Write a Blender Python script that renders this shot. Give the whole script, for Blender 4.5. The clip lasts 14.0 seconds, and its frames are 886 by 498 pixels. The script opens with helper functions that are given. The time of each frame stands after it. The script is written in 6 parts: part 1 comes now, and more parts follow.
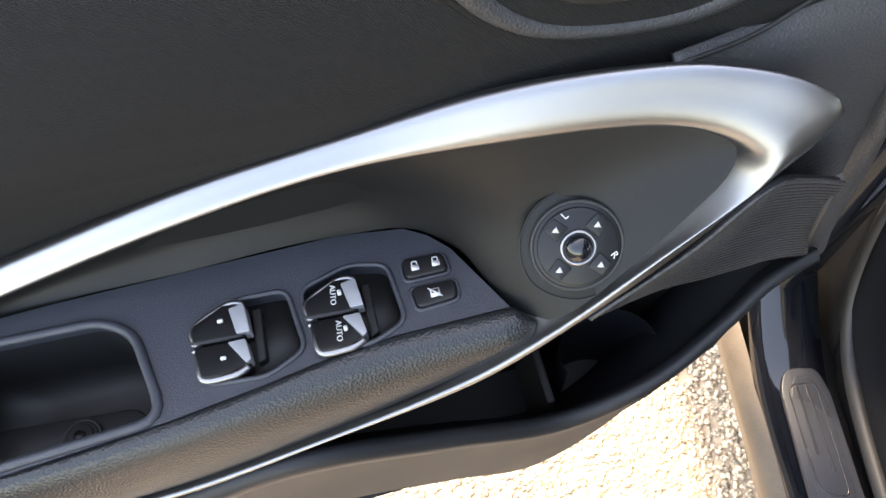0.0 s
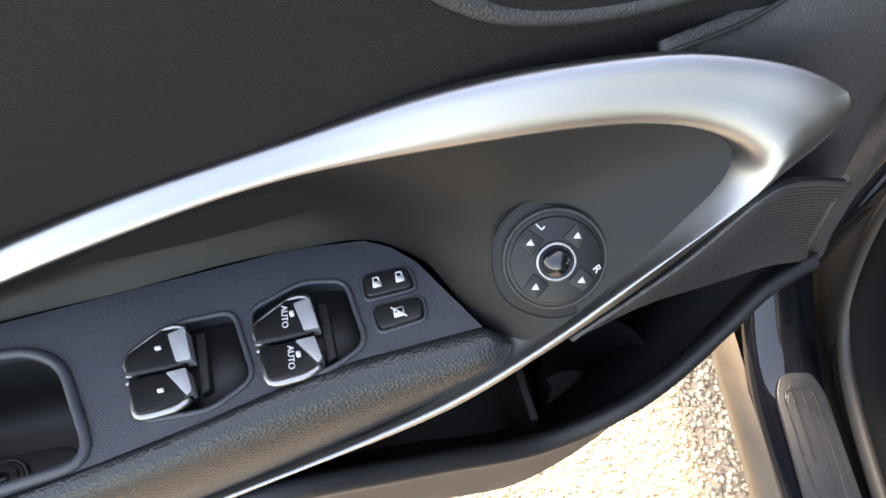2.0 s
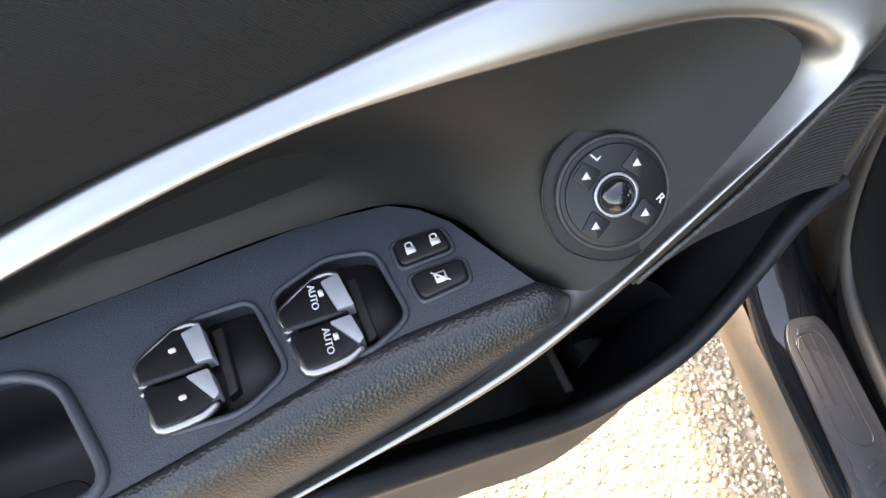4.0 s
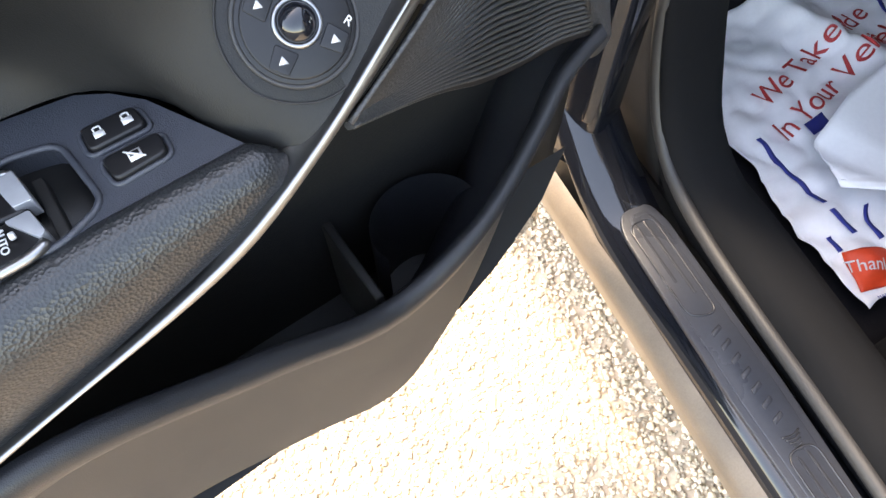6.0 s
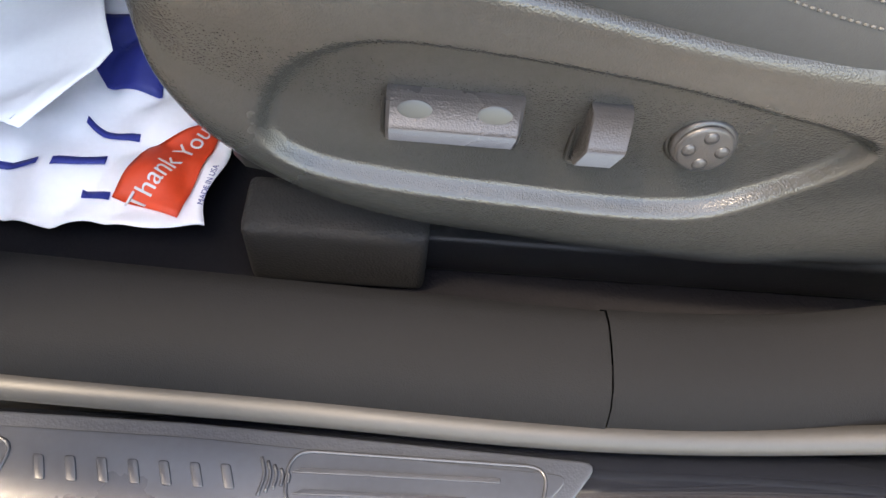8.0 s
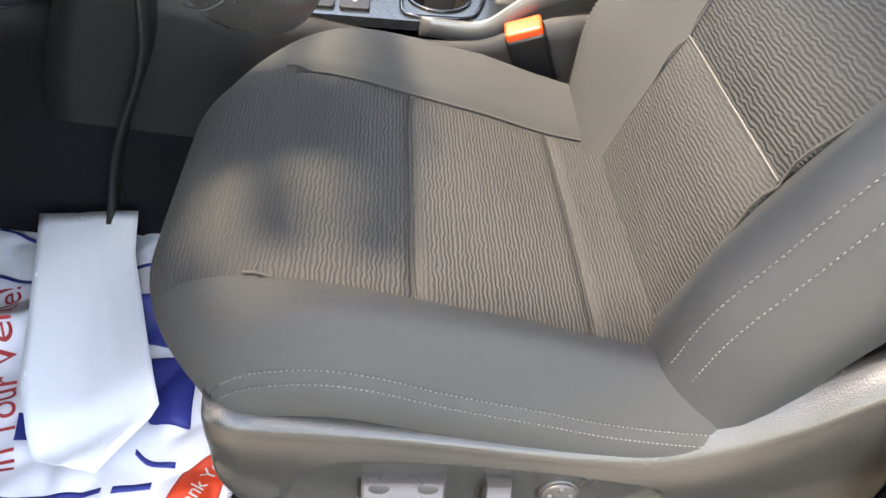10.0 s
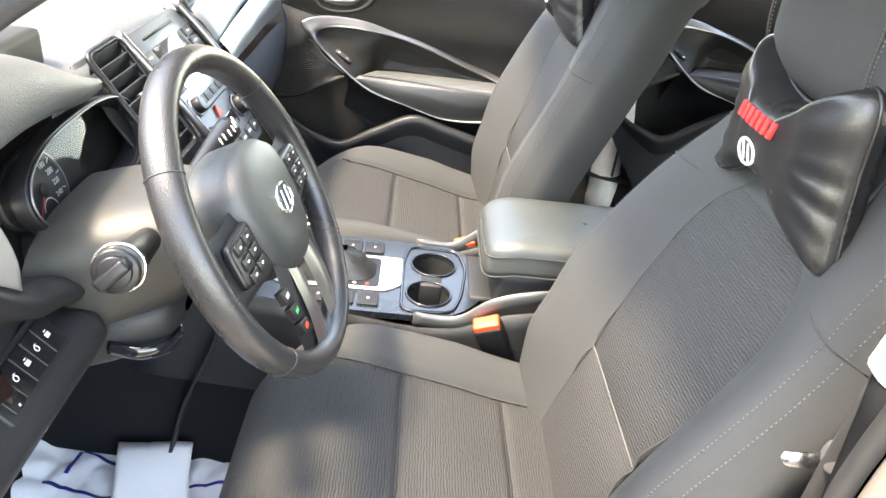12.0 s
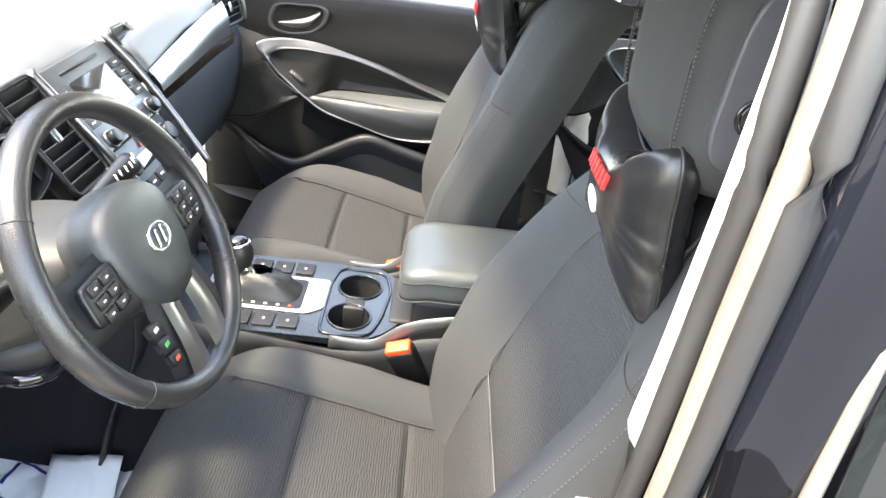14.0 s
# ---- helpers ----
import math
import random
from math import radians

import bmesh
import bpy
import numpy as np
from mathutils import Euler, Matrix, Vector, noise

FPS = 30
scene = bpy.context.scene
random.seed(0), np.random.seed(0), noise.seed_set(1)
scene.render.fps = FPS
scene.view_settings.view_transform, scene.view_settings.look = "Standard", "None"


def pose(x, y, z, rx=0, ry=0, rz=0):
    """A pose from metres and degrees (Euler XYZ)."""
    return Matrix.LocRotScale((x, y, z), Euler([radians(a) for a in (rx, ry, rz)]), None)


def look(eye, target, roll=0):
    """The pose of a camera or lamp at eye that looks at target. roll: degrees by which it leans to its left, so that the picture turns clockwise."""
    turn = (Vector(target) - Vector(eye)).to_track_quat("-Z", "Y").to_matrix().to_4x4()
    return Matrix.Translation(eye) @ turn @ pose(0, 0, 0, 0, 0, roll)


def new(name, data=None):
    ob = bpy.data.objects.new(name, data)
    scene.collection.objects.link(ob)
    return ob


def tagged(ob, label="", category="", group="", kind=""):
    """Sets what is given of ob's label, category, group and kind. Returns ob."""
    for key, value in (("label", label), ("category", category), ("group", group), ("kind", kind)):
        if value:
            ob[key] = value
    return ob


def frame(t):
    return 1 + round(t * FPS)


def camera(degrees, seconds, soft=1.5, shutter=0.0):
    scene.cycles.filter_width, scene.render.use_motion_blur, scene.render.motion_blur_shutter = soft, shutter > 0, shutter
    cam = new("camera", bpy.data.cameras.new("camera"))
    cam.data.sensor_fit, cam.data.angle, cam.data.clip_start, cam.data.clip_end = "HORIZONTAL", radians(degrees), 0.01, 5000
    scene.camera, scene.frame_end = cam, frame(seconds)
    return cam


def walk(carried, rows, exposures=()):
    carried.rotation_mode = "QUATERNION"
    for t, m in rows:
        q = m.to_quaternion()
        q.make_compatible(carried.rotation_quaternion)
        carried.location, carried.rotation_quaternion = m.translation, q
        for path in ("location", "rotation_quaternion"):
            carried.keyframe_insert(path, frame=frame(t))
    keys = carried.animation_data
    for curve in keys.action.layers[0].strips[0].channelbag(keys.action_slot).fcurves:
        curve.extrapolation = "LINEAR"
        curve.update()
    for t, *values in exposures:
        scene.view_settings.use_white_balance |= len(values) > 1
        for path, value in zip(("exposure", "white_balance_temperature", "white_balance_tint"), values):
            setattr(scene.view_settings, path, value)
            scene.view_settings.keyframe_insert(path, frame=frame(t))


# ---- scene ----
cam = camera(63.9, 14.0, shutter=0.0)
PATH = [
    (0, (-0.386, 0.223, 1.298), (-0.385, 1.208, -0.442), -3.8),
    (0.5, (-0.383, 0.229, 1.3), (-0.382, 1.216, -0.439), -3.5),
    (1, (-0.378, 0.241, 1.296), (-0.379, 1.224, -0.446), -3.5),
    (1.5, (-0.373, 0.246, 1.278), (-0.372, 1.228, -0.464), -3.4),
    (2, (-0.372, 0.249, 1.267), (-0.346, 1.226, -0.477), -3.3),
    (2.5, (-0.386, 0.251, 1.257), (-0.312, 1.224, -0.489), -3.2),
    (3, (-0.399, 0.254, 1.244), (-0.282, 1.216, -0.505), -3.0),
    (3.2, (-0.403, 0.254, 1.239), (-0.277, 1.228, -0.503), -3.4),
    (5.3, (-0.415, 0.246, 1.199), (-0.171, 1.195, -0.545), -2.3),
    (5.5, (-0.405, 0.24, 1.193), (-0.134, 1.177, -0.554), -2.1),
    (6, (-0.353, 0.194, 1.172), (0.053, 1.057, -0.586), -0.2),
    (6.1, (-0.339, 0.179, 1.167), (0.115, 1.01, -0.594), 0.7),
    (6.5, (-0.286, 0.13, 1.136), (0.384, 0.789, -0.63), 4.8),
    (7, (-0.203, 0.101, 1.049), (0.733, 0.454, -0.683), 7.8),
    (7.5, (-0.108, 0.123, 0.93), (0.935, 0.143, -0.776), 9.2),
    (8, (-0.068, 0.133, 0.878), (1.003, 0.02, -0.808), 9.2),
    (8.5, (-0.061, 0.124, 0.894), (1.324, -0.047, -0.539), 6.9),
    (8.7, (-0.069, 0.123, 0.904), (1.378, -0.064, -0.464), 6.7),
    (10.8, (-0.14, 0.163, 1.319), (1.291, -0.063, -0.059), 9.4),
    (11, (-0.159, 0.161, 1.341), (1.383, -0.048, 0.085), 8.6),
    (11.4, (-0.209, 0.154, 1.386), (1.524, -0.011, 0.401), 7.6),
    (11.5, (-0.221, 0.153, 1.395), (1.513, -0.008, 0.412), 7.7),
    (12, (-0.28, 0.143, 1.453), (1.454, 0.005, 0.467), 7.8),
    (12.5, (-0.322, 0.137, 1.508), (1.414, 0.016, 0.522), 7.7),
    (13, (-0.359, 0.113, 1.526), (1.377, 0.005, 0.538), 7.7),
    (13.5, (-0.355, 0.071, 1.524), (1.38, -0.021, 0.533), 7.6),
    (14, (-0.287, -0.029, 1.53), (1.446, -0.109, 0.536), 7.5),
]
EXPOSURES = [(0, 3.5, 9600, 15), (5.4, 3.6, 9600, 15), (6.0, 3.8, 9400, 14), (6.5, 3.75, 9200, 14), (7.0, 3.65, 9200, 14), (7.5, 3.7, 9200, 14), (8.0, 4.1, 9400, 13), (8.5, 4.5, 9600, 13), (8.7, 4.5, 9600, 13), (11.0, 4.65, 9500, 12), (12.0, 4.85, 9200, 12), (13.0, 4.8, 9000, 12), (14.0, 4.65, 8800, 11)]
walk(cam, [(t, look(eye, target, roll)) for t, eye, target, roll in PATH], EXPOSURES)

# ---------------------------------------------------------------- light
SUN_TO = Vector((-0.18, 0.43, 0.885)).normalized()
world = bpy.data.worlds.new("world")
scene.world = world
world.use_nodes = True
sky = world.node_tree.nodes.new("ShaderNodeTexSky")
sky.sky_type, sky.sun_disc = "NISHITA", False
sky.sun_elevation = math.asin(SUN_TO.z)
sky.sun_rotation = math.atan2(SUN_TO.x, SUN_TO.y)
world.node_tree.links.new(sky.outputs[0], world.node_tree.nodes["Background"].inputs[0])
world.node_tree.nodes["Background"].inputs[1].default_value = 0.15
sun = new("sun", bpy.data.lights.new("sun", "SUN"))
sun.data.energy, sun.data.angle, sun.data.color = 0.8, radians(7.0), (1.0, 0.965, 0.915)
sun.matrix_world = look(SUN_TO * 5, (0, 0, 0))


# ---------------------------------------------------------------- materials
def mat(name, col, rough=0.5, metal=0.0, vary=0.15, vscale=8.0, bump=0.0, bscale=900.0, bkind="voronoi",
        coat=0.0, rrough=0.06, spec=0.5, island=0.0, fine=0.0):
    """A surface with two scales of colour variation, uneven gloss and a fine relief."""
    m = bpy.data.materials.new(name)
    m.use_nodes = True
    nt = m.node_tree
    b = nt.nodes["Principled BSDF"]
    L, N = nt.links.new, nt.nodes.new
    tc = N("ShaderNodeTexCoord")
    big = N("ShaderNodeTexNoise")
    big.inputs["Scale"].default_value, big.inputs["Detail"].default_value = vscale, 6
    L(tc.outputs["Object"], big.inputs["Vector"])
    small = N("ShaderNodeTexNoise")
    small.inputs["Scale"].default_value, small.inputs["Detail"].default_value = vscale * 25, 3
    L(tc.outputs["Object"], small.inputs["Vector"])
    mix = N("ShaderNodeMath")
    mix.operation = "MULTIPLY_ADD"
    L(small.outputs[0], mix.inputs[0])
    mix.inputs[1].default_value = 0.5
    L(big.outputs[0], mix.inputs[2])
    ramp = N("ShaderNodeMapRange")
    ramp.inputs[1].default_value, ramp.inputs[2].default_value = 0.4, 1.1
    ramp.inputs[3].default_value, ramp.inputs[4].default_value = 1 - vary, 1 + vary
    L(mix.outputs[0], ramp.inputs[0])
    last = ramp.outputs[0]
    if island:
        geo = N("ShaderNodeNewGeometry")
        r2 = N("ShaderNodeMapRange")
        r2.inputs[3].default_value, r2.inputs[4].default_value = 1 - island, 1 + island
        L(geo.outputs["Random Per Island"], r2.inputs[0])
        mu = N("ShaderNodeMath")
        mu.operation = "MULTIPLY"
        L(last, mu.inputs[0]), L(r2.outputs[0], mu.inputs[1])
        last = mu.outputs[0]
    sc = N("ShaderNodeVectorMath")
    sc.operation = "SCALE"
    sc.inputs[0].default_value = col
    L(last, sc.inputs["Scale"])
    L(sc.outputs[0], b.inputs["Base Color"])
    rr = N("ShaderNodeMapRange")
    rr.inputs[1].default_value, rr.inputs[2].default_value = 0.3, 0.7
    rr.inputs[3].default_value, rr.inputs[4].default_value = max(0.02, rough - rrough), min(1, rough + rrough)
    L(big.outputs[0], rr.inputs[0])
    L(rr.outputs[0], b.inputs["Roughness"])
    b.inputs["Metallic"].default_value = metal
    b.inputs["Coat Weight"].default_value = coat
    b.inputs["Coat Roughness"].default_value = 0.05
    b.inputs["Specular IOR Level"].default_value = spec
    if bump:
        bp = N("ShaderNodeBump")
        bp.inputs["Strength"].default_value = bump
        bp.inputs["Distance"].default_value = 0.0006
        if bkind == "voronoi":
            t = N("ShaderNodeTexVoronoi")
            t.inputs["Scale"].default_value = bscale
            L(tc.outputs["Object"], t.inputs["Vector"])
            out = t.outputs["Distance"]
        elif bkind == "noise":
            t = N("ShaderNodeTexNoise")
            t.inputs["Scale"].default_value, t.inputs["Detail"].default_value = bscale, 4
            L(tc.outputs["Object"], t.inputs["Vector"])
            out = t.outputs[0]
        elif bkind == "twill":
            t = N("ShaderNodeTexWave")
            t.bands_direction = "DIAGONAL"
            t.inputs["Scale"].default_value, t.inputs["Distortion"].default_value = bscale, 1.5
            t.inputs["Detail"].default_value, t.inputs["Detail Scale"].default_value = 2, 1.0
            L(tc.outputs["Object"], t.inputs["Vector"])
            out = t.outputs[1]
        else:  # wavy knit: ribs along one way, broken up into short bows
            mp = N("ShaderNodeMapping")
            mp.inputs["Scale"].default_value = (1, 1, 1)
            L(tc.outputs["Object"], mp.inputs[0])
            t = N("ShaderNodeTexWave")
            t.wave_type, t.bands_direction, t.wave_profile = "BANDS", ("Y" if bkind == "knit_y" else "Z"), "SIN"
            t.inputs["Scale"].default_value, t.inputs["Distortion"].default_value = bscale, 4.0
            t.inputs["Detail"].default_value, t.inputs["Detail Scale"].default_value = 1.0, 1.3
            L(mp.outputs[0], t.inputs["Vector"])
            out = t.outputs[1]
            k = N("ShaderNodeMapRange")
            k.inputs[3].default_value, k.inputs[4].default_value = 0.80, 1.10
            L(out, k.inputs[0])
            mu = N("ShaderNodeVectorMath")
            mu.operation = "SCALE"
            L(sc.outputs[0], mu.inputs[0]), L(k.outputs[0], mu.inputs["Scale"])
            L(mu.outputs[0], b.inputs["Base Color"])
            bp.inputs["Distance"].default_value = 0.0008
        L(out, bp.inputs["Height"])
        L(bp.outputs[0], b.inputs["Normal"])
    return m


M_PLASTIC = mat("dark_plastic", (0.013, 0.0142, 0.017), 0.45, bump=0.25, bscale=1500, spec=0.35)
M_SOFT = mat("soft_black_vinyl", (0.0105, 0.0105, 0.0102), 0.45, bump=0.15, bscale=1400, spec=0.25)
M_LEATHER = mat("black_leather", (0.014, 0.0155, 0.017), 0.33, bump=0.5, bscale=680)
M_DOORCLOTH = mat("door_fabric", (0.0125, 0.0125, 0.0125), 0.7, bump=0.6, bscale=420, bkind="twill", spec=0.22)
M_SAIL = mat("grained_vinyl", (0.034, 0.035, 0.037), 0.5, bump=0.6, bscale=700)
M_SILVER = mat("satin_silver", (0.27, 0.27, 0.275), 0.34, metal=1.0, vary=0.04)
M_CHROME = mat("chrome", (0.8, 0.8, 0.8), 0.08, metal=1.0, vary=0.02)
M_GLOSS = mat("gloss_black_paint", (0.006, 0.007, 0.010), 0.08, coat=0.6, spec=0.3, vary=0.1, rrough=0.03)
M_RUBBER = mat("black_rubber", (0.018, 0.018, 0.019), 0.55, bump=0.2, bscale=400, bkind="noise")
M_BUTTON = mat("switch_black", (0.007, 0.007, 0.008), 0.38, spec=0.35)
# near-black for wells and gaps, so their shade sits in the colour
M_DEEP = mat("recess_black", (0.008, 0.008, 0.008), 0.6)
M_WHITE = mat("white_print", (0.55, 0.55, 0.55), 0.5, vary=0.03)
M_SEATSIDE = mat("seat_side_plastic", (0.029, 0.029, 0.028), 0.25, bump=0.35, bscale=900, rrough=0.03)
M_CLOTH = mat("grey_seat_cloth", (0.0325, 0.0342, 0.0350), 0.85, bump=0.35, bscale=1100, bkind="noise", spec=0.3)
M_KNIT = mat("grey_knit_cushion", (0.0285, 0.029, 0.0292), 0.85, bump=0.9, bscale=80, bkind="knit_y", spec=0.3)
M_KNITB = mat("grey_knit_back", (0.0285, 0.029, 0.0293), 0.85, bump=0.9, bscale=80, bkind="knit_z", spec=0.3)
M_THREAD = mat("grey_thread", (0.085, 0.083, 0.079), 0.8)
M_SEAM = mat("seam_thread", (0.03, 0.03, 0.03), 0.9)
M_DASH = mat("grey_dash_vinyl", (0.070, 0.075, 0.078), 0.45, bump=0.6, bscale=650)
M_DASHLOW = mat("dark_dash_plastic", (0.012, 0.0125, 0.014), 0.5, bump=0.35, bscale=900, spec=0.35)
M_SATIN = mat("silver_paint", (0.36, 0.355, 0.345), 0.40, metal=0.5, vary=0.04)
M_SHROUD = mat("column_shroud", (0.021, 0.021, 0.019), 0.5, bump=0.3, bscale=900)
M_CARPET = mat("black_carpet", (0.009, 0.009, 0.011), 0.95, bump=1.0, bscale=350, bkind="noise", spec=0.1)
M_PAPER = mat("white_paper", (0.82, 0.82, 0.84), 0.7, vary=0.05)
M_BLUE = mat("blue_print", (0.012, 0.026, 0.20), 0.6)
M_RED = mat("red_print", (0.62, 0.05, 0.015), 0.5)
M_TEXTRED = mat("dark_red_print", (0.45, 0.03, 0.03), 0.6)
M_BUCKLE = mat("red_buckle_button", (0.75, 0.075, 0.02), 0.4)
M_TRIMLIGHT = mat("light_pillar_trim", (0.62, 0.61, 0.58), 0.6, bump=0.2, bscale=900)
M_TAN = mat("dusty_cladding", (0.16, 0.125, 0.095), 0.55, bump=0.5, bscale=250, bkind="noise", vary=0.3, vscale=20)
M_GREY = mat("grey_console_plastic", (0.11, 0.115, 0.12), 0.4, vary=0.08)
M_SCREEN = mat("screen_glass", (0.02, 0.022, 0.025), 0.06, coat=1.0, vary=0.02)
M_MESH = mat("speaker_mesh", (0.008, 0.008, 0.010), 0.6, spec=0.25)
M_PILLOW = mat("pillow_leather", (0.012, 0.012, 0.013), 0.30, bump=0.22, bscale=800)
M_GRAVEL = mat("gravel_stone", (0.62, 0.50, 0.37), 0.75, vary=0.30, vscale=60, island=0.5, bump=0.4, bscale=300, bkind="noise")
M_GROUND = mat("gravel_bed", (0.48, 0.37, 0.265), 0.9, vary=0.45, vscale=45, bump=1.0, bscale=110)
M_BODY = M_GLOSS
M_WOOD = mat("dark_wood_trim", (0.012, 0.006, 0.005), 0.25, coat=0.4, vary=0.4)
M_ROOF = mat("headliner", (0.45, 0.43, 0.40), 0.9)
M_GREEN = mat("green_print", (0.02, 0.3, 0.08), 0.5)


# tinted car glass: clear straight through, with a thin reflection
pane = bpy.data.materials.new("windscreen_glass")
pane.use_nodes = True
nd, ln = pane.node_tree.nodes, pane.node_tree.links
nd.remove(nd["Principled BSDF"])
tr, gl, fr, mx = nd.new("ShaderNodeBsdfTransparent"), nd.new("ShaderNodeBsdfGlossy"), nd.new("ShaderNodeFresnel"), nd.new("ShaderNodeMixShader")
tr.inputs[0].default_value = (0.935, 0.94, 0.935, 1)
gl.inputs["Roughness"].default_value = 0.02
fr.inputs[0].default_value = 1.3
ln.new(fr.outputs[0], mx.inputs[0]), ln.new(tr.outputs[0], mx.inputs[1]), ln.new(gl.outputs[0], mx.inputs[2])
ln.new(mx.outputs[0], nd["Material Output"].inputs[0])


# ---------------------------------------------------------------- mesh helpers
def cr(pts, n, closed=False, d=None):
    """A smooth curve through the points, in n even steps."""
    P = np.array(pts, float)
    if closed:
        P = np.vstack([P, P[:1]])
    d = d if d is not None else np.r_[0, np.cumsum(np.maximum(np.linalg.norm(np.diff(P, axis=0), axis=1), 1e-6))]
    if closed:
        tan = (np.roll(P[:-1], -1, 0) - np.roll(P[:-1], 1, 0)) / (np.roll(np.diff(d), 0) + np.roll(np.diff(d), 1))[:, None]
        tan = np.vstack([tan, tan[:1]])
    else:
        tan = np.gradient(P, d, axis=0) if len(P) > 2 else np.repeat((P[1:] - P[:1]) / d[-1], 2, 0)
    u = np.linspace(0, d[-1], n + 1 if closed else n)
    if closed:
        u = u[:-1]
    i = np.clip(np.searchsorted(d, u, side="right") - 1, 0, len(P) - 2)
    h = (d[i + 1] - d[i])[:, None]
    s = ((u - d[i]) / h[:, 0])[:, None]
    return ((2 * s**3 - 3 * s**2 + 1) * P[i] + (s**3 - 2 * s**2 + s) * h * tan[i]
            + (-2 * s**3 + 3 * s**2) * P[i + 1] + (s**3 - s**2) * h * tan[i + 1])


def grid(V, cu=False, cv=False, flip=False):
    """A bmesh from an array of rows of points."""
    V = np.asarray(V)
    a, b = V.shape[:2]
    bm = bmesh.new()
    vs = [bm.verts.new(p) for p in V.reshape(-1, 3)]
    for i in range(a if cu else a - 1):
        for j in range(b if cv else b - 1):
            q = [vs[i * b + j], vs[i * b + (j + 1) % b], vs[((i + 1) % a) * b + (j + 1) % b], vs[((i + 1) % a) * b + j]]
            bm.faces.new(q[::-1] if flip else q)
    for f in bm.faces:
        f.smooth = True
    return bm


def skin(curves, n=40, m=16, closed=False, cv=False):
    """A smooth sheet through several curves."""
    d = None
    if len({len(c) for c in curves}) == 1 and len(curves[0]) > 2:
        A = np.array(curves, float)
        A = np.concatenate([A, A[:, :1]], 1) if closed else A
        d = np.r_[0, np.cumsum(np.maximum(np.linalg.norm(np.diff(A, axis=1), axis=2).mean(0), 1e-6))]
    C = np.array([cr(c, n, closed, d) for c in curves])
    S = np.stack([cr(C[:, j], m, cv) for j in range(C.shape[1])], 1) if m else C
    return grid(S, cv, closed)


def thicken(bm, t):
    """Gives a sheet a second side, t behind the first along the vertex normals, and closes its rim."""
    bmesh.ops.recalc_face_normals(bm, faces=bm.faces)
    bm.normal_update()
    twin = {v: bm.verts.new(v.co - v.normal * t) for v in bm.verts[:]}
    rim = [e for e in bm.edges if len(e.link_faces) == 1]
    for f in bm.faces[:]:
        bm.faces.new([twin[v] for v in reversed(f.verts)])
    for e in rim:
        a, b = e.verts
        bm.faces.new((a, b, twin[b], twin[a]))
    bmesh.ops.recalc_face_normals(bm, faces=bm.faces)
    for f in bm.faces:
        f.smooth = True
    return bm


def tube(pts, r, n=24, k=10, flat=(1.0, 1.0), closed=False, caps=True, up=(0, 0, 1)):
    """A sweep of a round or oval section along a smooth curve; r is one radius or one for each given point."""
    C = cr(pts, n, closed) if n else np.array(pts, float)
    n = len(C)
    R = np.full(n, r) if np.isscalar(r) else np.interp(np.linspace(0, 1, n), np.linspace(0, 1, len(r)), r)
    T = np.gradient(C, axis=0) if not closed else np.roll(C, -1, 0) - np.roll(C, 1, 0)
    rows = []
    for p, t, q in zip(C, T, R):
        t = t / (np.linalg.norm(t) + 1e-12)
        a = np.cross(t, up)
        if np.linalg.norm(a) < 1e-3:
            a = np.cross(t, (0, 1, 0))
        a /= np.linalg.norm(a)
        b = np.cross(a, t)
        th = np.arange(k) * 2 * np.pi / k
        rows.append(p + q * (flat[0] * np.cos(th)[:, None] * a + flat[1] * np.sin(th)[:, None] * b))
    bm = grid(rows, closed, True)
    if caps and not closed:
        bm.verts.ensure_lookup_table()
        bm.faces.new([bm.verts[i] for i in range(k)])
        bm.faces.new([bm.verts[(n - 1) * k + i] for i in range(k)][::-1])
    bmesh.ops.recalc_face_normals(bm, faces=bm.faces)
    return bm


def bevelled(bm, w, seg=2, angle=0.5):
    es = [e for e in bm.edges if len(e.link_faces) == 2 and e.calc_face_angle(0) > angle]
    if w and es:
        bmesh.ops.bevel(bm, geom=es, offset=w, segments=seg, affect="EDGES", profile=0.6, clamp_overlap=True)
    for f in bm.faces:
        f.smooth = True
    return bm


def box(lo, hi, w=0.0, seg=2):
    bm = bmesh.new()
    bmesh.ops.create_cube(bm, size=1)
    for v in bm.verts:
        v.co = Vector([l + (c + 0.5) * (h - l) for l, h, c in zip(lo, hi, v.co)])
    return bevelled(bm, w, seg)


def prism(outline, z0, z1, w=0.0, seg=2, taper=0.0):
    """A flat outline raised from z0 to z1, with rounded edges."""
    O = np.array(outline, float)
    c = O.mean(0)
    bm = bmesh.new()
    lo = [bm.verts.new((x, y, z0)) for x, y in O]
    hi = [bm.verts.new((*(p + (c - p) * taper), z1)) for p in O]
    bm.faces.new(hi), bm.faces.new(lo[::-1])
    for i in range(len(O)):
        j = (i + 1) % len(O)
        bm.faces.new((lo[i], lo[j], hi[j], hi[i]))
    bmesh.ops.recalc_face_normals(bm, faces=bm.faces)
    return bevelled(bm, w, seg)


def smooth_loop(pts, n=40):
    """A closed smooth outline in two dimensions."""
    return cr([(x, y, 0) for x, y in pts], n, True)[:, :2]


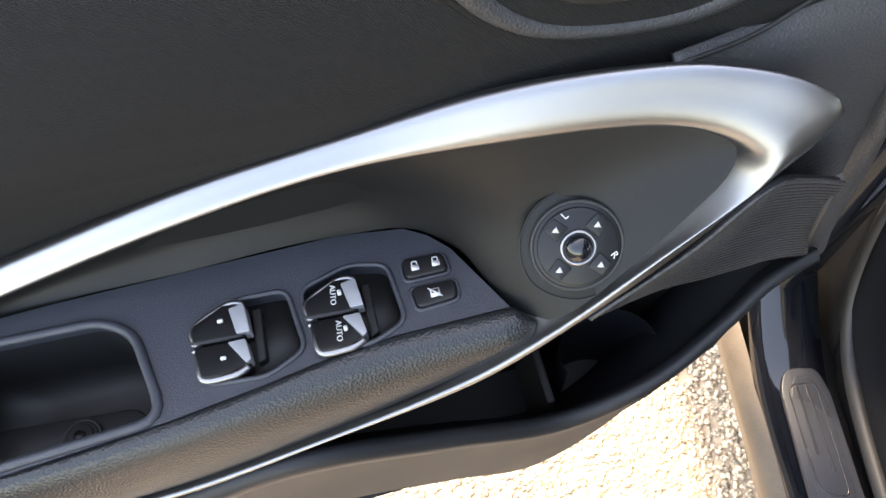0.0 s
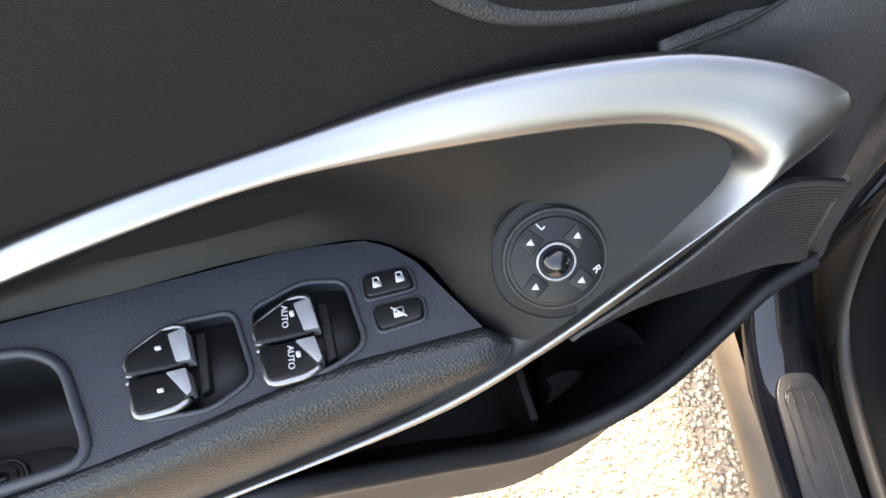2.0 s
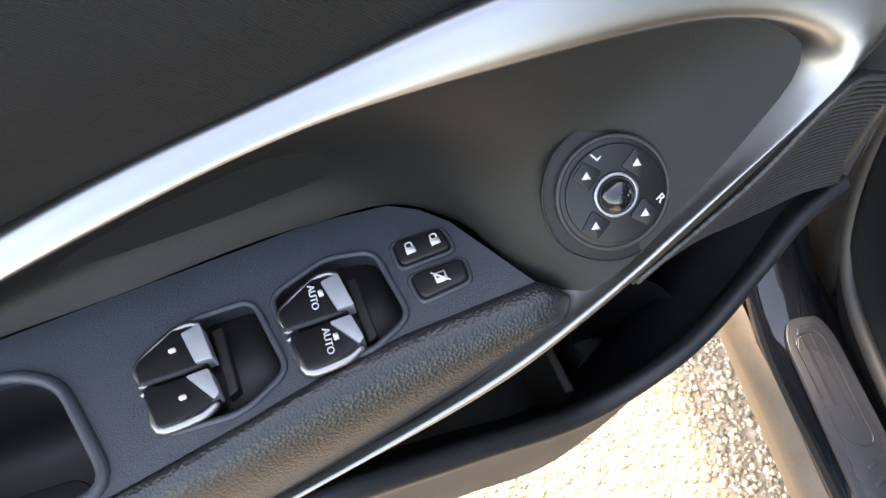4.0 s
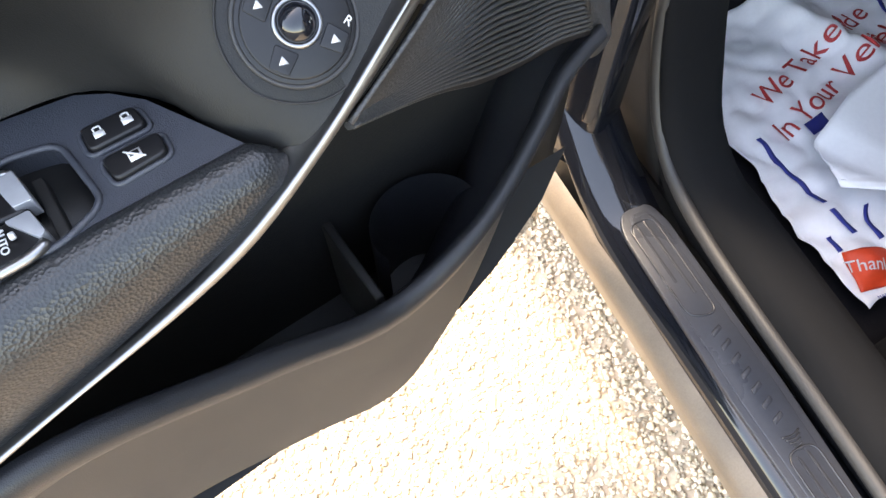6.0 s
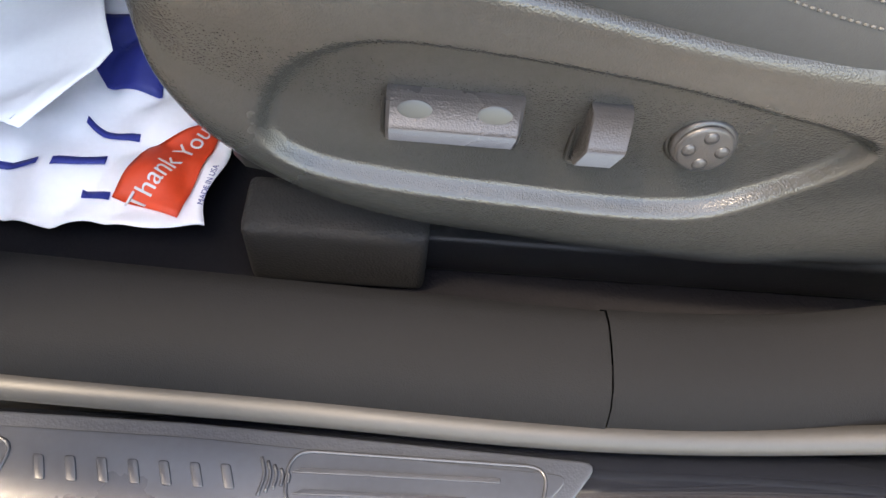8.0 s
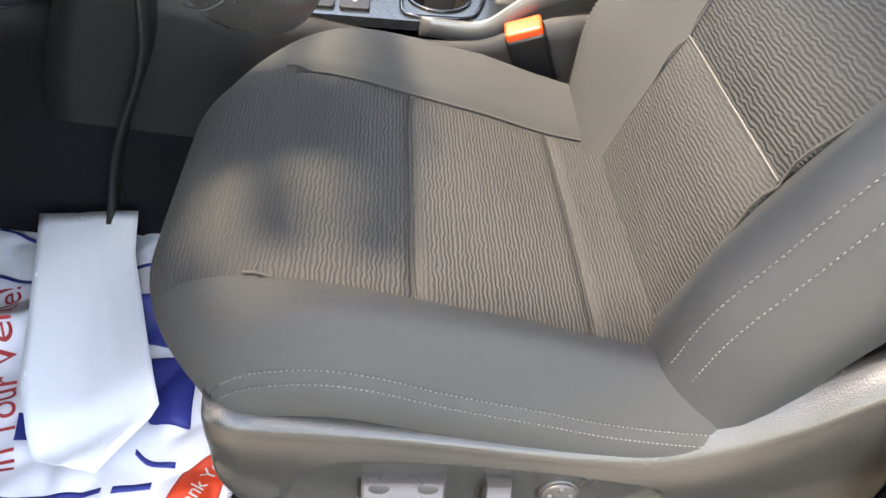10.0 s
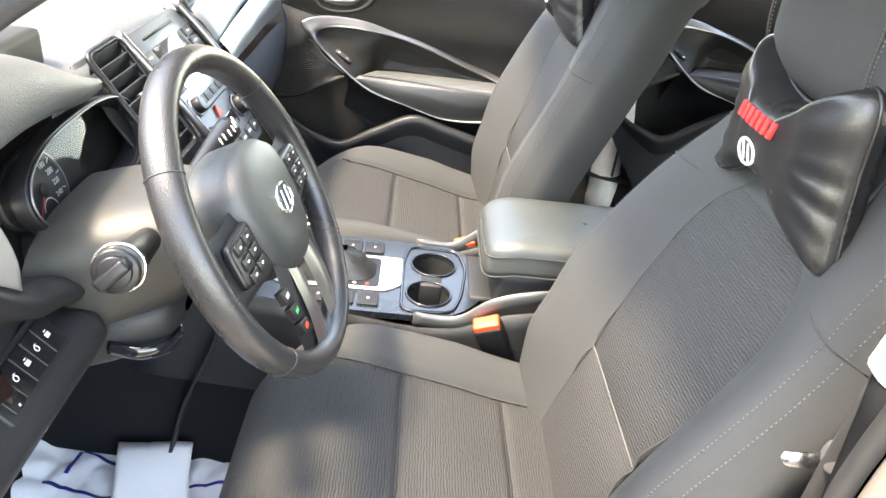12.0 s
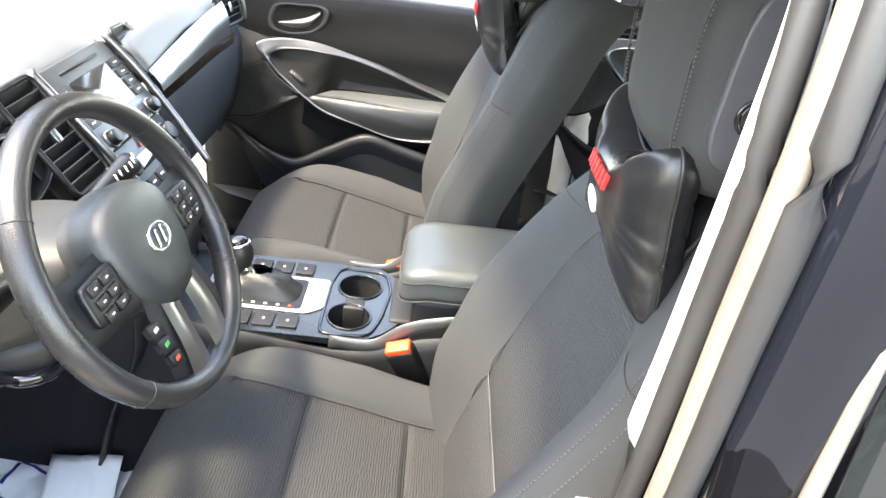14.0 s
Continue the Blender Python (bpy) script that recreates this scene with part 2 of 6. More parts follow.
def rounded(pts, r, k=4):
    """An outline with its corners rounded."""
    out, P = [], [np.array(p, float) for p in pts]
    for i, p in enumerate(P):
        a, b = P[i - 1] - p, P[(i + 1) % len(P)] - p
        la, lb = np.linalg.norm(a), np.linalg.norm(b)
        q = min(r, la * 0.45, lb * 0.45)
        s, e = p + a / la * q, p + b / lb * q
        for j in range(k + 1):
            u = j / k
            out.append((1 - u) ** 2 * s + 2 * u * (1 - u) * p + u**2 * e)
    return np.array(out)


def holed(outline, holes, z, depth):
    """A flat plate with holes whose walls go down by depth."""
    bm = bmesh.new()
    edges, loops = [], []
    for o in [outline, *holes]:
        vs = [bm.verts.new((x, y, z)) for x, y in o]
        es = [bm.edges.new((vs[i], vs[(i + 1) % len(vs)])) for i in range(len(vs))]
        edges += es
        loops.append(vs)
    bmesh.ops.triangle_fill(bm, edges=edges, use_beauty=True, use_dissolve=False)
    for vs in loops:
        low = [bm.verts.new((v.co.x, v.co.y, z - depth)) for v in vs]
        for i in range(len(vs)):
            j = (i + 1) % len(vs)
            bm.faces.new((vs[i], vs[j], low[j], low[i]))
    bmesh.ops.recalc_face_normals(bm, faces=bm.faces)
    return bm


def moved(bm, m):
    bmesh.ops.transform(bm, matrix=m, verts=bm.verts)
    if m.determinant() < 0:
        bmesh.ops.reverse_faces(bm, faces=bm.faces)
    return bm


def joined(*bms):
    out = bmesh.new()
    for bm in bms:
        me = bpy.data.meshes.new("t")
        bm.to_mesh(me)
        bm.free()
        out.from_mesh(me)
        bpy.data.meshes.remove(me)
    return out


def disc(r, h, k=32, w=0.0, r2=None):
    """An upright disc or a cone's stump on z = 0."""
    bm = bmesh.new()
    bmesh.ops.create_cone(bm, cap_ends=True, segments=k, radius1=r, radius2=r if r2 is None else r2, depth=h)
    bmesh.ops.translate(bm, verts=bm.verts, vec=(0, 0, h / 2))
    return bevelled(bm, w, 2)


def ball(r, sub=3, scale=(1, 1, 1)):
    bm = bmesh.new()
    bmesh.ops.create_icosphere(bm, subdivisions=sub, radius=r)
    bmesh.ops.scale(bm, vec=scale, verts=bm.verts)
    for f in bm.faces:
        f.smooth = True
    return bm


def torus(R, r, k=48, q=10):
    th = np.arange(k) * 2 * np.pi / k
    return tube([(R * np.cos(a), R * np.sin(a), 0) for a in th], r, 0, q, closed=True)


def thing(name, label, category, group="", kind=""):
    return tagged(new(name), label, category, group, kind)


def part(name, bm, material, parent=None, label="", kind=""):
    me = bpy.data.meshes.new(name)
    bm.to_mesh(me)
    bm.free()
    me.materials.append(material)
    ob = new(name, me)
    ob.parent = parent
    return tagged(ob, label, kind=kind)


def words(text, size, material, parent, m, name="lettering", label=""):
    """Flat letters, as a mesh, at the pose m."""
    cu = bpy.data.curves.new(name, "FONT")
    cu.body, cu.size, cu.extrude = text, size, 0.0003
    cu.align_x, cu.align_y = "CENTER", "CENTER"
    tmp = bpy.data.objects.new("tmp_text", cu)
    scene.collection.objects.link(tmp)
    bpy.context.view_layer.update()
    me = bpy.data.meshes.new_from_object(tmp.evaluated_get(bpy.context.evaluated_depsgraph_get()))
    bpy.data.objects.remove(tmp)
    bpy.data.curves.remove(cu)
    me.transform(m)
    me.materials.clear()
    me.materials.append(material)
    ob = new(name, me)
    ob.parent = parent
    return tagged(ob, label)


def frame_at(p, x, n):
    """A pose at p whose x runs along x and whose z looks along n."""
    n = Vector(n).normalized()
    x = Vector(x)
    x = (x - n * x.dot(n)).normalized()
    y = n.cross(x)
    return Matrix(((x.x, y.x, n.x, p[0]), (x.y, y.y, n.y, p[1]), (x.z, y.z, n.z, p[2]), (0, 0, 0, 1)))


# ---------------------------------------------------------------- ground
GZ = -0.15
# out-of-view ground, added dark so that gloss panels reflect less bright gravel
M_DARKGROUND = mat("asphalt", (0.048, 0.047, 0.046), 0.85, vary=0.3, vscale=1.5, bump=1.0, bscale=160)
ground = tagged(part("ground", box((-60, -60, GZ - 0.3), (60, 60, GZ - 0.006)), M_DARKGROUND), "dark asphalt lot around the gravel apron", "ground", kind="structure")
tagged(part("pavement", box((-0.95, -4.5, GZ - 0.2), (3.2, 4.5, GZ)), M_GROUND), "tan gravel apron under and beside the car", "pavement", kind="structure")


def gravel_field():
    """Loose rounded stones, spread evenly over only the patch in the camera's view."""
    rng = np.random.default_rng(4)
    base = bmesh.new()
    bmesh.ops.create_icosphere(base, subdivisions=1, radius=1)
    V = np.array([v.co[:] for v in base.verts])
    base.verts.index_update()
    F = np.array([[v.index for v in f.verts] for f in base.faces])
    base.free()
    n = 48000
    c = np.stack([rng.uniform(-0.94, 0.25, n), rng.uniform(-0.40, 1.75, n), np.zeros(n)], 1)
    r = rng.uniform(0.0030, 0.0062, n) * rng.choice([1, 1, 1.3], n)
    sq = rng.uniform(0.6, 1.25, (n, 1, 3)) * [1, 1, 0.7]
    a = rng.uniform(0, 6.28, n)
    W = V[None] * sq * (1 + 0.12 * rng.standard_normal((n, len(V), 1)))
    W = np.stack([W[..., 0] * np.cos(a)[:, None] - W[..., 1] * np.sin(a)[:, None],
                  W[..., 0] * np.sin(a)[:, None] + W[..., 1] * np.cos(a)[:, None], W[..., 2]], -1)
    c[:, 2] = GZ + r * rng.uniform(0.15, 0.6, n)
    W = W * r[:, None, None] + c[:, None]
    me = bpy.data.meshes.new("gravel")
    idx = (F[None] + (np.arange(n) * len(V))[:, None, None]).reshape(-1, 3)
    me.from_pydata(W.reshape(-1, 3), [], idx)
    me.polygons.foreach_set("use_smooth", np.ones(len(idx), bool))
    me.materials.append(M_GRAVEL)
    return tagged(new("gravel", me), "loose tan and white gravel stones on the driveway", "gravel", kind="stuff")


gravel_field()

# ---------------------------------------------------------------- body of the car
car = thing("car_body", "black sport utility car body with its front door open", "car")

# sill: black painted step, tan cladding below it, rubber seal and grey sill trim inside
Y_A, Y_B = -0.75, 0.66
sec = [(0.075, 0.40), (0.072, 0.447), (0.050, 0.450), (0.004, 0.446), (-0.004, 0.436), (-0.006, 0.420)]
part("sill", skin([[(x, y, z + 0.10 * max(0, (y - 0.50) / 0.16) ** 2) for y in np.linspace(Y_A, Y_B, 9)] for x, z in sec], 60, 0), M_BODY, car, "gloss black painted door sill")
sec = [(-0.003, 0.424), (-0.010, 0.421), (-0.018, 0.414), (-0.021, 0.404), (-0.014, 0.37), (0.03, 0.26), (0.11, 0.14), (0.22, 0.08)]
part("sill_cladding", skin([[(x, y, z) for y in np.linspace(-2.2, 0.74, 5)] for x, z in sec], 30, 24), M_TAN, car, "dust-covered plastic sill cladding")
part("underbody", box((0.1, -2.2, 0.10), (1.52, 1.9, 0.36), 0.03), M_DEEP, car)


def plate_outline(inset):
    return rounded([(0.006 + inset, 0.045 + inset), (0.056 - inset, 0.004 + inset * 2), (0.0665 - inset, 0.250), (0.068 - inset, 0.470 - inset),
                    (0.060 - inset, 0.500 - inset), (0.022 + inset, 0.500 - inset), (0.010 + inset, 0.475 - inset), (0.004 + inset, 0.26)], 0.012)


scuff = thing("scuff_plate", "brushed grey plastic scuff plate with raised bars on the door sill", "scuff plate")
part("plate", prism(plate_outline(0), 0.448, 0.4545, 0.002), mat("scuff_plastic", (0.026, 0.030, 0.039), 0.36, metal=0.0, vary=0.2, bump=0.2, bscale=600), scuff)
part("raised_panel", prism(plate_outline(0.009), 0.4542, 0.4556, 0.0008), mat("scuff_panel", (0.026, 0.030, 0.039), 0.30, metal=0.0, vary=0.25), scuff)
M_RAISE = mat("scuff_relief", (0.028, 0.030, 0.036), 0.24)
for y0, y1 in ((0.036, 0.190), (0.345, 0.480)):
    out = rounded([(0.019, y0 + 0.008), (0.051, y0), (0.053, y1), (0.019, y1)], 0.014, 6)
    part("rib", tube(np.c_[out, np.full(len(out), 0.4560)], 0.0012, 0, 6, closed=True), M_RAISE, scuff)
    for x, a, b in ((0.028, 0.05, 0.150), (0.040, 0.03, 0.152)):
        part("rib", prism(rounded([(x, y0 + a), (x + 0.003, y0 + a), (x + 0.003, min(y1, y0 + b) - 0.006), (x, min(y1, y0 + b))], 0.001), 0.4554, 0.4570, 0.0006), M_RAISE, scuff)
# plain raised bars where the model name stands, and the curved flourish beside them
for k in range(7):
    y0 = 0.332 - 0.0175 * k
    part("raised_bar", prism(rounded([(0.029, y0 - 0.003), (0.043, y0 + 0.002), (0.043, y0 - 0.004), (0.029, y0 - 0.009)], 0.002), 0.4554, 0.4566, 0.0005), M_RAISE, scuff)
for k in range(5):
    part("raised_stroke", tube([(0.026 + 0.002 * k, 0.205 - 0.004 * k, 0.456), (0.039, 0.203 - 0.0035 * k, 0.456), (0.048 - 0.002 * k, 0.206 - 0.004 * k, 0.456)], 0.0011, 10, 6), M_RAISE, scuff)

# rubber door seal round the opening
SEAL = [(0.072, -0.30, 0.60), (0.070, -0.24, 0.52), (0.068, -0.12, 0.483), (0.064, 0.02, 0.478), (0.070, 0.20, 0.478), (0.076, 0.40, 0.480), (0.080, 0.50, 0.500),
        (0.082, 0.56, 0.56), (0.082, 0.600, 0.68), (0.084, 0.615, 0.85), (0.088, 0.60, 1.02), (0.10, 0.52, 1.18), (0.115, 0.40, 1.32), (0.135, 0.25, 1.42), (0.155, 0.05, 1.52),
        (0.135, -0.12, 1.56), (0.080, -0.195, 1.52), (0.062, -0.204, 1.42), (0.066, -0.205, 1.30), (0.074, -0.205, 1.18), (0.092, -0.212, 1.06), (0.108, -0.245, 0.85), (0.098, -0.275, 0.70)]
part("door_seal", tube(SEAL, 0.0088, 140, 10, closed=True), M_RUBBER, car, "black rubber door seal")
M_SILLIN = mat("sill_trim_plastic", (0.006, 0.0064, 0.0075), 0.8, spec=0.08, bump=0.25, bscale=1100)
silltrim = thing("sill_trim", "charcoal grained plastic inner sill trim beside the carpet", "sill trim")
for nm, ya, yb_, off in (("front_section", 0.010, 0.66, 0.0), ("rear_section", -0.70, 0.0088, 0.001)):
    secs = []
    for dx, z in ((0.0, 0.44), (-0.004, 0.485), (0.006, 0.503), (0.035, 0.512), (0.062, 0.508), (0.070, 0.49), (0.074, 0.40)):
        row = []
        for y in np.linspace(ya, yb_, 14):
            bow = 0.03 * max(0, -y / 0.3) ** 1.6 if y < 0 else 0.014 * min(1, y / 0.4)
            up = 0.45 * max(0, (y - 0.46) / 0.2) ** 2 + 0.10 * max(0, (-y - 0.08) / 0.3) ** 2
            row.append((0.069 + off + dx + bow, y, z + up))
        secs.append(row)
    part(nm, skin(secs, 40, 20), M_SILLIN, silltrim)
# kick panel, footwell, floor
kick = thing("kick_panel", "dark plastic kick panel at the side of the footwell", "trim panel")
part("panel", thicken(skin([[(0.10, 0.52, 0.44), (0.10, 0.75, 0.44), (0.12, 1.0, 0.46)], [(0.10, 0.60, 0.62), (0.105, 0.8, 0.65), (0.12, 1.0, 0.66)], [(0.10, 0.62, 0.85), (0.11, 0.8, 0.88), (0.12, 1.0, 0.9)], [(0.11, 0.58, 1.06), (0.12, 0.8, 1.08), (0.13, 1.0, 1.1)]], 16, 12), 0.006), M_DASHLOW, kick)
tagged(part("floor", joined(box((0.135, -1.3, 0.36), (1.50, 0.74, 0.395), 0.01), moved(box((0.135, 0, -0.02), (1.50, 0.5, 0.0)), pose(0, 0.70, 0.40, 48))), M_CARPET), "black floor carpet of the cabin", "carpet", kind="structure")
part("tunnel", skin([[(x, -1.0, z), (x, 0.2, z), (x, 0.8, z + 0.05)] for x, z in ((0.66, 0.39), (0.67, 0.55), (0.70, 0.62), (0.92, 0.62), (0.95, 0.55), (0.96, 0.39))], 8, 0), M_CARPET, car)

# pillars, roof, outer skin
part("a_pillar_trim", tube([(0.12, 0.82, 1.075), (0.118, 0.60, 1.231), (0.122, 0.40, 1.361), (0.137, 0.20, 1.471), (0.17, -0.02, 1.555)], 0.018, 24, 12, (0.7, 1.0)), mat("pillar_grey", (0.30, 0.28, 0.255), 0.5, bump=0.3, bscale=900), car, "light grey front pillar")
part("a_pillar_seal", tube([(0.10, 0.80, 1.095), (0.098, 0.58, 1.247), (0.105, 0.40, 1.372), (0.12, 0.20, 1.485), (0.15, -0.02, 1.57)], 0.012, 24, 10), M_RUBBER, car)
part("a_pillar", tube([(0.02, 0.95, 1.05), (0.03, 0.60, 1.30), (0.05, 0.40, 1.43), (0.09, 0.20, 1.55), (0.13, -0.05, 1.63)], 0.045, 24, 12, (1.0, 1.0)), M_BODY, car, "black front pillar")
part("roof", thicken(skin([[(0.15, y, 1.58), (0.45, y, 1.66), (0.81, y, 1.68), (1.17, y, 1.66), (1.47, y, 1.58)] for y in (0.12, -0.4, -1.2, -2.2)], 20, 10), 0.03), M_ROOF, car)
part("roof_skin", thicken(skin([[(0.12, y, 1.60), (0.45, y, 1.695), (0.81, y, 1.715), (1.17, y, 1.695), (1.50, y, 1.60)] for y in (0.14, -0.4, -1.2, -2.25)], 20, 10), 0.01), M_BODY, car, "gloss black roof skin")
part("windscreen_header", tube([(0.13, 0.02, 1.585), (0.45, 0.14, 1.64), (0.81, 0.17, 1.655), (1.17, 0.14, 1.64), (1.49, 0.02, 1.585)], 0.03, 20, 8), M_ROOF, car)
part("far_a_pillar", tube([(1.50, 0.82, 1.06), (1.50, 0.40, 1.345), (1.45, -0.02, 1.56)], 0.035, 16, 8), M_ROOF, car)
part("far_roof_rail", tube([(1.46, 0.02, 1.565), (1.47, -0.6, 1.58), (1.47, -1.6, 1.55)], 0.035, 16, 8), M_ROOF, car)
part("far_b_pillar", tube([(1.56, -0.42, 0.6), (1.555, -0.42, 1.15), (1.47, -0.40, 1.58)], 0.05, 16, 8, (1.0, 0.7)), M_TRIMLIGHT, car)
part("rear_wall", box((0.14, -2.25, 0.36), (1.52, -2.2, 1.6)), M_DEEP, car)
part("bonnet", thicken(skin([[(0.02, y, z - 0.04), (0.4, y, z + 0.02), (0.81, y, z + 0.035), (1.22, y, z + 0.02), (1.60, y, z - 0.04)] for y, z in ((1.10, 1.06), (1.5, 1.02), (1.95, 0.92))], 16, 10), 0.02), M_BODY, car, "gloss black bonnet")
part("front_fender", thicken(skin([[(0.0, 0.72, z), (-0.02, 1.2, z), (0.03, 1.9, z)] for z in (1.02, 0.8, 0.55, 0.30)], 12, 8), 0.02), M_BODY, car)
part("hinge_post", skin([[(0.0, 0.66, z), (0.005, 0.62, z), (0.03, 0.585, z), (0.07, 0.60, z)] for z in (0.43, 0.47, 0.56, 0.8, 1.05)], 10, 20), M_BODY, car, "black painted hinge post")
part("far_sill", box((1.50, -2.2, 0.36), (1.58, 1.2, 0.50), 0.02), M_SILLIN, car)

def off3(c, dx=0.0, dy=0.0, dz=0.0):
    return [(x + dx, y + dy, z + dz) for x, y, z in c]


# B-pillar: light upper trim, black lower trim, rear door skin outside
bp = thing("door_pillar", "centre door pillar, light grey upper trim over black lower trim", "pillar")
PZ_ = (1.165, 1.23, 1.30, 1.40, 1.50, 1.58)
PL, PR_ = (0.121, 0.111, 0.104, 0.096, 0.094, 0.12), (0.092, 0.086, 0.080, 0.074, 0.074, 0.10)
part("upper_trim", thicken(skin([[(x + 0.09, -0.34, z) for x, z in zip(PL, PZ_)], [(x + 0.012, -0.225, z) for x, z in zip(PL, PZ_)], [(x, -0.208, z) for x, z in zip(PL, PZ_)],
                                 [((x + w) / 2, -0.205, z) for x, w, z in zip(PL, PR_, PZ_)], [(x, -0.206, z) for x, z in zip(PR_, PZ_)], [(x - 0.002, -0.214, z) for x, z in zip(PR_, PZ_)]], 24, 24), 0.003), M_TRIMLIGHT, bp, "sunlit light grey upper trim")
part("lower_trim", thicken(skin([[(0.21, -0.36, 0.50), (0.20, -0.35, 0.8), (0.205, -0.34, 1.163)], [(0.15, -0.33, 0.50), (0.138, -0.27, 0.8), (0.130, -0.226, 1.163)], [(0.125, -0.32, 0.50), (0.122, -0.258, 0.8), (0.104, -0.207, 1.163)],
                                 [(0.10, -0.315, 0.50), (0.102, -0.255, 0.8), (0.088, -0.208, 1.163)]], 20, 14), 0.004), M_SILLIN, bp, "black grained lower trim")
JB = [(0.07, -0.32, 0.46), (0.078, -0.29, 0.62), (0.092, -0.252, 0.85), (0.075, -0.216, 1.07), (0.056, -0.209, 1.20), (0.052, -0.208, 1.30), (0.047, -0.208, 1.45), (0.075, -0.215, 1.60)]
part("door_jamb", skin([off3(JB, 0.02, -0.012), off3(JB, -0.012, -0.010), off3(JB, -0.022, -0.012), off3(JB, -0.034, -0.016), off3(JB, -0.044, -0.040), off3(JB, -0.046, -0.075)], 40, 20), M_BODY, bp, "gloss black painted door jamb")
# tan puts the light thrown up by sunlit gravel into the rubber's colour
part("jamb_seal", tube(off3(JB, -0.002, -0.006), 0.0125, 40, 12, (1.0, 0.55), up=(0, 1, 0)), mat("weathered_rubber", (0.15, 0.132, 0.115), 0.6, bump=0.3, bscale=500), bp, "dusty tan weather strip")
# black strip widened to cover the jamb's bright reflection and darken it
part("jamb_strip", tube(off3(JB, -0.026, -0.006), 0.0095, 40, 10), M_RUBBER, bp)

# darker, weaker-mirroring copy of the body paint, standing in for dark surroundings
M_PIANO = mat("deep_black_gloss", (0.003, 0.003, 0.004), 0.05, spec=0.25, vary=0.05, rrough=0.02)
rd = thing("rear_door", "closed gloss black rear side door with chrome window strip", "car door")
part("door_skin", thicken(skin([[(-0.004, -0.275, z1), (x - 0.012, -0.45, z1), (x - 0.018, -0.8, z1), (x - 0.012, -1.2, z1), (x, -1.5, z1)] for x, z1 in ((0.02, 0.40), (-0.03, 0.50), (-0.045, 0.62), (-0.040, 0.80), (-0.028, 0.900))], 24, 24), 0.012), M_PIANO, rd)
part("window_strip", tube([(-0.034, -0.285, 0.906), (-0.044, -0.6, 0.914), (-0.042, -1.0, 0.935), (-0.03, -1.45, 0.965)], 0.004, 24, 8, (0.5, 1.0)), M_CHROME, rd, "chrome window strip")
part("window", thicken(skin([[(-0.028, -0.285, 0.91), (-0.032, -0.8, 0.92), (-0.02, -1.4, 0.955)], [(0.012, -0.285, 1.35), (0.02, -0.8, 1.36), (0.04, -1.3, 1.35)], [(0.05, -0.285, 1.58), (0.06, -0.8, 1.59), (0.08, -1.1, 1.56)]], 16, 10), 0.004), mat("tinted_pane", (0.01, 0.012, 0.013), 0.05, coat=1.0, vary=0.05), rd, "dark tinted window pane")
part("pillar_cover", thicken(skin([[(0.014 + dx, -0.222, z), (0.004 + dx, -0.232, z), (0.001 + dx, -0.245, z), (0.003 + dx, -0.266, z)] for z, dx in ((0.890, -0.040), (1.06, -0.018), (1.20, 0.002), (1.35, 0.030), (1.50, 0.075), (1.60, 0.115))], 14, 14), 0.006), M_PIANO, rd, "piano black pillar cover")
part("frame_strip", tube([(-0.030, -0.275, 0.895), (-0.008, -0.275, 1.06), (0.004, -0.275, 1.20), (0.010, -0.274, 1.35), (0.024, -0.274, 1.50), (0.05, -0.272, 1.60)], 0.0055, 20, 8), mat("dusty_trim", (0.13, 0.115, 0.10), 0.45), rd, "dusty window frame strip")

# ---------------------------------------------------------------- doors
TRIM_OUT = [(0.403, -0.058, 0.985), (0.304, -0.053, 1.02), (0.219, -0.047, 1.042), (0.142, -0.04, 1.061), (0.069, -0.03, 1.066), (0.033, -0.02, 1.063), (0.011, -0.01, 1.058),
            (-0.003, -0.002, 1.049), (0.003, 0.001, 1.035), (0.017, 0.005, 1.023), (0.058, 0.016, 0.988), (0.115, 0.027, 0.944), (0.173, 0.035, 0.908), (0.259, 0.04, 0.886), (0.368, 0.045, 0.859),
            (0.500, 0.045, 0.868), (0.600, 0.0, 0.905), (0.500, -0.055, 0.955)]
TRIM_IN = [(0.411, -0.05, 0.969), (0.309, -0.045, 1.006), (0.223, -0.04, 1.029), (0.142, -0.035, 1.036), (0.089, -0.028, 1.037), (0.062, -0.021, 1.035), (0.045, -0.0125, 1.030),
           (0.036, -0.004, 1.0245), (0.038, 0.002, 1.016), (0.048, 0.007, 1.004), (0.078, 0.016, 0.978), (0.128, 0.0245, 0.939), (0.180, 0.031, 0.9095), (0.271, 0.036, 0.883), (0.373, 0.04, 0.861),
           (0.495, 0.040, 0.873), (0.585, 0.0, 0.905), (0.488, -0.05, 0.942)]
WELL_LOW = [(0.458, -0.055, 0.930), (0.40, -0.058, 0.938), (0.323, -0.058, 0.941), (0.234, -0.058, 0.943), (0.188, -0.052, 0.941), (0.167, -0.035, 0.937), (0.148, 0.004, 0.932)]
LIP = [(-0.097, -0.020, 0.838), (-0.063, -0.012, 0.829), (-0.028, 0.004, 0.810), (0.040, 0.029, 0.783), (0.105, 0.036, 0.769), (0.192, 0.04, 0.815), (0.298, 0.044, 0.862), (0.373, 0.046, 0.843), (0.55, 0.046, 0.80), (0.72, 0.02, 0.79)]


def off(c, d=0.0, z=0.0, s=0.0):
    return [(a + s, b + d, e + z) for a, b, e in c]


def lerp(a, b, t):
    return [tuple(x + (y - x) * t for x, y in zip(p, q)) for p, q in zip(a, b)]


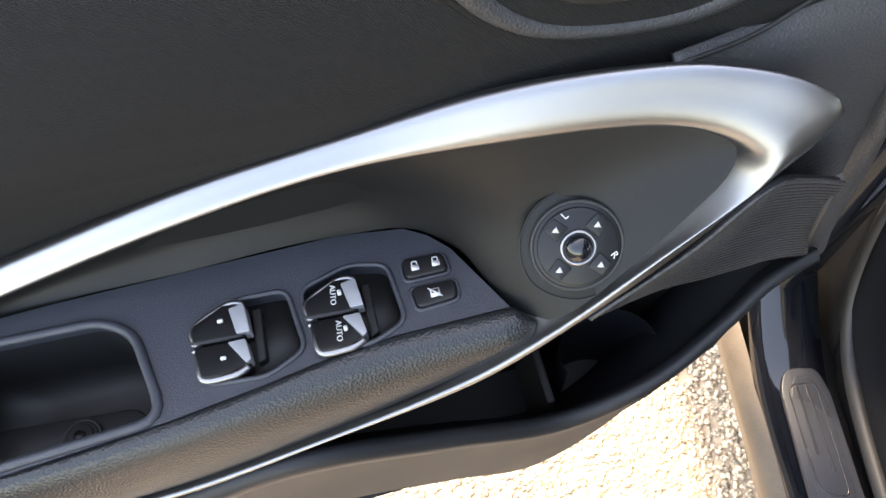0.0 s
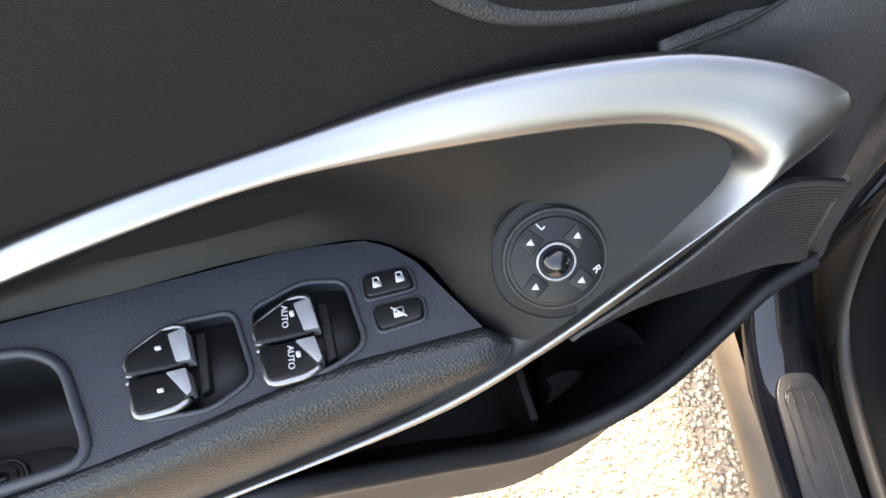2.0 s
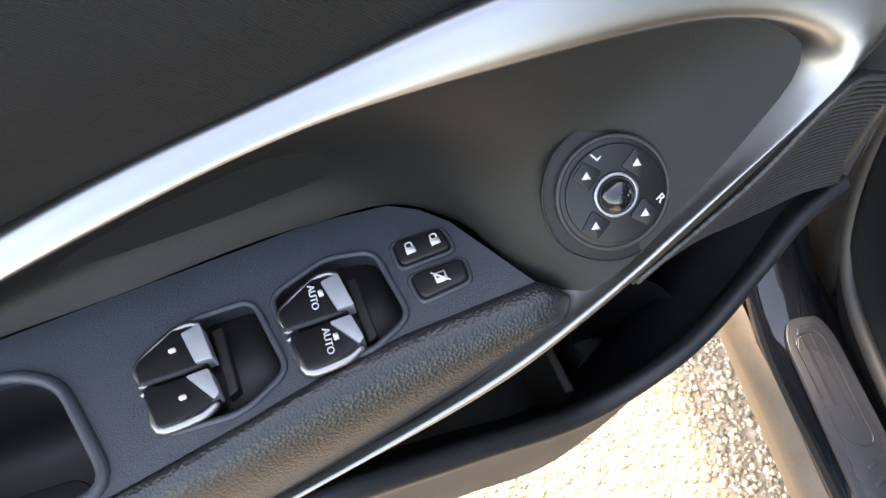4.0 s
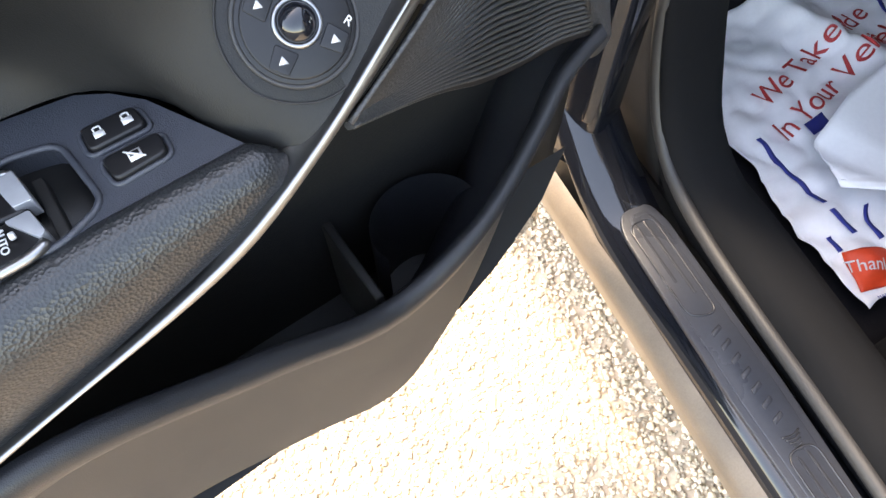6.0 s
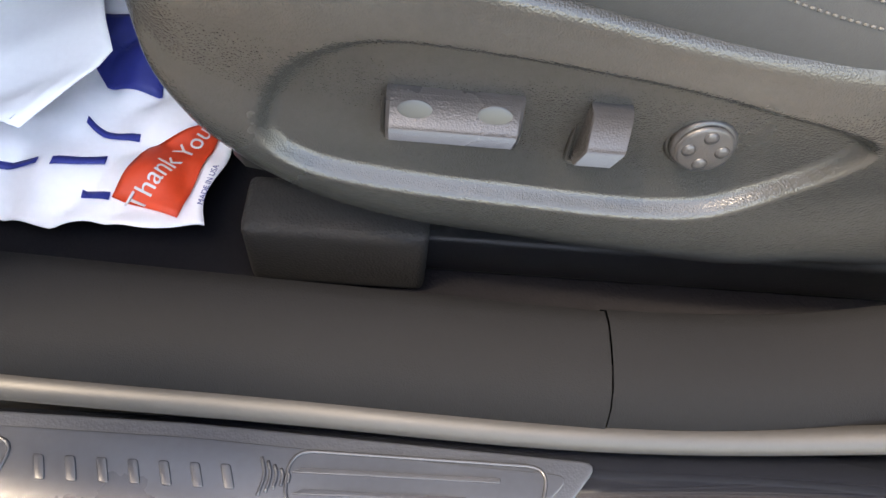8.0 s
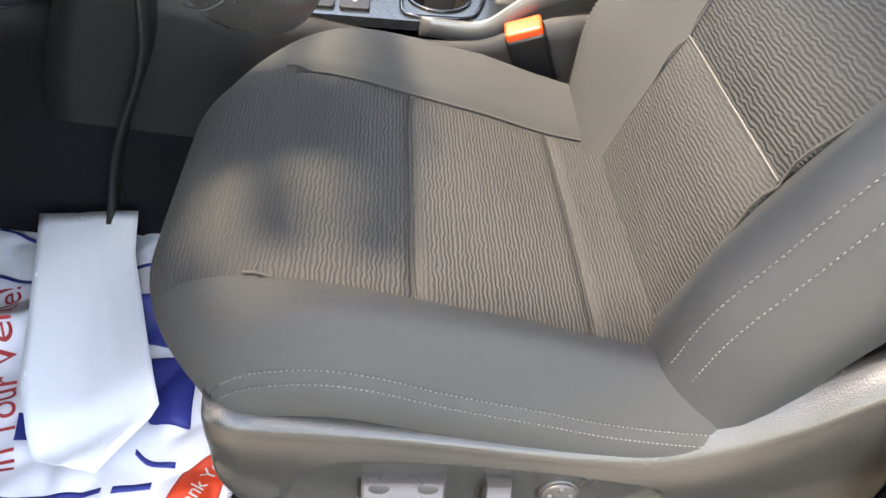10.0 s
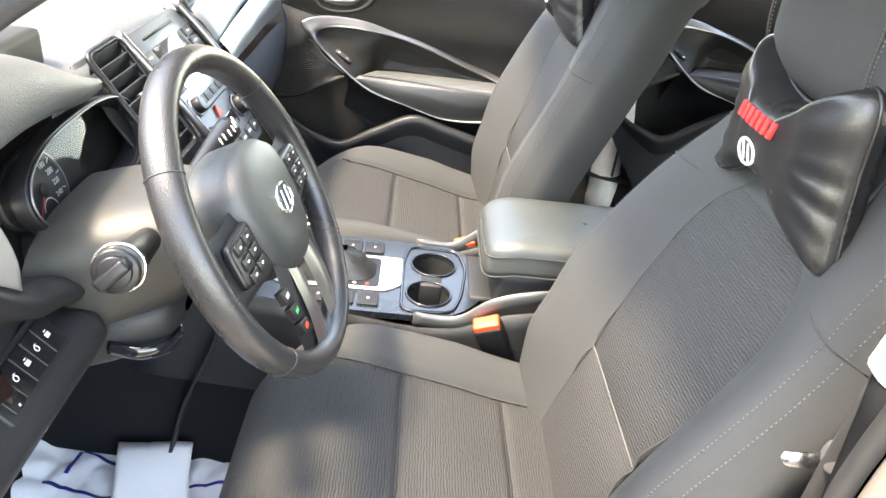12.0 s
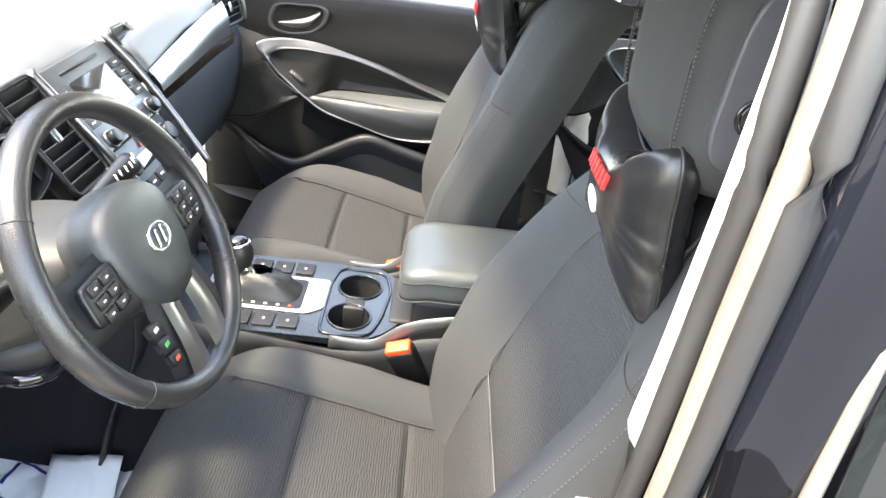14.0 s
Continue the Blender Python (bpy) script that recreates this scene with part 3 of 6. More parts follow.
def door_lining(owner, m, k=1.0):
    """The inner lining that every door has: fabric panel, silver ring, inner shell, pocket and speaker."""
    put = lambda name, bm, material, label="", parent=None: part(name, moved(bm, m), material, parent or owner, label)  # noqa: E731
    # big fabric panel, fuller towards the window
    rows = []
    for z, d in ((0.42, -0.085), (0.55, -0.075), (0.75, -0.072), (0.95, -0.078), (1.00, -0.070), (1.05, -0.058), (1.10, -0.062), (1.145, -0.075), (1.165, -0.090), (1.17, -0.12)):
        rows.append([(-0.165, d - 0.03, z), (-0.12, d - 0.012, z), (-0.05, d, z), (0.1, d + 0.004, z), (0.4, d + 0.002, z), (0.75, d, z), (0.84, d - 0.012, z)])
    put("fabric_panel", thicken(skin(rows, 40, 40), -0.006), M_DOORCLOTH, "dark woven door fabric")
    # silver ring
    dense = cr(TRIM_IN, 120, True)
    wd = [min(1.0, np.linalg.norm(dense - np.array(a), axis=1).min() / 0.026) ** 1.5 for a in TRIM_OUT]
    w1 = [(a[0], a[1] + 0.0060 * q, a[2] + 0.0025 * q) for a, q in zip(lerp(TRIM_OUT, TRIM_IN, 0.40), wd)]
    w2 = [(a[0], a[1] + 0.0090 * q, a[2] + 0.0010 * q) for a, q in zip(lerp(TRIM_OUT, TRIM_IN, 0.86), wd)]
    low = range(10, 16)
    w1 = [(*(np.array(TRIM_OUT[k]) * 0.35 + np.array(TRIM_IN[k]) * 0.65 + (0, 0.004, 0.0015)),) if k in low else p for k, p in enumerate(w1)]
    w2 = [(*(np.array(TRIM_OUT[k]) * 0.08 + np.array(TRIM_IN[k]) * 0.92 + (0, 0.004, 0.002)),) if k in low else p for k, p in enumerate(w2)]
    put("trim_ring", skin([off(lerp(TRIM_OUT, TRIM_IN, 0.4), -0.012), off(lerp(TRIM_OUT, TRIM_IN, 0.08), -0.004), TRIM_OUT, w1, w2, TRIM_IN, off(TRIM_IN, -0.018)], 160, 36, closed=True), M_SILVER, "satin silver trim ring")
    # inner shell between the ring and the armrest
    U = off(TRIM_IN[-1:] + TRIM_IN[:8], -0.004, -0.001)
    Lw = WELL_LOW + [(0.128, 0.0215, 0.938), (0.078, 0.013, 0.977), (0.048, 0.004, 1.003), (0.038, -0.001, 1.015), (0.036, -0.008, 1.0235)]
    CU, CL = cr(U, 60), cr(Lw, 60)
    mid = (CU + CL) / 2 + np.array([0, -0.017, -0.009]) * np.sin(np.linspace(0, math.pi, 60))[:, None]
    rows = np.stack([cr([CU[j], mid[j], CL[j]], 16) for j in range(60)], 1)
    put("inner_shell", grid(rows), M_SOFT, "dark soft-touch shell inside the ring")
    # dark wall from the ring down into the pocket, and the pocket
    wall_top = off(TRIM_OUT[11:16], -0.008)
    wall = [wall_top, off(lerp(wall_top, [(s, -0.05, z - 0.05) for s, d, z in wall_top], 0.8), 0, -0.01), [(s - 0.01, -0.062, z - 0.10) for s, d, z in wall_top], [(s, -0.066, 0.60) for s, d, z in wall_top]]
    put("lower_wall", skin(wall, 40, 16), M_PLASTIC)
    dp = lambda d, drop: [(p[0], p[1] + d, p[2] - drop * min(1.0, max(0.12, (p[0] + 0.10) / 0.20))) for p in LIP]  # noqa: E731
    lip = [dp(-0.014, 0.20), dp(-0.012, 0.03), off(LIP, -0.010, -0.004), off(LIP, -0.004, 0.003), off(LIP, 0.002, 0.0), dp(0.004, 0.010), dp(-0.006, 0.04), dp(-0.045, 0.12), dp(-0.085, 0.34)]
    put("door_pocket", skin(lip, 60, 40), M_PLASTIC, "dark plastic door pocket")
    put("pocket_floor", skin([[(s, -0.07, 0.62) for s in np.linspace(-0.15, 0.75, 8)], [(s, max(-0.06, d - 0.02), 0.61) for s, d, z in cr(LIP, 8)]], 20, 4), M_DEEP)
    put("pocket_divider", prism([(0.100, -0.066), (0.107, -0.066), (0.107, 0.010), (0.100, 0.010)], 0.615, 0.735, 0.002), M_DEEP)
    # bottle holder rounds
    th = np.linspace(-1.9, 1.9, 20)
    put("bottle_holder", skin([[(0.045 + 0.042 * math.sin(a), -0.03 - 0.036 * math.cos(a) + 0.01, z) for a in th] for z in (0.62, 0.735, 0.742, 0.742)], 30, 8), M_PLASTIC)
    # speaker grille: a dished base under the ring, with fine ribs along it
    gt = cr([(-0.036, -0.011, 0.977), (-0.004, -0.006, 0.998), (0.020, 0.000, 1.012), (0.058, 0.009, 0.978), (0.110, 0.018, 0.940)], 34)
    gb = cr([(-0.084, -0.030, 0.840), (-0.056, -0.030, 0.847), (-0.026, -0.027, 0.851), (0.005, -0.021, 0.863), (0.045, -0.010, 0.890), (0.108, 0.014, 0.932)], 34)
    GG = np.array([gt + (gb - gt) * f + np.array((0, 0.007, 0.002)) - np.array((0, 0.005, 0.002)) * math.sin(math.pi * f) for f in np.linspace(0, 1, 30)])
    grille = put("speaker_grille", thicken(grid(GG), 0.003), M_MESH, "ribbed speaker grille")
    put("slats", joined(*[tube(GG[i] + np.array((0, 0.0040, 0.0030)), 0.0014, 0, 5) for i in range(1, 29)]), M_SAIL, "", grille)
    put("grille_rim", tube(np.vstack([gt[:1], gb]) + np.array((0, 0.007, 0.002)), 0.0022, 0, 8), M_SAIL, "", grille)
    put("panel_edge", tube([(-0.090, -0.055, 1.07), (-0.074, -0.040, 0.99), (-0.078, -0.034, 0.934), (-0.098, -0.033, 0.85), (-0.118, -0.038, 0.80)], 0.011, 24, 10, (0.5, 1.2)), M_SAIL)
    # corner panel below the seam, running on behind the ring to the front edge
    seam = [(0.066, -0.034, 1.062), (0.019, -0.046, 1.060), (-0.002, -0.050, 1.068), (-0.05, -0.056, 1.080), (-0.13, -0.066, 1.105)]
    put("front_panel", thicken(skin([off(seam, -0.004, 0.002), off(seam, 0.0015, -0.003), [(0.055, -0.055, 1.035), (0.004, -0.034, 1.012), (-0.030, -0.030, 0.998), (-0.060, -0.032, 0.990), (-0.088, -0.048, 0.985)],
                                     [(0.035, -0.066, 0.90), (-0.018, -0.056, 0.87), (-0.058, -0.046, 0.855), (-0.090, -0.034, 0.842), (-0.108, -0.05, 0.835)]], 30, 24), 0.003), M_SAIL, "grained vinyl corner panel")
    put("panel_seam", tube(off(seam, 0.002, 0.001), 0.0013, 24, 6), M_DEEP)
    # door handle: bezel, dished recess, lever
    bez = cr([(0.172, -0.055, 1.135), (0.162, -0.053, 1.103), (0.127, -0.051, 1.078), (0.063, -0.051, 1.069), (0.024, -0.052, 1.080), (0.016, -0.056, 1.105), (0.035, -0.060, 1.140), (0.10, -0.061, 1.147), (0.155, -0.060, 1.147)], 60, True)
    c = bez.mean(0)
    put("handle_piping", tube(bez, 0.0028, 0, 8, closed=True), M_DOORCLOTH, "stitched edge round the handle")
    ins = (bez - c)
    put("handle_bezel", grid([c + ins * f + np.array((0, dd, 0)) for f, dd in ((1.0, 0.001), (0.97, 0.0035), (0.90, 0.0045), (0.83, 0.0035), (0.80, 0.0), (0.795, -0.008))], False, True), M_SAIL, "dark smooth handle surround")
    put("handle_recess", grid([c + ins * f + np.array((0, dd, 0)) for f, dd in ((0.80, -0.004), (0.77, -0.008), (0.62, -0.014), (0.35, -0.018), (0.02, -0.019))], False, True), M_SILVER, "satin silver handle dish")
    put("lever", skin([[(0.150, -0.060, 1.120), (0.120, -0.052, 1.094), (0.085, -0.050, 1.088), (0.045, -0.052, 1.090)], [(0.148, -0.053, 1.128), (0.118, -0.046, 1.105), (0.085, -0.045, 1.099), (0.045, -0.050, 1.097)],
                       [(0.146, -0.062, 1.136), (0.118, -0.058, 1.120), (0.085, -0.060, 1.112), (0.045, -0.062, 1.102)]], 24, 10), M_SILVER, "silver door handle lever")
    return put


# driver's door, wide open
E1, EN = Vector((-0.985, -0.175, 0)).normalized(), Vector((0.175, -0.985, 0)).normalized()
DM = Matrix(((E1.x, EN.x, 0, -0.206), (E1.y, EN.y, 0, 0.421), (0, 0, 1, 0), (0, 0, 0, 1)))
ddoor = thing("driver_door", "open black front door with grey lining and silver trim ring", "car door")
put = door_lining(ddoor, DM)
put("door_shell", box((-0.17, -0.20, 0.40), (0.86, -0.092, 1.16), 0.03), M_BODY, "gloss black outer door shell")
# pane added out of view to weaken sun on sill and seat side
put("window", thicken(skin([[(0.84, -0.135, 1.13), (0.45, -0.125, 1.15), (-0.11, -0.135, 1.15)], [(0.81, -0.105, 1.36), (0.45, -0.085, 1.36), (0.04, -0.105, 1.32)], [(0.76, -0.062, 1.55), (0.45, -0.052, 1.56), (0.16, -0.080, 1.42)]], 16, 10), 0.004), pane, "clear door window")
put("window_frame", tube([(0.85, -0.14, 1.12), (0.83, -0.13, 1.35), (0.76, -0.06, 1.56), (0.45, -0.05, 1.57), (0.15, -0.08, 1.42), (-0.12, -0.13, 1.18)], 0.022, 50, 10), M_BODY)

Z0 = 0.9405
PLATE = [(0.47, -0.052), (0.40, -0.056), (0.323, -0.058), (0.233, -0.060), (0.196, -0.055), (0.183, -0.047), (0.172, -0.035), (0.160, -0.012), (0.149, 0.009), (0.214, 0.010), (0.337, 0.028), (0.422, 0.036), (0.47, 0.038)]
CUP = rounded([(0.462, -0.040), (0.371, -0.038), (0.353, -0.026), (0.339, 0.026), (0.462, 0.034)], 0.014)
SW1 = rounded([(0.323, -0.022), (0.296, -0.033), (0.268, -0.032), (0.262, 0.006), (0.284, 0.0165), (0.317, 0.0135)], 0.007)
SW2 = rounded([(0.261, -0.030), (0.232, -0.039), (0.210, -0.034), (0.206, 0.003), (0.227, 0.012), (0.257, 0.0075)], 0.007)
LK1 = rounded([(0.2025, -0.034), (0.1765, -0.033), (0.1755, -0.0195), (0.2025, -0.0195)], 0.004)
LK2 = rounded([(0.2010, -0.0150), (0.1735, -0.0150), (0.1745, -0.0020), (0.1995, -0.0005)], 0.004)
M_ARMPLATE = mat("armrest_panel_plastic", (0.034, 0.038, 0.047), 0.42, bump=0.3, bscale=1600)
put("switch_panel", holed(PLATE, [CUP, SW1, SW2, LK1, LK2], Z0, 0.012), M_ARMPLATE, "slate grey switch panel")
# well floors in near-black, with the recess shade painted in
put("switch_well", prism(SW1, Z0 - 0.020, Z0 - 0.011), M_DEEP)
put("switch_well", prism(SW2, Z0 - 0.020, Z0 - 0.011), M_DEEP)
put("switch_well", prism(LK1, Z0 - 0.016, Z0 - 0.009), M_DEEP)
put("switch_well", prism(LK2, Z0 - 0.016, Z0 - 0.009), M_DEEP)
for O, r in ((SW1, 0.0016), (SW2, 0.0016), (LK1, 0.0013), (LK2, 0.0013), (CUP, 0.0030)):
    put("well_rim", tube([(x, y, Z0 + 0.0002) for x, y in O], r, 0, 8, closed=True), M_ARMPLATE)
# pull cup
C2 = np.array(CUP)
cc = C2.mean(0)
# cup coloured darker than the door plastic to hold its inner shade
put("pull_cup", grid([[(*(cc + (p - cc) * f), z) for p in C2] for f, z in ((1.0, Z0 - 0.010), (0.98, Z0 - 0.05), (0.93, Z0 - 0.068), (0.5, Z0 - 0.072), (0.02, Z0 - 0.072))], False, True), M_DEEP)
put("pull_ledge", prism(rounded([(0.462, -0.004), (0.365, 0.003), (0.350, 0.026), (0.462, 0.034)], 0.006), Z0 - 0.07, Z0 - 0.034, 0.003), M_BUTTON)
scr = Vector((0.396, 0.0135, Z0 - 0.034))
put("screw_cap", moved(joined(disc(0.0095, 0.003, 24, 0.001), moved(disc(0.0072, 0.002, 24, 0.0005), pose(0, 0, 0.0028)), moved(disc(0.0035, 0.0015, 6), pose(0, 0, 0.0045))), Matrix.Translation(scr)), M_BUTTON)
put("screw_ring", moved(torus(0.0098, 0.0013, 30, 6), Matrix.Translation(scr + Vector((0, 0, 0.001)))), M_RUBBER)


def window_switch(c, right, auto):
    """One rocker pair: two paddles with silver rims, pale lift tabs and a mark."""
    for j, (d0, d1) in enumerate(((-0.0300, -0.0080), (-0.0066, 0.0125))):
        s0, s1 = c + 0.0285, c - 0.0005
        t = 0.006 if j == 0 else 0.0
        if j == 0:
            o = [(s0, d0 + 0.011), (c + 0.008, d0 + 0.0), (s1 - 0.001, d0 + 0.001), (s1, d1), (s0 - 0.001, d1)]
        else:
            o = [(s0 - 0.001, d0), (s1, d0), (s1 - 0.0015, d1 - 0.003), (c + 0.006, d1), (s0 - 0.005, d1)]
        o = rounded(o, 0.003)
        bm = prism(o, Z0 - 0.010, Z0 + 0.0035, 0.0018)
        for v in bm.verts:
            if v.co.z > Z0:
                v.co.z += 0.0035 * math.sin(max(0, (v.co.x - c) / 0.027) * 2.2) - 0.001
        pad = put("window_switch", bm, M_BUTTON)
        rim = [p for p in o if (p[1] > d1 - 0.004 if j else p[1] < d0 + 0.008) or p[0] > s0 - 0.006]
        rim = sorted(rim, key=lambda p: p[0] * (1 if j else 1) + (p[1] * (-0.8 if j else 0.8)))
        put("rim", tube([(*p, Z0 + 0.0032) for p in rim], 0.0016 if j == 0 else 0.0023, 24, 8), M_SILVER, "", pad)
        tab = [(c + 0.0065, d0 + 0.0045), (c - 0.002, d0 + 0.003), (c - 0.004, d1 - 0.0015), (c + 0.0035, d1 - 0.002)] if j == 0 else [(c + 0.0085, d0 + 0.001), (c - 0.001, d0 + 0.001), (c - 0.003, d1 - 0.006), (c - 0.0005, d1 - 0.004)]
        put("lift_tab", prism(rounded(tab, 0.001), Z0 - 0.004, Z0 + 0.0058, 0.0008), mat("pale_tab", (0.33, 0.34, 0.36), 0.4, metal=0.4), "pale grey lift tab", pad)
        px, pd = c + 0.0100, (d0 + d1) / 2
        put("mark", prism(rounded([(px + 0.0028, pd - 0.0009), (px - 0.0002, pd - 0.0009), (px - 0.0002, pd + 0.0009), (px + 0.0028, pd + 0.0009)] if not auto else
                                  [(px - 0.001, pd - 0.0024), (px - 0.0032, pd - 0.0024), (px - 0.0032, pd + 0.0004), (px - 0.001, pd + 0.0004)], 0.0006), Z0 + 0.005, Z0 + 0.0066), M_WHITE, "", pad)
        if auto:
            words("AUTO", 0.0044, M_WHITE, pad, DM @ Matrix.Translation((px + 0.0016, pd, Z0 + 0.0066)) @ pose(0, 0, 0, 0, 0, 85))
    put("switch_base", prism([(c - 0.004, -0.027), (c - 0.009, -0.027), (c - 0.009, 0.004), (c - 0.004, 0.006)], Z0 - 0.012, Z0 - 0.004, 0.001), M_DEEP)


window_switch(0.2935, False, False)
window_switch(0.2310, True, True)
for O, nm in ((LK1, "lock_button"), (LK2, "window_lock_button")):
    O = np.array(O)
    c = O.mean(0)
    b = put(nm, prism(c + (O - c) * 0.90, Z0 - 0.009, Z0 + 0.0035, 0.0012), M_BUTTON)
    if nm == "lock_button":
        for s_ in (0.0055, -0.0065):
            put("mark", prism([(c[0] + s_ + 0.0022, c[1] - 0.0010), (c[0] + s_ - 0.0022, c[1] - 0.0010), (c[0] + s_ - 0.0022, c[1] + 0.0022), (c[0] + s_ + 0.0022, c[1] + 0.0022)], Z0 + 0.0033, Z0 + 0.0038), M_WHITE, "", b)
            put("mark", tube([(c[0] + s_ + 0.0014, c[1] - 0.001, Z0 + 0.0037), (c[0] + s_ + 0.0014, c[1] - 0.0030, Z0 + 0.0037), (c[0] + s_ - 0.0014, c[1] - 0.0030, Z0 + 0.0037), (c[0] + s_ - 0.0014, c[1] - 0.0012, Z0 + 0.0037)], 0.0004, 12, 5), M_WHITE, "", b)
    else:
        put("mark", prism([(c[0] + 0.0028, c[1] - 0.0026), (c[0] - 0.0026, c[1] - 0.0026), (c[0] - 0.0026, c[1] + 0.0026), (c[0] + 0.0028, c[1] + 0.0026)], Z0 + 0.0033, Z0 + 0.0037), M_WHITE, "", b)
        put("mark", prism([(c[0] + 0.0020, c[1] - 0.0018), (c[0] - 0.0018, c[1] - 0.0018), (c[0] - 0.0018, c[1] + 0.0003), (c[0] + 0.0020, c[1] + 0.0003)], Z0 + 0.0036, Z0 + 0.0040), M_BUTTON, "", b)
        put("mark", tube([(c[0] + 0.0036, c[1] - 0.0032, Z0 + 0.0042), (c[0] - 0.0034, c[1] + 0.0034, Z0 + 0.0042)], 0.0004, 0, 5), M_WHITE, "", b)

# padded armrest edge
A1 = [(0.149, 0.009, 0.9405), (0.214, 0.010, 0.9405), (0.337, 0.028, 0.9405), (0.422, 0.036, 0.9405), (0.58, 0.032, 0.937)]
A4 = [(0.142, 0.025, 0.921), (0.192, 0.0305, 0.906), (0.271, 0.036, 0.882), (0.373, 0.040, 0.860), (0.560, 0.036, 0.876)]


def padded_edge(put):
    rows = [off(A1, -0.001, -0.008), off(A1, 0.0005, 0.0005), off(lerp(A1, A4, 0.12), 0.006, 0.004), off(lerp(A1, A4, 0.40), 0.010, 0.004), off(lerp(A1, A4, 0.75), 0.006, 0.001), A4]
    R = np.array([cr(r, 40) for r in rows])
    R = np.stack([cr(R[:, j], 18) for j in range(40)], 1)
    tip = R[:, 0].mean(0) + (-0.004, 0.0, 0.0)
    caps = [tip + (R[:, 0] - tip) * f + np.array((g, 0, 0)) for f, g in ((0.05, -0.006), (0.5, -0.005), (0.85, -0.002))]
    put("padded_edge", grid(np.stack([*caps, *[R[:, j] for j in range(40)]], 1)), M_LEATHER, "black grained leather armrest edge")


padded_edge(put)

# mirror control: base shield, dial, ring, ball and marks
KC, KN = Vector((0.112, -0.0015, 0.9755)), Vector((0.13, 0.70, 0.70))
KM = frame_at(KC, Vector((-1, 0, 0)), KN)
kput = lambda nm, bm, mt, lb="", parent=None: put(nm, moved(bm, KM), mt, lb, parent)  # noqa: E731
base = smooth_loop([(0.031, 0.024), (0.020, 0.036), (0.006, 0.033), (-0.018, 0.024), (-0.029, 0.006), (-0.026, -0.016), (-0.008, -0.029), (0.010, -0.028), (0.030, -0.006), (0.040, 0.006)], 60)
kb = kput("mirror_base", prism(base, -0.004, 0.0004, 0.0006), M_SOFT, "shield-shaped base of the mirror control")
kput("base_groove", tube([(x, y, 0.0006) for x, y in base], 0.0005, 0, 5, closed=True), M_DEEP, "", kb)
dial = kput("mirror_dial", joined(disc(0.0232, 0.0035, 48, 0.001), moved(disc(0.0210, 0.0018, 48, 0.0008), pose(0, 0, 0.0035))), M_BUTTON, "round black mirror dial")
kput("dial_ring", moved(torus(0.0236, 0.0012, 60, 8), pose(0, 0, 0.0026)), M_RUBBER, "", dial)
kput("silver_ring", moved(torus(0.0086, 0.0011, 40, 8), pose(0, 0, 0.0060)), M_SILVER, "", dial)
kput("ball_knob", moved(ball(0.0078, 3, (1, 1, 0.75)), pose(0, 0, 0.0058)), M_GLOSS, "", dial)
for a in (52, 142, 232, 322):
    x, y = 0.0152 * math.cos(radians(a - 10)), 0.0152 * math.sin(radians(a - 10))
    kput("button_edge", moved(prism(rounded([(-0.0048, -0.0046), (0.0048, -0.0046), (0.0040, 0.0046), (-0.0040, 0.0046)], 0.001), 0.0050, 0.0060, 0.0004), pose(x, y, 0, 0, 0, a - 100)), M_BUTTON, "", dial)
    kput("arrow", moved(prism([(-0.0019, -0.0013), (0.0019, -0.0013), (0, 0.0019)], 0.0059, 0.0063), pose(x, y, 0, 0, 0, -15)), M_WHITE, "", dial)
words("L", 0.0058, M_WHITE, dial, DM @ KM @ pose(-0.0045, 0.0178, 0.0056, 0, 0, 35))
words("R", 0.0052, M_WHITE, dial, DM @ KM @ pose(0.0178, -0.0075, 0.0056, 0, 0, -60))

# passenger's doors, closed
PM = Matrix(((0, -1, 0, 1.475), (-1, 0, 0, 0.414), (0, 0, 1, -0.008), (0, 0, 0, 1)))
RM = Matrix(((0, -1, 0, 1.500), (-0.88, 0, 0, -0.432), (0, 0, 0.98, 0.105), (0, 0, 0, 1)))
for nm, m, lb in (("passenger_door", PM, "closed passenger door with grey lining and silver trim ring"), ("rear_passenger_door", RM, "closed rear door lining with silver trim and speaker grille")):
    pd = thing(nm, lb, "car door", "far side doors")
    pput = door_lining(pd, m)
    pput("armrest", prism([(0.58, -0.052), (0.40, -0.056), (0.233, -0.060), (0.183, -0.047), (0.160, -0.012), (0.149, 0.009), (0.214, 0.010), (0.337, 0.028), (0.422, 0.036), (0.57, 0.034)], 0.925, Z0, 0.004), M_DASH, "grey padded armrest top")
    padded_edge(pput)
    sw = pput("window_switch", moved(prism(rounded([(-0.022, -0.006), (0.022, -0.006), (0.022, 0.006), (-0.022, 0.006)], 0.003), 0, 0.004, 0.001), frame_at((0.103, -0.001, 0.979), (0.75, 0, -0.66), (0.15, 0.74, 0.66))), M_BUTTON, "black window switch")
    for q in (-0.012, 0.012):
        pput("mark", moved(box((q - 0.003, -0.0015, 0.004), (q + 0.003, 0.0015, 0.0046)), frame_at((0.103, -0.001, 0.979), (0.75, 0, -0.66), (0.15, 0.74, 0.66))), M_CHROME, "", sw)
    pput("door_shell", box((-0.18, -0.16, 0.42), (0.86, -0.095, 1.15), 0.02), M_BODY, "black outer door shell")

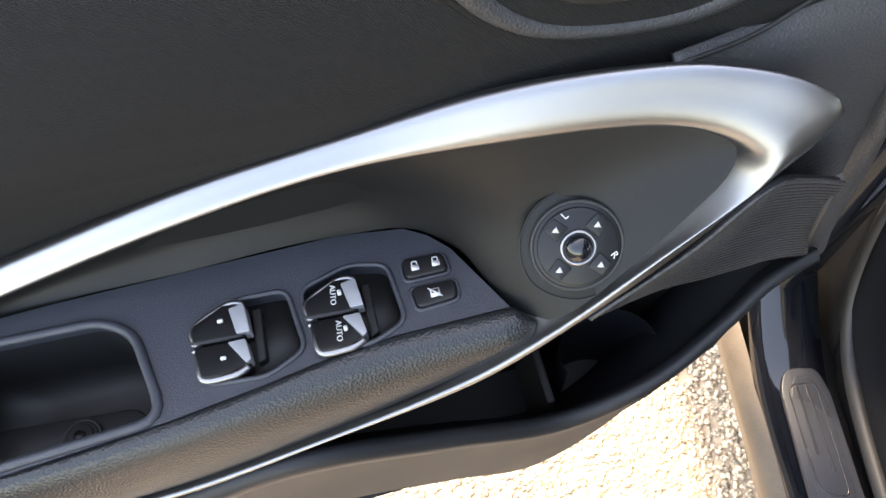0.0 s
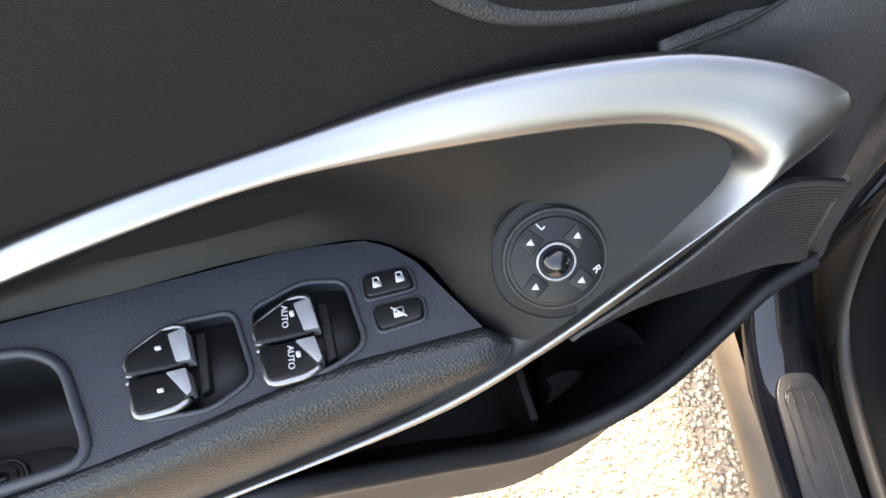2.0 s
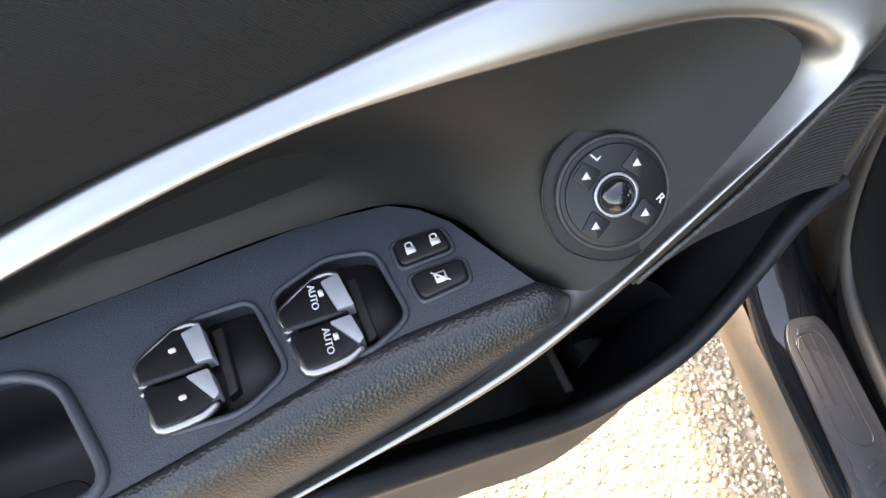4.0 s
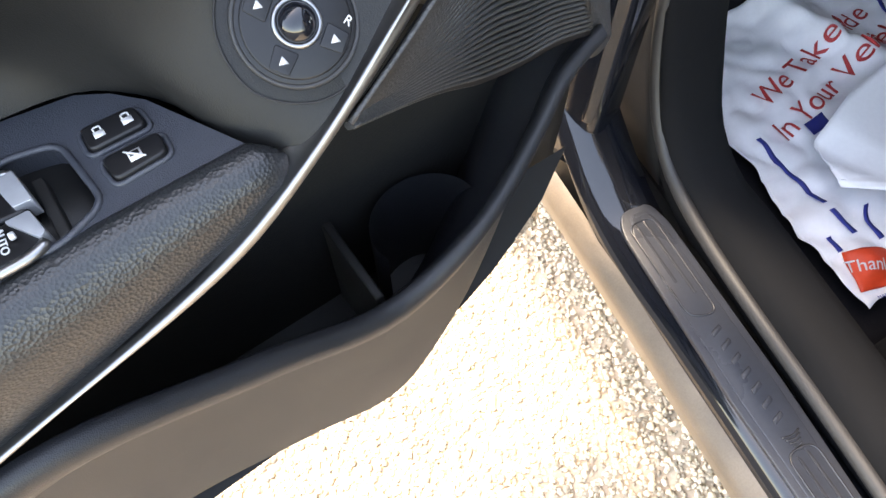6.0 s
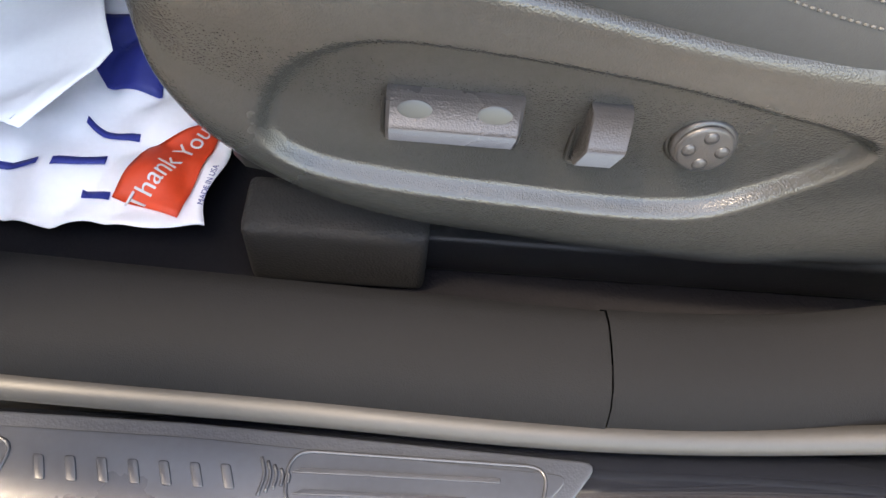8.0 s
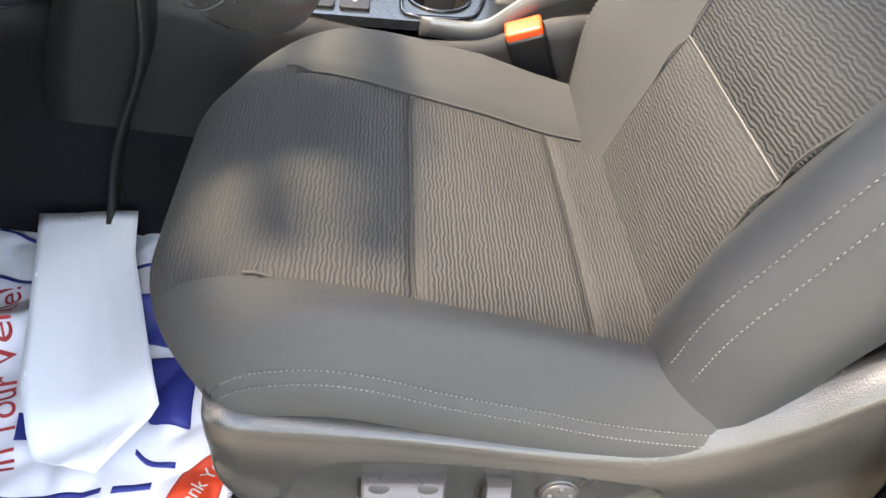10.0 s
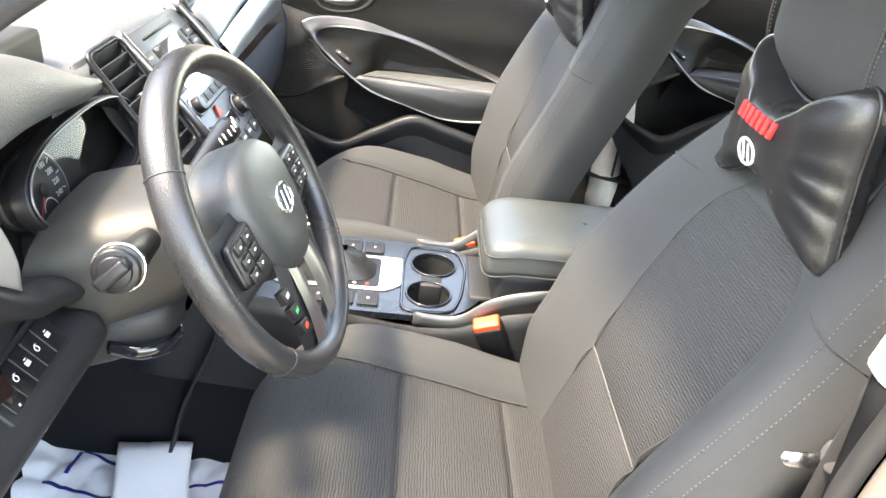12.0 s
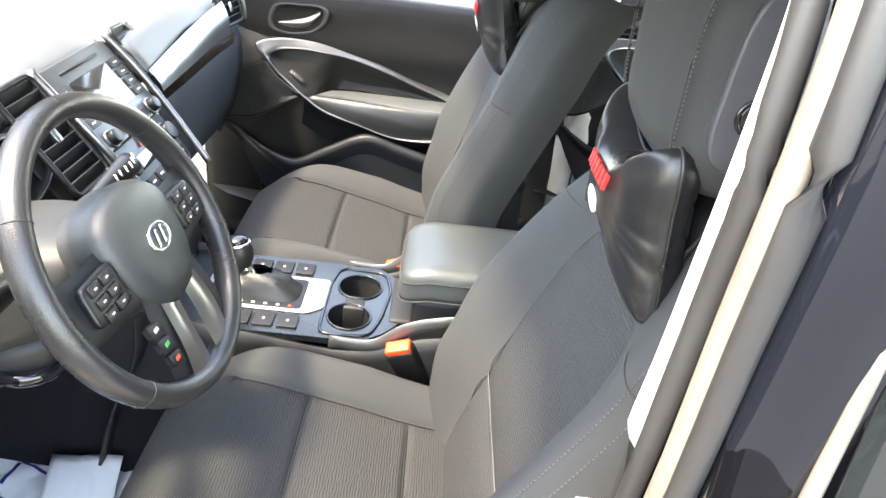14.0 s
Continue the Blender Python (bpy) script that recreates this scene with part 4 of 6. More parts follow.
# ---------------------------------------------------------------- seats
YS = [-0.24, -0.15, -0.05, 0.03, 0.112, 0.18, 0.235, 0.276, 0.306, 0.324, 0.331, 0.318, 0.285]
ZS = [0.690, 0.692, 0.7045, 0.726, 0.7448, 0.760, 0.766, 0.761, 0.748, 0.730, 0.708, 0.684, 0.664]
WS = [1.0, 1.0, 1.0, 1.0, 1.0, 1.0, 1.0, 0.99, 0.975, 0.96, 0.945, 0.93, 0.92]
BO = [0.026, 0.034, 0.042, 0.044, 0.038, 0.029, 0.02, 0.012, 0.006, 0.0, 0.0, 0.0, 0.0]
BA, BN, BX = Vector((0, -0.37, 0.93)).normalized(), Vector((0, 0.93, 0.37)).normalized(), Vector((1, 0, 0))
BOR = Vector((0, -0.114, 0.735))


def back_pt(x, h, q):
    return tuple(BOR + BX * x + BA * h + BN * q)


def stitches(pts, n, material, size=0.0045):
    """A row of short thread stitches along a curve."""
    C = cr(pts, 4 * n)
    return joined(*[tube([C[4 * i], C[4 * i + 2]], 0.00065, 0, 5) for i in range(n - 1)])


def wedge(L, H, ridge, at):
    """A switch cap with a ridge across it: the face above the ridge looks up, the one below it down."""
    prof = [(-H, -0.006), (-H, 0.004), (-0.93 * H, 0.0065), ((at - 0.12) * H, ridge - 0.0008), (at * H, ridge), ((at + 0.12) * H, ridge - 0.0006), (0.93 * H, ridge - 0.0055), (H, ridge - 0.008), (H, -0.006)]
    rows = [[(u, v, w if k else -0.006) for v, w in prof] for u, k in ((-L, 0), (-L, 1), (L, 1), (L, 0))]
    for r_, f in ((1, 0.78), (2, 0.78)):
        rows[r_] = [(u, v, w * f if w > 0 else w) for u, v, w in rows[r_]]
    rows.insert(2, [(-L * 0.94, v, w) for v, w in prof])
    rows.insert(3, [(L * 0.94, v, w) for v, w in prof])
    bm = grid(np.array(rows))
    bmesh.ops.recalc_face_normals(bm, faces=bm.faces)
    return bevelled(bm, 0.0008, 2)


def build_seat(cx, driver, label, lean=0.0, cy=0.0):
    s = thing("front_seat", label, "car seat", "front seats")
    s.location = (cx, cy, 0)
    put = lambda name, bm, material, lb="", parent=None: part(name, bm, material, parent or s, lb)  # noqa: E731

    NC = 330
    prof = cr([(y, z, 0) for y, z in zip(YS, ZS)], NC)
    frac = np.interp(np.r_[0, np.cumsum(np.linalg.norm(np.diff(prof, axis=0), axis=1))], np.r_[0, np.cumsum(np.hypot(np.diff(YS), np.diff(ZS)))], range(len(YS)))
    WD, BD = np.interp(frac, range(len(YS)), WS), np.interp(frac, range(len(YS)), BO)

    def cush(x, k, dz=0.0, groove=True):
        """A point of the cushion's cover: crowned middle, raised bolsters, rounded front corners, two tucked seams."""
        a, b = abs(x), BD[k]
        crown = -0.004 * min(1, a / 0.15) ** 2
        if a > 0.15:
            t = (a - 0.15) / 0.085
            crown += b * math.sin(min(1, t * 1.5) * math.pi / 2) - (b + 0.004) * max(0, t - 0.62) ** 2 / 0.144
        y, z = prof[k][0], prof[k][1] + crown + dz
        if groove and a < 0.1515:
            z -= sum(0.0075 * math.exp(-abs((y - y0) / 0.0055) ** 1.5) for y0 in (-0.050, 0.112)) * (k < 255)
        if abs(a - 0.152) < 0.002 and k < 240:
            z -= 0.006
        u = min(1, max(0, (y - 0.03) / 0.28))
        y -= 0.070 * (max(0, a - 0.09) / 0.145) ** 2 * u * u * (3 - 2 * u)
        return (x * WD[k], y, z)

    def sheet(xs):
        return grid(np.array([[cush(x, k) for x in xs] for k in range(NC)]), flip=True)

    put("cushion_insert", sheet(np.linspace(-0.1525, 0.1525, 25)), M_KNIT, "grey wavy knit cushion insert")
    for sg in (-1, 1):
        xs = np.r_[0.1515, 0.1525, np.linspace(0.157, 0.235, 14)]
        xs = xs if sg > 0 else -xs[::-1]
        put("cushion_bolster", sheet(xs), M_CLOTH, "smooth grey cushion bolster")
        # side of the cushion, rounded out from the stitched edge
        side = []
        for q, dz in ((0.235, 0.0), (0.240, -0.008), (0.2425, -0.022), (0.241, -0.042), (0.224, -0.075)):
            side.append([(sg * q * WD[k], *cush(0.235, k, dz)[1:]) for k in range(0, 325, 12)])
        put("cushion_side", skin(side, 50, 14), M_CLOTH, "grey cushion side")
        for q, dz in ((0.2355, 0.0010), (0.2405, -0.0085)):
            put("stitching", stitches([(sg * q * WD[k], *cush(0.235, k, dz)[1:]) for k in range(18, 288, 14)], 120, M_THREAD), M_THREAD, "pale grey stitching")
        put("seam", tube([cush(sg * 0.1525, k, 0.003) for k in range(18, 252, 6)], 0.0014, 60, 6), M_SEAM)
    for y0 in (-0.050, 0.112):
        k0 = int(np.abs(prof[:240, 0] - y0).argmin())
        put("seam", tube([cush(x, k0, 0.0005) for x in np.linspace(-0.150, 0.150, 12)], 0.0016, 30, 6), M_DEEP)

    # backrest
    HS = [-0.06, 0.0, 0.06, 0.120, 0.124, 0.128, 0.20, 0.28, 0.35, 0.40, 0.43, 0.46, 0.52, 0.57, 0.61, 0.63]
    WI = [0.120, 0.120, 0.118, 0.117, 0.117, 0.117, 0.128, 0.134, 0.130, 0.112, 0.085, 0.060, 0.05, 0.05, 0.05, 0.05]
    WO = [0.225, 0.235, 0.245, 0.250, 0.250, 0.250, 0.254, 0.254, 0.250, 0.244, 0.240, 0.235, 0.220, 0.200, 0.175, 0.150]
    PR = [0.03, 0.045, 0.058, 0.062, 0.062, 0.062, 0.060, 0.052, 0.042, 0.034, 0.028, 0.022, 0.012, 0.002, -0.012, -0.03]
    Q0 = [-0.012, -0.004, 0.002, 0.004, 0.001, 0.004, 0.006, 0.004, 0.002, 0.001, 0.001, 0.0, 0.0, -0.006, -0.02, -0.04]

    def qb(t, i):
        """Depth over the bolster, t from 0 at the insert to 1 at the outer edge."""
        return Q0[i] - 0.003 + PR[i] * math.sin(min(1.0, t * 1.35) * math.pi / 2) ** 1.3 - 0.05 * max(0, t - 0.74) ** 2 / 0.0676

    n = len(HS)
    ins = [[back_pt(WI[i] * u, HS[i], Q0[i] - 0.004 * u * u) for u in np.linspace(-1, 1, 21)] for i in range(n)]
    put("back_insert", grid(np.array(ins[:11])), M_KNITB, "grey wavy knit backrest insert")
    top = [[back_pt(WI[i] * u, HS[i], Q0[i] - 0.004 * u * u) for u in np.linspace(-1, 1, 21)] for i in range(10, n)]
    put("back_top", grid(np.array(top)), M_CLOTH, "smooth grey upper backrest")
    put("back_core", grid(np.array([[back_pt(x, HS[i], Q0[i] - 0.012) for x in np.linspace(-0.19, 0.19, 9)] for i in range(12)])), M_CLOTH)
    put("seam", tube([back_pt(WI[i] * u * 0.99, HS[i], Q0[i] + 0.0005) for i, u in [(4, u) for u in np.linspace(-1, 1, 9)]], 0.0010, 24, 6), M_THREAD, "pale piping")
    for sg in (-1, 1):
        rows = []
        for i in (0, 1, 2, 4, *range(6, n)):
            row = [back_pt(sg * (WI[i] + (WO[i] - WI[i]) * t), HS[i], qb(t, i)) for t in np.linspace(0, 1, 18)]
            row += [back_pt(sg * (WO[i] + dx), HS[i], qb(1, i) + dq) for dx, dq in ((0.003, -0.010), (0.002, -0.026), (-0.004, -0.046), (-0.014, -0.070), (-0.030, -0.088))]
            rows.append(row)
        A = np.array(rows)
        A = np.stack([cr(A[:, j], 40) for j in range(A.shape[1])], 1)
        put("back_bolster", grid(A, flip=sg < 0), M_CLOTH, "smooth grey backrest bolster")
        put("seam", tube([back_pt(sg * WI[i], HS[i], Q0[i] - 0.004) for i in range(0, 11)], 0.0014, 40, 6), M_SEAM)
        for t in (0.80, 0.90):
            put("stitching", stitches([back_pt(sg * (WI[i] + (WO[i] - WI[i]) * t), HS[i], qb(t, i) + 0.0006) for i in (1, 2, 4, *range(6, 14))], 110, M_THREAD), M_THREAD, "pale grey double stitching")
        put("seam", tube([back_pt(sg * (WI[9] + (WO[9] - WI[9]) * t), HS[9] + 0.012 * (1 - t), qb(t, 9) + 0.0006) for t in (0.02, 0.2, 0.4, 0.6, 0.8, 0.97)], 0.0012, 24, 6), M_SEAM)
    put("back_shell", box((-0.19, -0.045, -0.30), (0.19, 0.045, 0.30), 0.04, 4), M_DASHLOW).matrix_local = Matrix.Translation(BOR + BA * 0.28 - BN * 0.085) @ pose(0, 0, 0, 21.7)

    # head restraint with its posts
    hp = lambda x, h, q: (x, -0.305 - 0.05 * h + q, 1.265 + h)  # noqa: E731
    rows = []
    for h, w, f, b in ((0.0, 0.085, 0.015, -0.045), (0.006, 0.112, 0.036, -0.060), (0.030, 0.124, 0.056, -0.068), (0.095, 0.130, 0.068, -0.070), (0.155, 0.128, 0.070, -0.062), (0.20, 0.118, 0.062, -0.050), (0.225, 0.095, 0.044, -0.030), (0.233, 0.05, 0.02, -0.01)):
        row = []
        for a in np.linspace(0, 2 * math.pi, 36, endpoint=False):
            ca, sa = math.cos(a), math.sin(a)
            row.append(hp(w * math.copysign(abs(ca) ** 0.55, ca), h, (f + b) / 2 + (f - b) / 2 * math.copysign(abs(sa) ** 0.7, sa)))
        rows.append(row)
    A = np.array(rows)
    A = np.stack([cr(A[:, j], 24) for j in range(36)], 1)
    bm = grid(A, False, True)
    bm.verts.ensure_lookup_table()
    for r0 in (0, 23):
        bm.faces.new([bm.verts[r0 * 36 + j] for j in range(36)])
    bmesh.ops.recalc_face_normals(bm, faces=bm.faces)
    hr = put("head_restraint", bm, M_CLOTH, "grey cloth head restraint")
    for sg in (-1, 1):
        for dx in (0.0, 0.007):
            put("stitching", stitches([hp(sg * (0.106 - dx + w), h, q) for h, w, q in ((0.015, -0.004, 0.038), (0.04, 0.0, 0.0535), (0.095, 0.004, 0.0625), (0.155, 0.003, 0.0645), (0.20, -0.006, 0.0565))], 45, M_THREAD), M_THREAD, "pale grey double stitching", hr)
        put("seam", tube([hp(sg * (0.1025 + w), h, q) for h, w, q in ((0.015, -0.004, 0.039), (0.04, 0.0, 0.0545), (0.095, 0.004, 0.0635), (0.155, 0.003, 0.0655), (0.20, -0.006, 0.0575))], 0.0012, 30, 6), M_SEAM, "", hr)
        cov = smooth_loop([(-0.055, 0.0), (-0.05, 0.10), (-0.02, 0.145), (0.012, 0.12), (0.018, 0.05), (0.012, -0.01), (-0.02, -0.025)], 40)
        m = Matrix((((0, 1, 0)), (0, -0.05, 1), (float(sg), 0, 0))).transposed().to_4x4()
        m.translation = Vector((sg * 0.1245, -0.288, 1.326))
        cv = put("side_cover", moved(prism(cov, -0.004, 0.0065, 0.003), m), mat("headrest_cover", (0.045, 0.046, 0.055), 0.45, bump=0.2, bscale=900), "dark plastic side cover", hr)
        put("release_button", moved(joined(moved(torus(0.0155, 0.0022, 36, 8), pose(-0.014, 0.03, 0.007)), moved(disc(0.0130, 0.002, 30, 0.001), pose(-0.014, 0.03, 0.0062))), m), M_GLOSS, "", hr)
        put("post", tube([hp(sg * 0.06, -0.09, -0.045), hp(sg * 0.06, 0.03, -0.03)], 0.006, 8, 10), M_CHROME)
        put("post_collar", tube([hp(sg * 0.06, -0.035, -0.040), hp(sg * 0.06, -0.012, -0.037)], 0.015, 6, 14), M_BUTTON)

    # plastic valance along the outer side, with its dished field
    for sg in ((-1,) if driver else (1,)):
        X = sg * 0.243
        prof = []
        for y, zt, zr, zb, f in ((0.256, 0.706, 0.700, 0.650, 0.060), (0.263, 0.718, 0.710, 0.634, 0.022), (0.262, 0.718, 0.706, 0.625, 0.006), (0.249, 0.719, 0.706, 0.584, 0.0), (0.226, 0.711, 0.700, 0.553, 0.0), (0.190, 0.706, 0.697, 0.525, 0.0),
                                 (0.134, 0.698, 0.692, 0.504, 0.0), (0.075, 0.691, 0.683, 0.495, 0.0), (0.012, 0.683, 0.671, 0.487, 0.0), (-0.043, 0.683, 0.663, 0.481, 0.0), (-0.09, 0.694, 0.660, 0.479, 0.0), (-0.13, 0.712, 0.672, 0.487, 0.0),
                                 (-0.18, 0.742, 0.705, 0.490, 0.0), (-0.26, 0.80, 0.77, 0.52, 0.0), (-0.30, 0.80, 0.775, 0.55, 0.0)):
            prof.append([(X - sg * (i_ + f), y, z) for i_, z in ((0.036, zt - 0.030), (0.024, zt - 0.012), (0.010, 0.4 * zt + 0.6 * zr + 0.001), (-0.002, zr), (-0.004, zr - 0.012), (-0.002, (zr + zb) / 2), (0.0, zb + 0.014), (0.010, zb), (0.035, zb + 0.005))])
        NA, NB = (200, 150) if driver and sg < 0 else (40, 30)
        P = np.array(prof)
        P = np.stack([cr(P[:, j], NA) for j in range(P.shape[1])], 1)
        P = np.stack([cr(P[i], NB) for i in range(NA)], 0)
        field = smooth_loop([(0.212, 0.592), (0.195, 0.632), (0.162, 0.655), (0.12, 0.658), (0.027, 0.648), (-0.05, 0.633), (-0.106, 0.614), (-0.086, 0.577), (-0.036, 0.546), (0.085, 0.549), (0.17, 0.559), (0.200, 0.571)], 360)
        # dish depth by distance to the field's outline
        flat = P.reshape(-1, 3)
        d = np.sqrt(((flat[:, None, 1:] - field[None]) ** 2).sum(-1)).min(1)
        inside = np.zeros(len(flat), bool)
        j = len(field) - 1
        for i in range(len(field)):
            a, b = field[i], field[j]
            cond = ((a[1] > flat[:, 2]) != (b[1] > flat[:, 2])) & (flat[:, 1] < (b[0] - a[0]) * (flat[:, 2] - a[1]) / (b[1] - a[1] + 1e-12) + a[0])
            inside ^= cond
            j = i
        e = np.clip((np.where(inside, d, -d) + 0.0025) / 0.0085, 0, 1)
        flat[:, 0] -= sg * 0.0090 * e * e * (3 - 2 * e) * np.where(np.abs(flat[:, 0]) > 0.22, 1, 0)
        val = put("side_valance", grid(flat.reshape(NA, NB, 3), flip=sg > 0), M_SEATSIDE, "dark grey grained plastic seat valance")
        if driver and sg < 0:
            F = lambda y, z: frame_at((X + 0.0065, y, z), (0, -1, 0), (-1, 0, 0.12))  # noqa: E731
            m = F(0.112, 0.606)
            M_SWI = mat("seat_switch_plastic", (0.030, 0.030, 0.032), 0.28, bump=0.2, bscale=900)
            # darker copy of the switch plastic: painted shade makes flat discs look hollow
            M_DISH = mat("thumb_dish_plastic", (0.013, 0.015, 0.019), 0.36)
            sl = put("slide_switch", moved(wedge(0.0345, 0.0175, 0.0165, 0.05), m), M_SWI, "dark grey seat slide switch", val)
            for q in (-0.020, 0.020):
                put("thumb_dish", moved(moved(ball(0.0095, 3, (1, 0.66, 0.04)), pose(q, 0.0098, 0.0132, -18)), m), M_DISH, "", sl)
            put("switch_gap", moved(tube(np.c_[rounded([(-0.036, -0.019), (0.036, -0.019), (0.036, 0.019), (-0.036, 0.019)], 0.005), np.zeros(20)], 0.0014, 0, 6, closed=True), m), M_DEEP, "", sl)
            m = F(0.0335, 0.602)
            lv = put("recline_switch", moved(wedge(0.0105, 0.022, 0.020, 0.12), m), M_SWI, "dark grey recline lever", val)
            put("switch_gap", moved(tube(np.c_[rounded([(-0.013, 0.024), (0.013, 0.024), (0.011, -0.024), (-0.014, -0.024)], 0.004), np.zeros(20)], 0.0014, 0, 6, closed=True), m), M_DEEP, "", lv)
            m = F(-0.022, 0.601)
            kn = put("lumbar_switch", moved(joined(disc(0.0175, 0.006, 40, 0.002), moved(disc(0.0155, 0.004, 40, 0.002), pose(0, 0, 0.005))), m), M_SWI, "round four-way lumbar switch", val)
            put("switch_gap", moved(torus(0.0185, 0.0016, 40, 6), m), M_DEEP, "", kn)
            for a in range(4):
                put("dimple", moved(moved(ball(0.0042, 2, (1, 1, 0.4)), pose(0.009 * math.cos(a * math.pi / 2), 0.009 * math.sin(a * math.pi / 2), 0.0088)), m), M_SWI, "", kn)
    # base, rails
    put("base", box((-0.215, -0.28, 0.50), (0.215, 0.25, 0.64), 0.03, 3), M_DEEP)
    put("cushion_core", box((-0.205, -0.20, 0.56), (0.205, 0.255, 0.685), 0.03, 3), M_DASHLOW)
    for sg in (-1, 1):
        put("rail", box((sg * 0.19 - 0.02, -0.32, 0.40), (sg * 0.19 + 0.02, 0.235, 0.445), 0.004), M_DASHLOW, "black seat rail")
        put("rail_foot", box((sg * 0.205 - 0.024, 0.115, 0.398), (sg * 0.205 + 0.024, 0.245, 0.47), 0.008, 3), mat("foot_plastic", (0.013, 0.0125, 0.012), 0.8, bump=0.8, bscale=500), "grey plastic rail cover")
        put("leg", box((sg * 0.19 - 0.012, 0.10, 0.44), (sg * 0.19 + 0.012, 0.18, 0.52), 0.004), M_DEEP)
        put("leg", box((sg * 0.19 - 0.012, -0.22, 0.44), (sg * 0.19 + 0.012, -0.14, 0.52), 0.004), M_DEEP)
    if lean:  # a more upright backrest
        turn = Matrix.Translation(BOR) @ Matrix.Rotation(radians(lean), 4, "X") @ Matrix.Translation(-BOR)
        for o in s.children_recursive:
            if o.name.startswith("back_shell"):
                o.matrix_local = turn @ o.matrix_local
            elif o.data and sum(v.co.z for v in o.data.vertices) / len(o.data.vertices) > 0.84:
                o.data.transform(turn)
    return s


seat_driver = build_seat(0.425, True, "grey cloth driver's seat with plastic side switches")
seat_pass = build_seat(1.170, False, "grey cloth passenger seat with pale double stitching", -8.0, 0.045)


def neck_pillow(cx, lean=0.0, cy=0.0):
    """A bone-shaped leather cushion hung on the head restraint."""
    p = thing("neck_pillow", "black leather bone-shaped neck pillow with red lettering bars", "pillow", "neck pillows")
    p.matrix_world = Matrix.Translation((cx, cy, 0)) @ Matrix.Translation(BOR) @ Matrix.Rotation(radians(lean), 4, "X") @ Matrix.Translation(-BOR)
    half = [(0.0, 0.044), (0.045, 0.053), (0.082, 0.078), (0.104, 0.087), (0.118, 0.070), (0.121, 0.020), (0.128, -0.035), (0.136, -0.088), (0.105, -0.076), (0.060, -0.055), (0.0, -0.047)]
    O = smooth_loop(half + [(-x, y) for x, y in half[-2:0:-1]], 120)
    PX, PU, PN = Vector((1, 0, 0)), Vector((0, 0.06, 1)).normalized(), Vector((0, 1, -0.06)).normalized()
    C0 = Vector((0, -0.264, 1.227))

    def bulge(x, y, f):
        """Thickness of the stuffed cover: full at the lobes and the middle, pinched at the two seams."""
        q = 0.050 * math.sqrt(max(0.0, 1 - f ** 2.6)) * (1.0 - 0.14 * min(1, abs(x) / 0.10))
        return q - 0.005 * math.exp(-((abs(x) - 0.050) / 0.008) ** 2) * (1 - f ** 6)

    rows = []
    for f in (1.0, 0.99, 0.965, 0.92, 0.86, 0.78, 0.68, 0.56, 0.44, 0.32, 0.2, 0.1, 0.004):
        row = []
        for k, (x, y) in enumerate(O):
            wr = (0.0016 + 0.0012 * math.sin(k * 0.37)) * math.sin(k * 1.25 + 1.5 * math.sin(k * 0.21) + 2.5 * f) * math.exp(-((f - 0.82) / 0.17) ** 2) * (abs(x) > 0.085)
            row.append(C0 + PX * (x * f) + PU * (y * f) + PN * (bulge(x * f, y * f, f) + wr))
        rows.append(row)
    back = [[C0 + PX * (x * f) + PU * (y * f) - PN * q for x, y in O] for f, q in ((1.0, 0.0), (0.98, 0.010), (0.9, 0.022), (0.6, 0.032), (0.01, 0.035))]
    part("cover", joined(grid(np.array(rows), False, True), grid(np.array(back), False, True, True)), M_PILLOW, p, "wrinkled black leather cover")
    part("piping", tube([C0 + PX * x + PU * y for x, y in O], 0.0024, 0, 6, closed=True), M_PILLOW, p)
    fm = Matrix((tuple(PX), tuple(PU), tuple(PN))).transposed().to_4x4()
    fm.translation = C0
    # red embroidered bars where the maker's name stands, and the oval emblem
    red = mat("red_thread", (0.55, 0.02, 0.02), 0.7, bump=0.5, bscale=900)
    for k in range(7):
        x = -0.036 + 0.012 * k
        part("lettering_bar", moved(box((x - 0.0042, -0.0085, -0.002), (x + 0.0032, 0.0085, 0.0022), 0.001), fm @ pose(0, 0.022, 0.0485 - 1.2 * x * x, -14)), red, p, "red embroidery")
    part("emblem", moved(moved(torus(0.0165, 0.0017, 40, 6), Matrix.Diagonal((1.15, 0.8, 1, 1))), fm @ pose(0, -0.014, 0.0485, 6)), M_WHITE, p, "silver oval emblem")
    for ex in (-0.006, 0.006):
        part("emblem", moved(box((-0.0018, -0.010, 0), (0.0018, 0.010, 0.0015), 0.0006), fm @ pose(ex, -0.014, 0.0482, 6, 0, -18)), M_WHITE, p)
    part("strap", tube([(-0.122, -0.268, 1.19), (-0.10, -0.30, 1.22), (-0.06, -0.352, 1.278), (0.06, -0.352, 1.278), (0.10, -0.30, 1.22), (0.122, -0.268, 1.19)], 0.0028, 40, 6), M_RUBBER, p, "black elastic strap")
    return p


neck_pillow(0.418)
neck_pillow(1.170, -8.0, 0.045)

M_TONGUE = mat("belt_tongue_steel", (0.42, 0.42, 0.43), 0.25, metal=1.0)
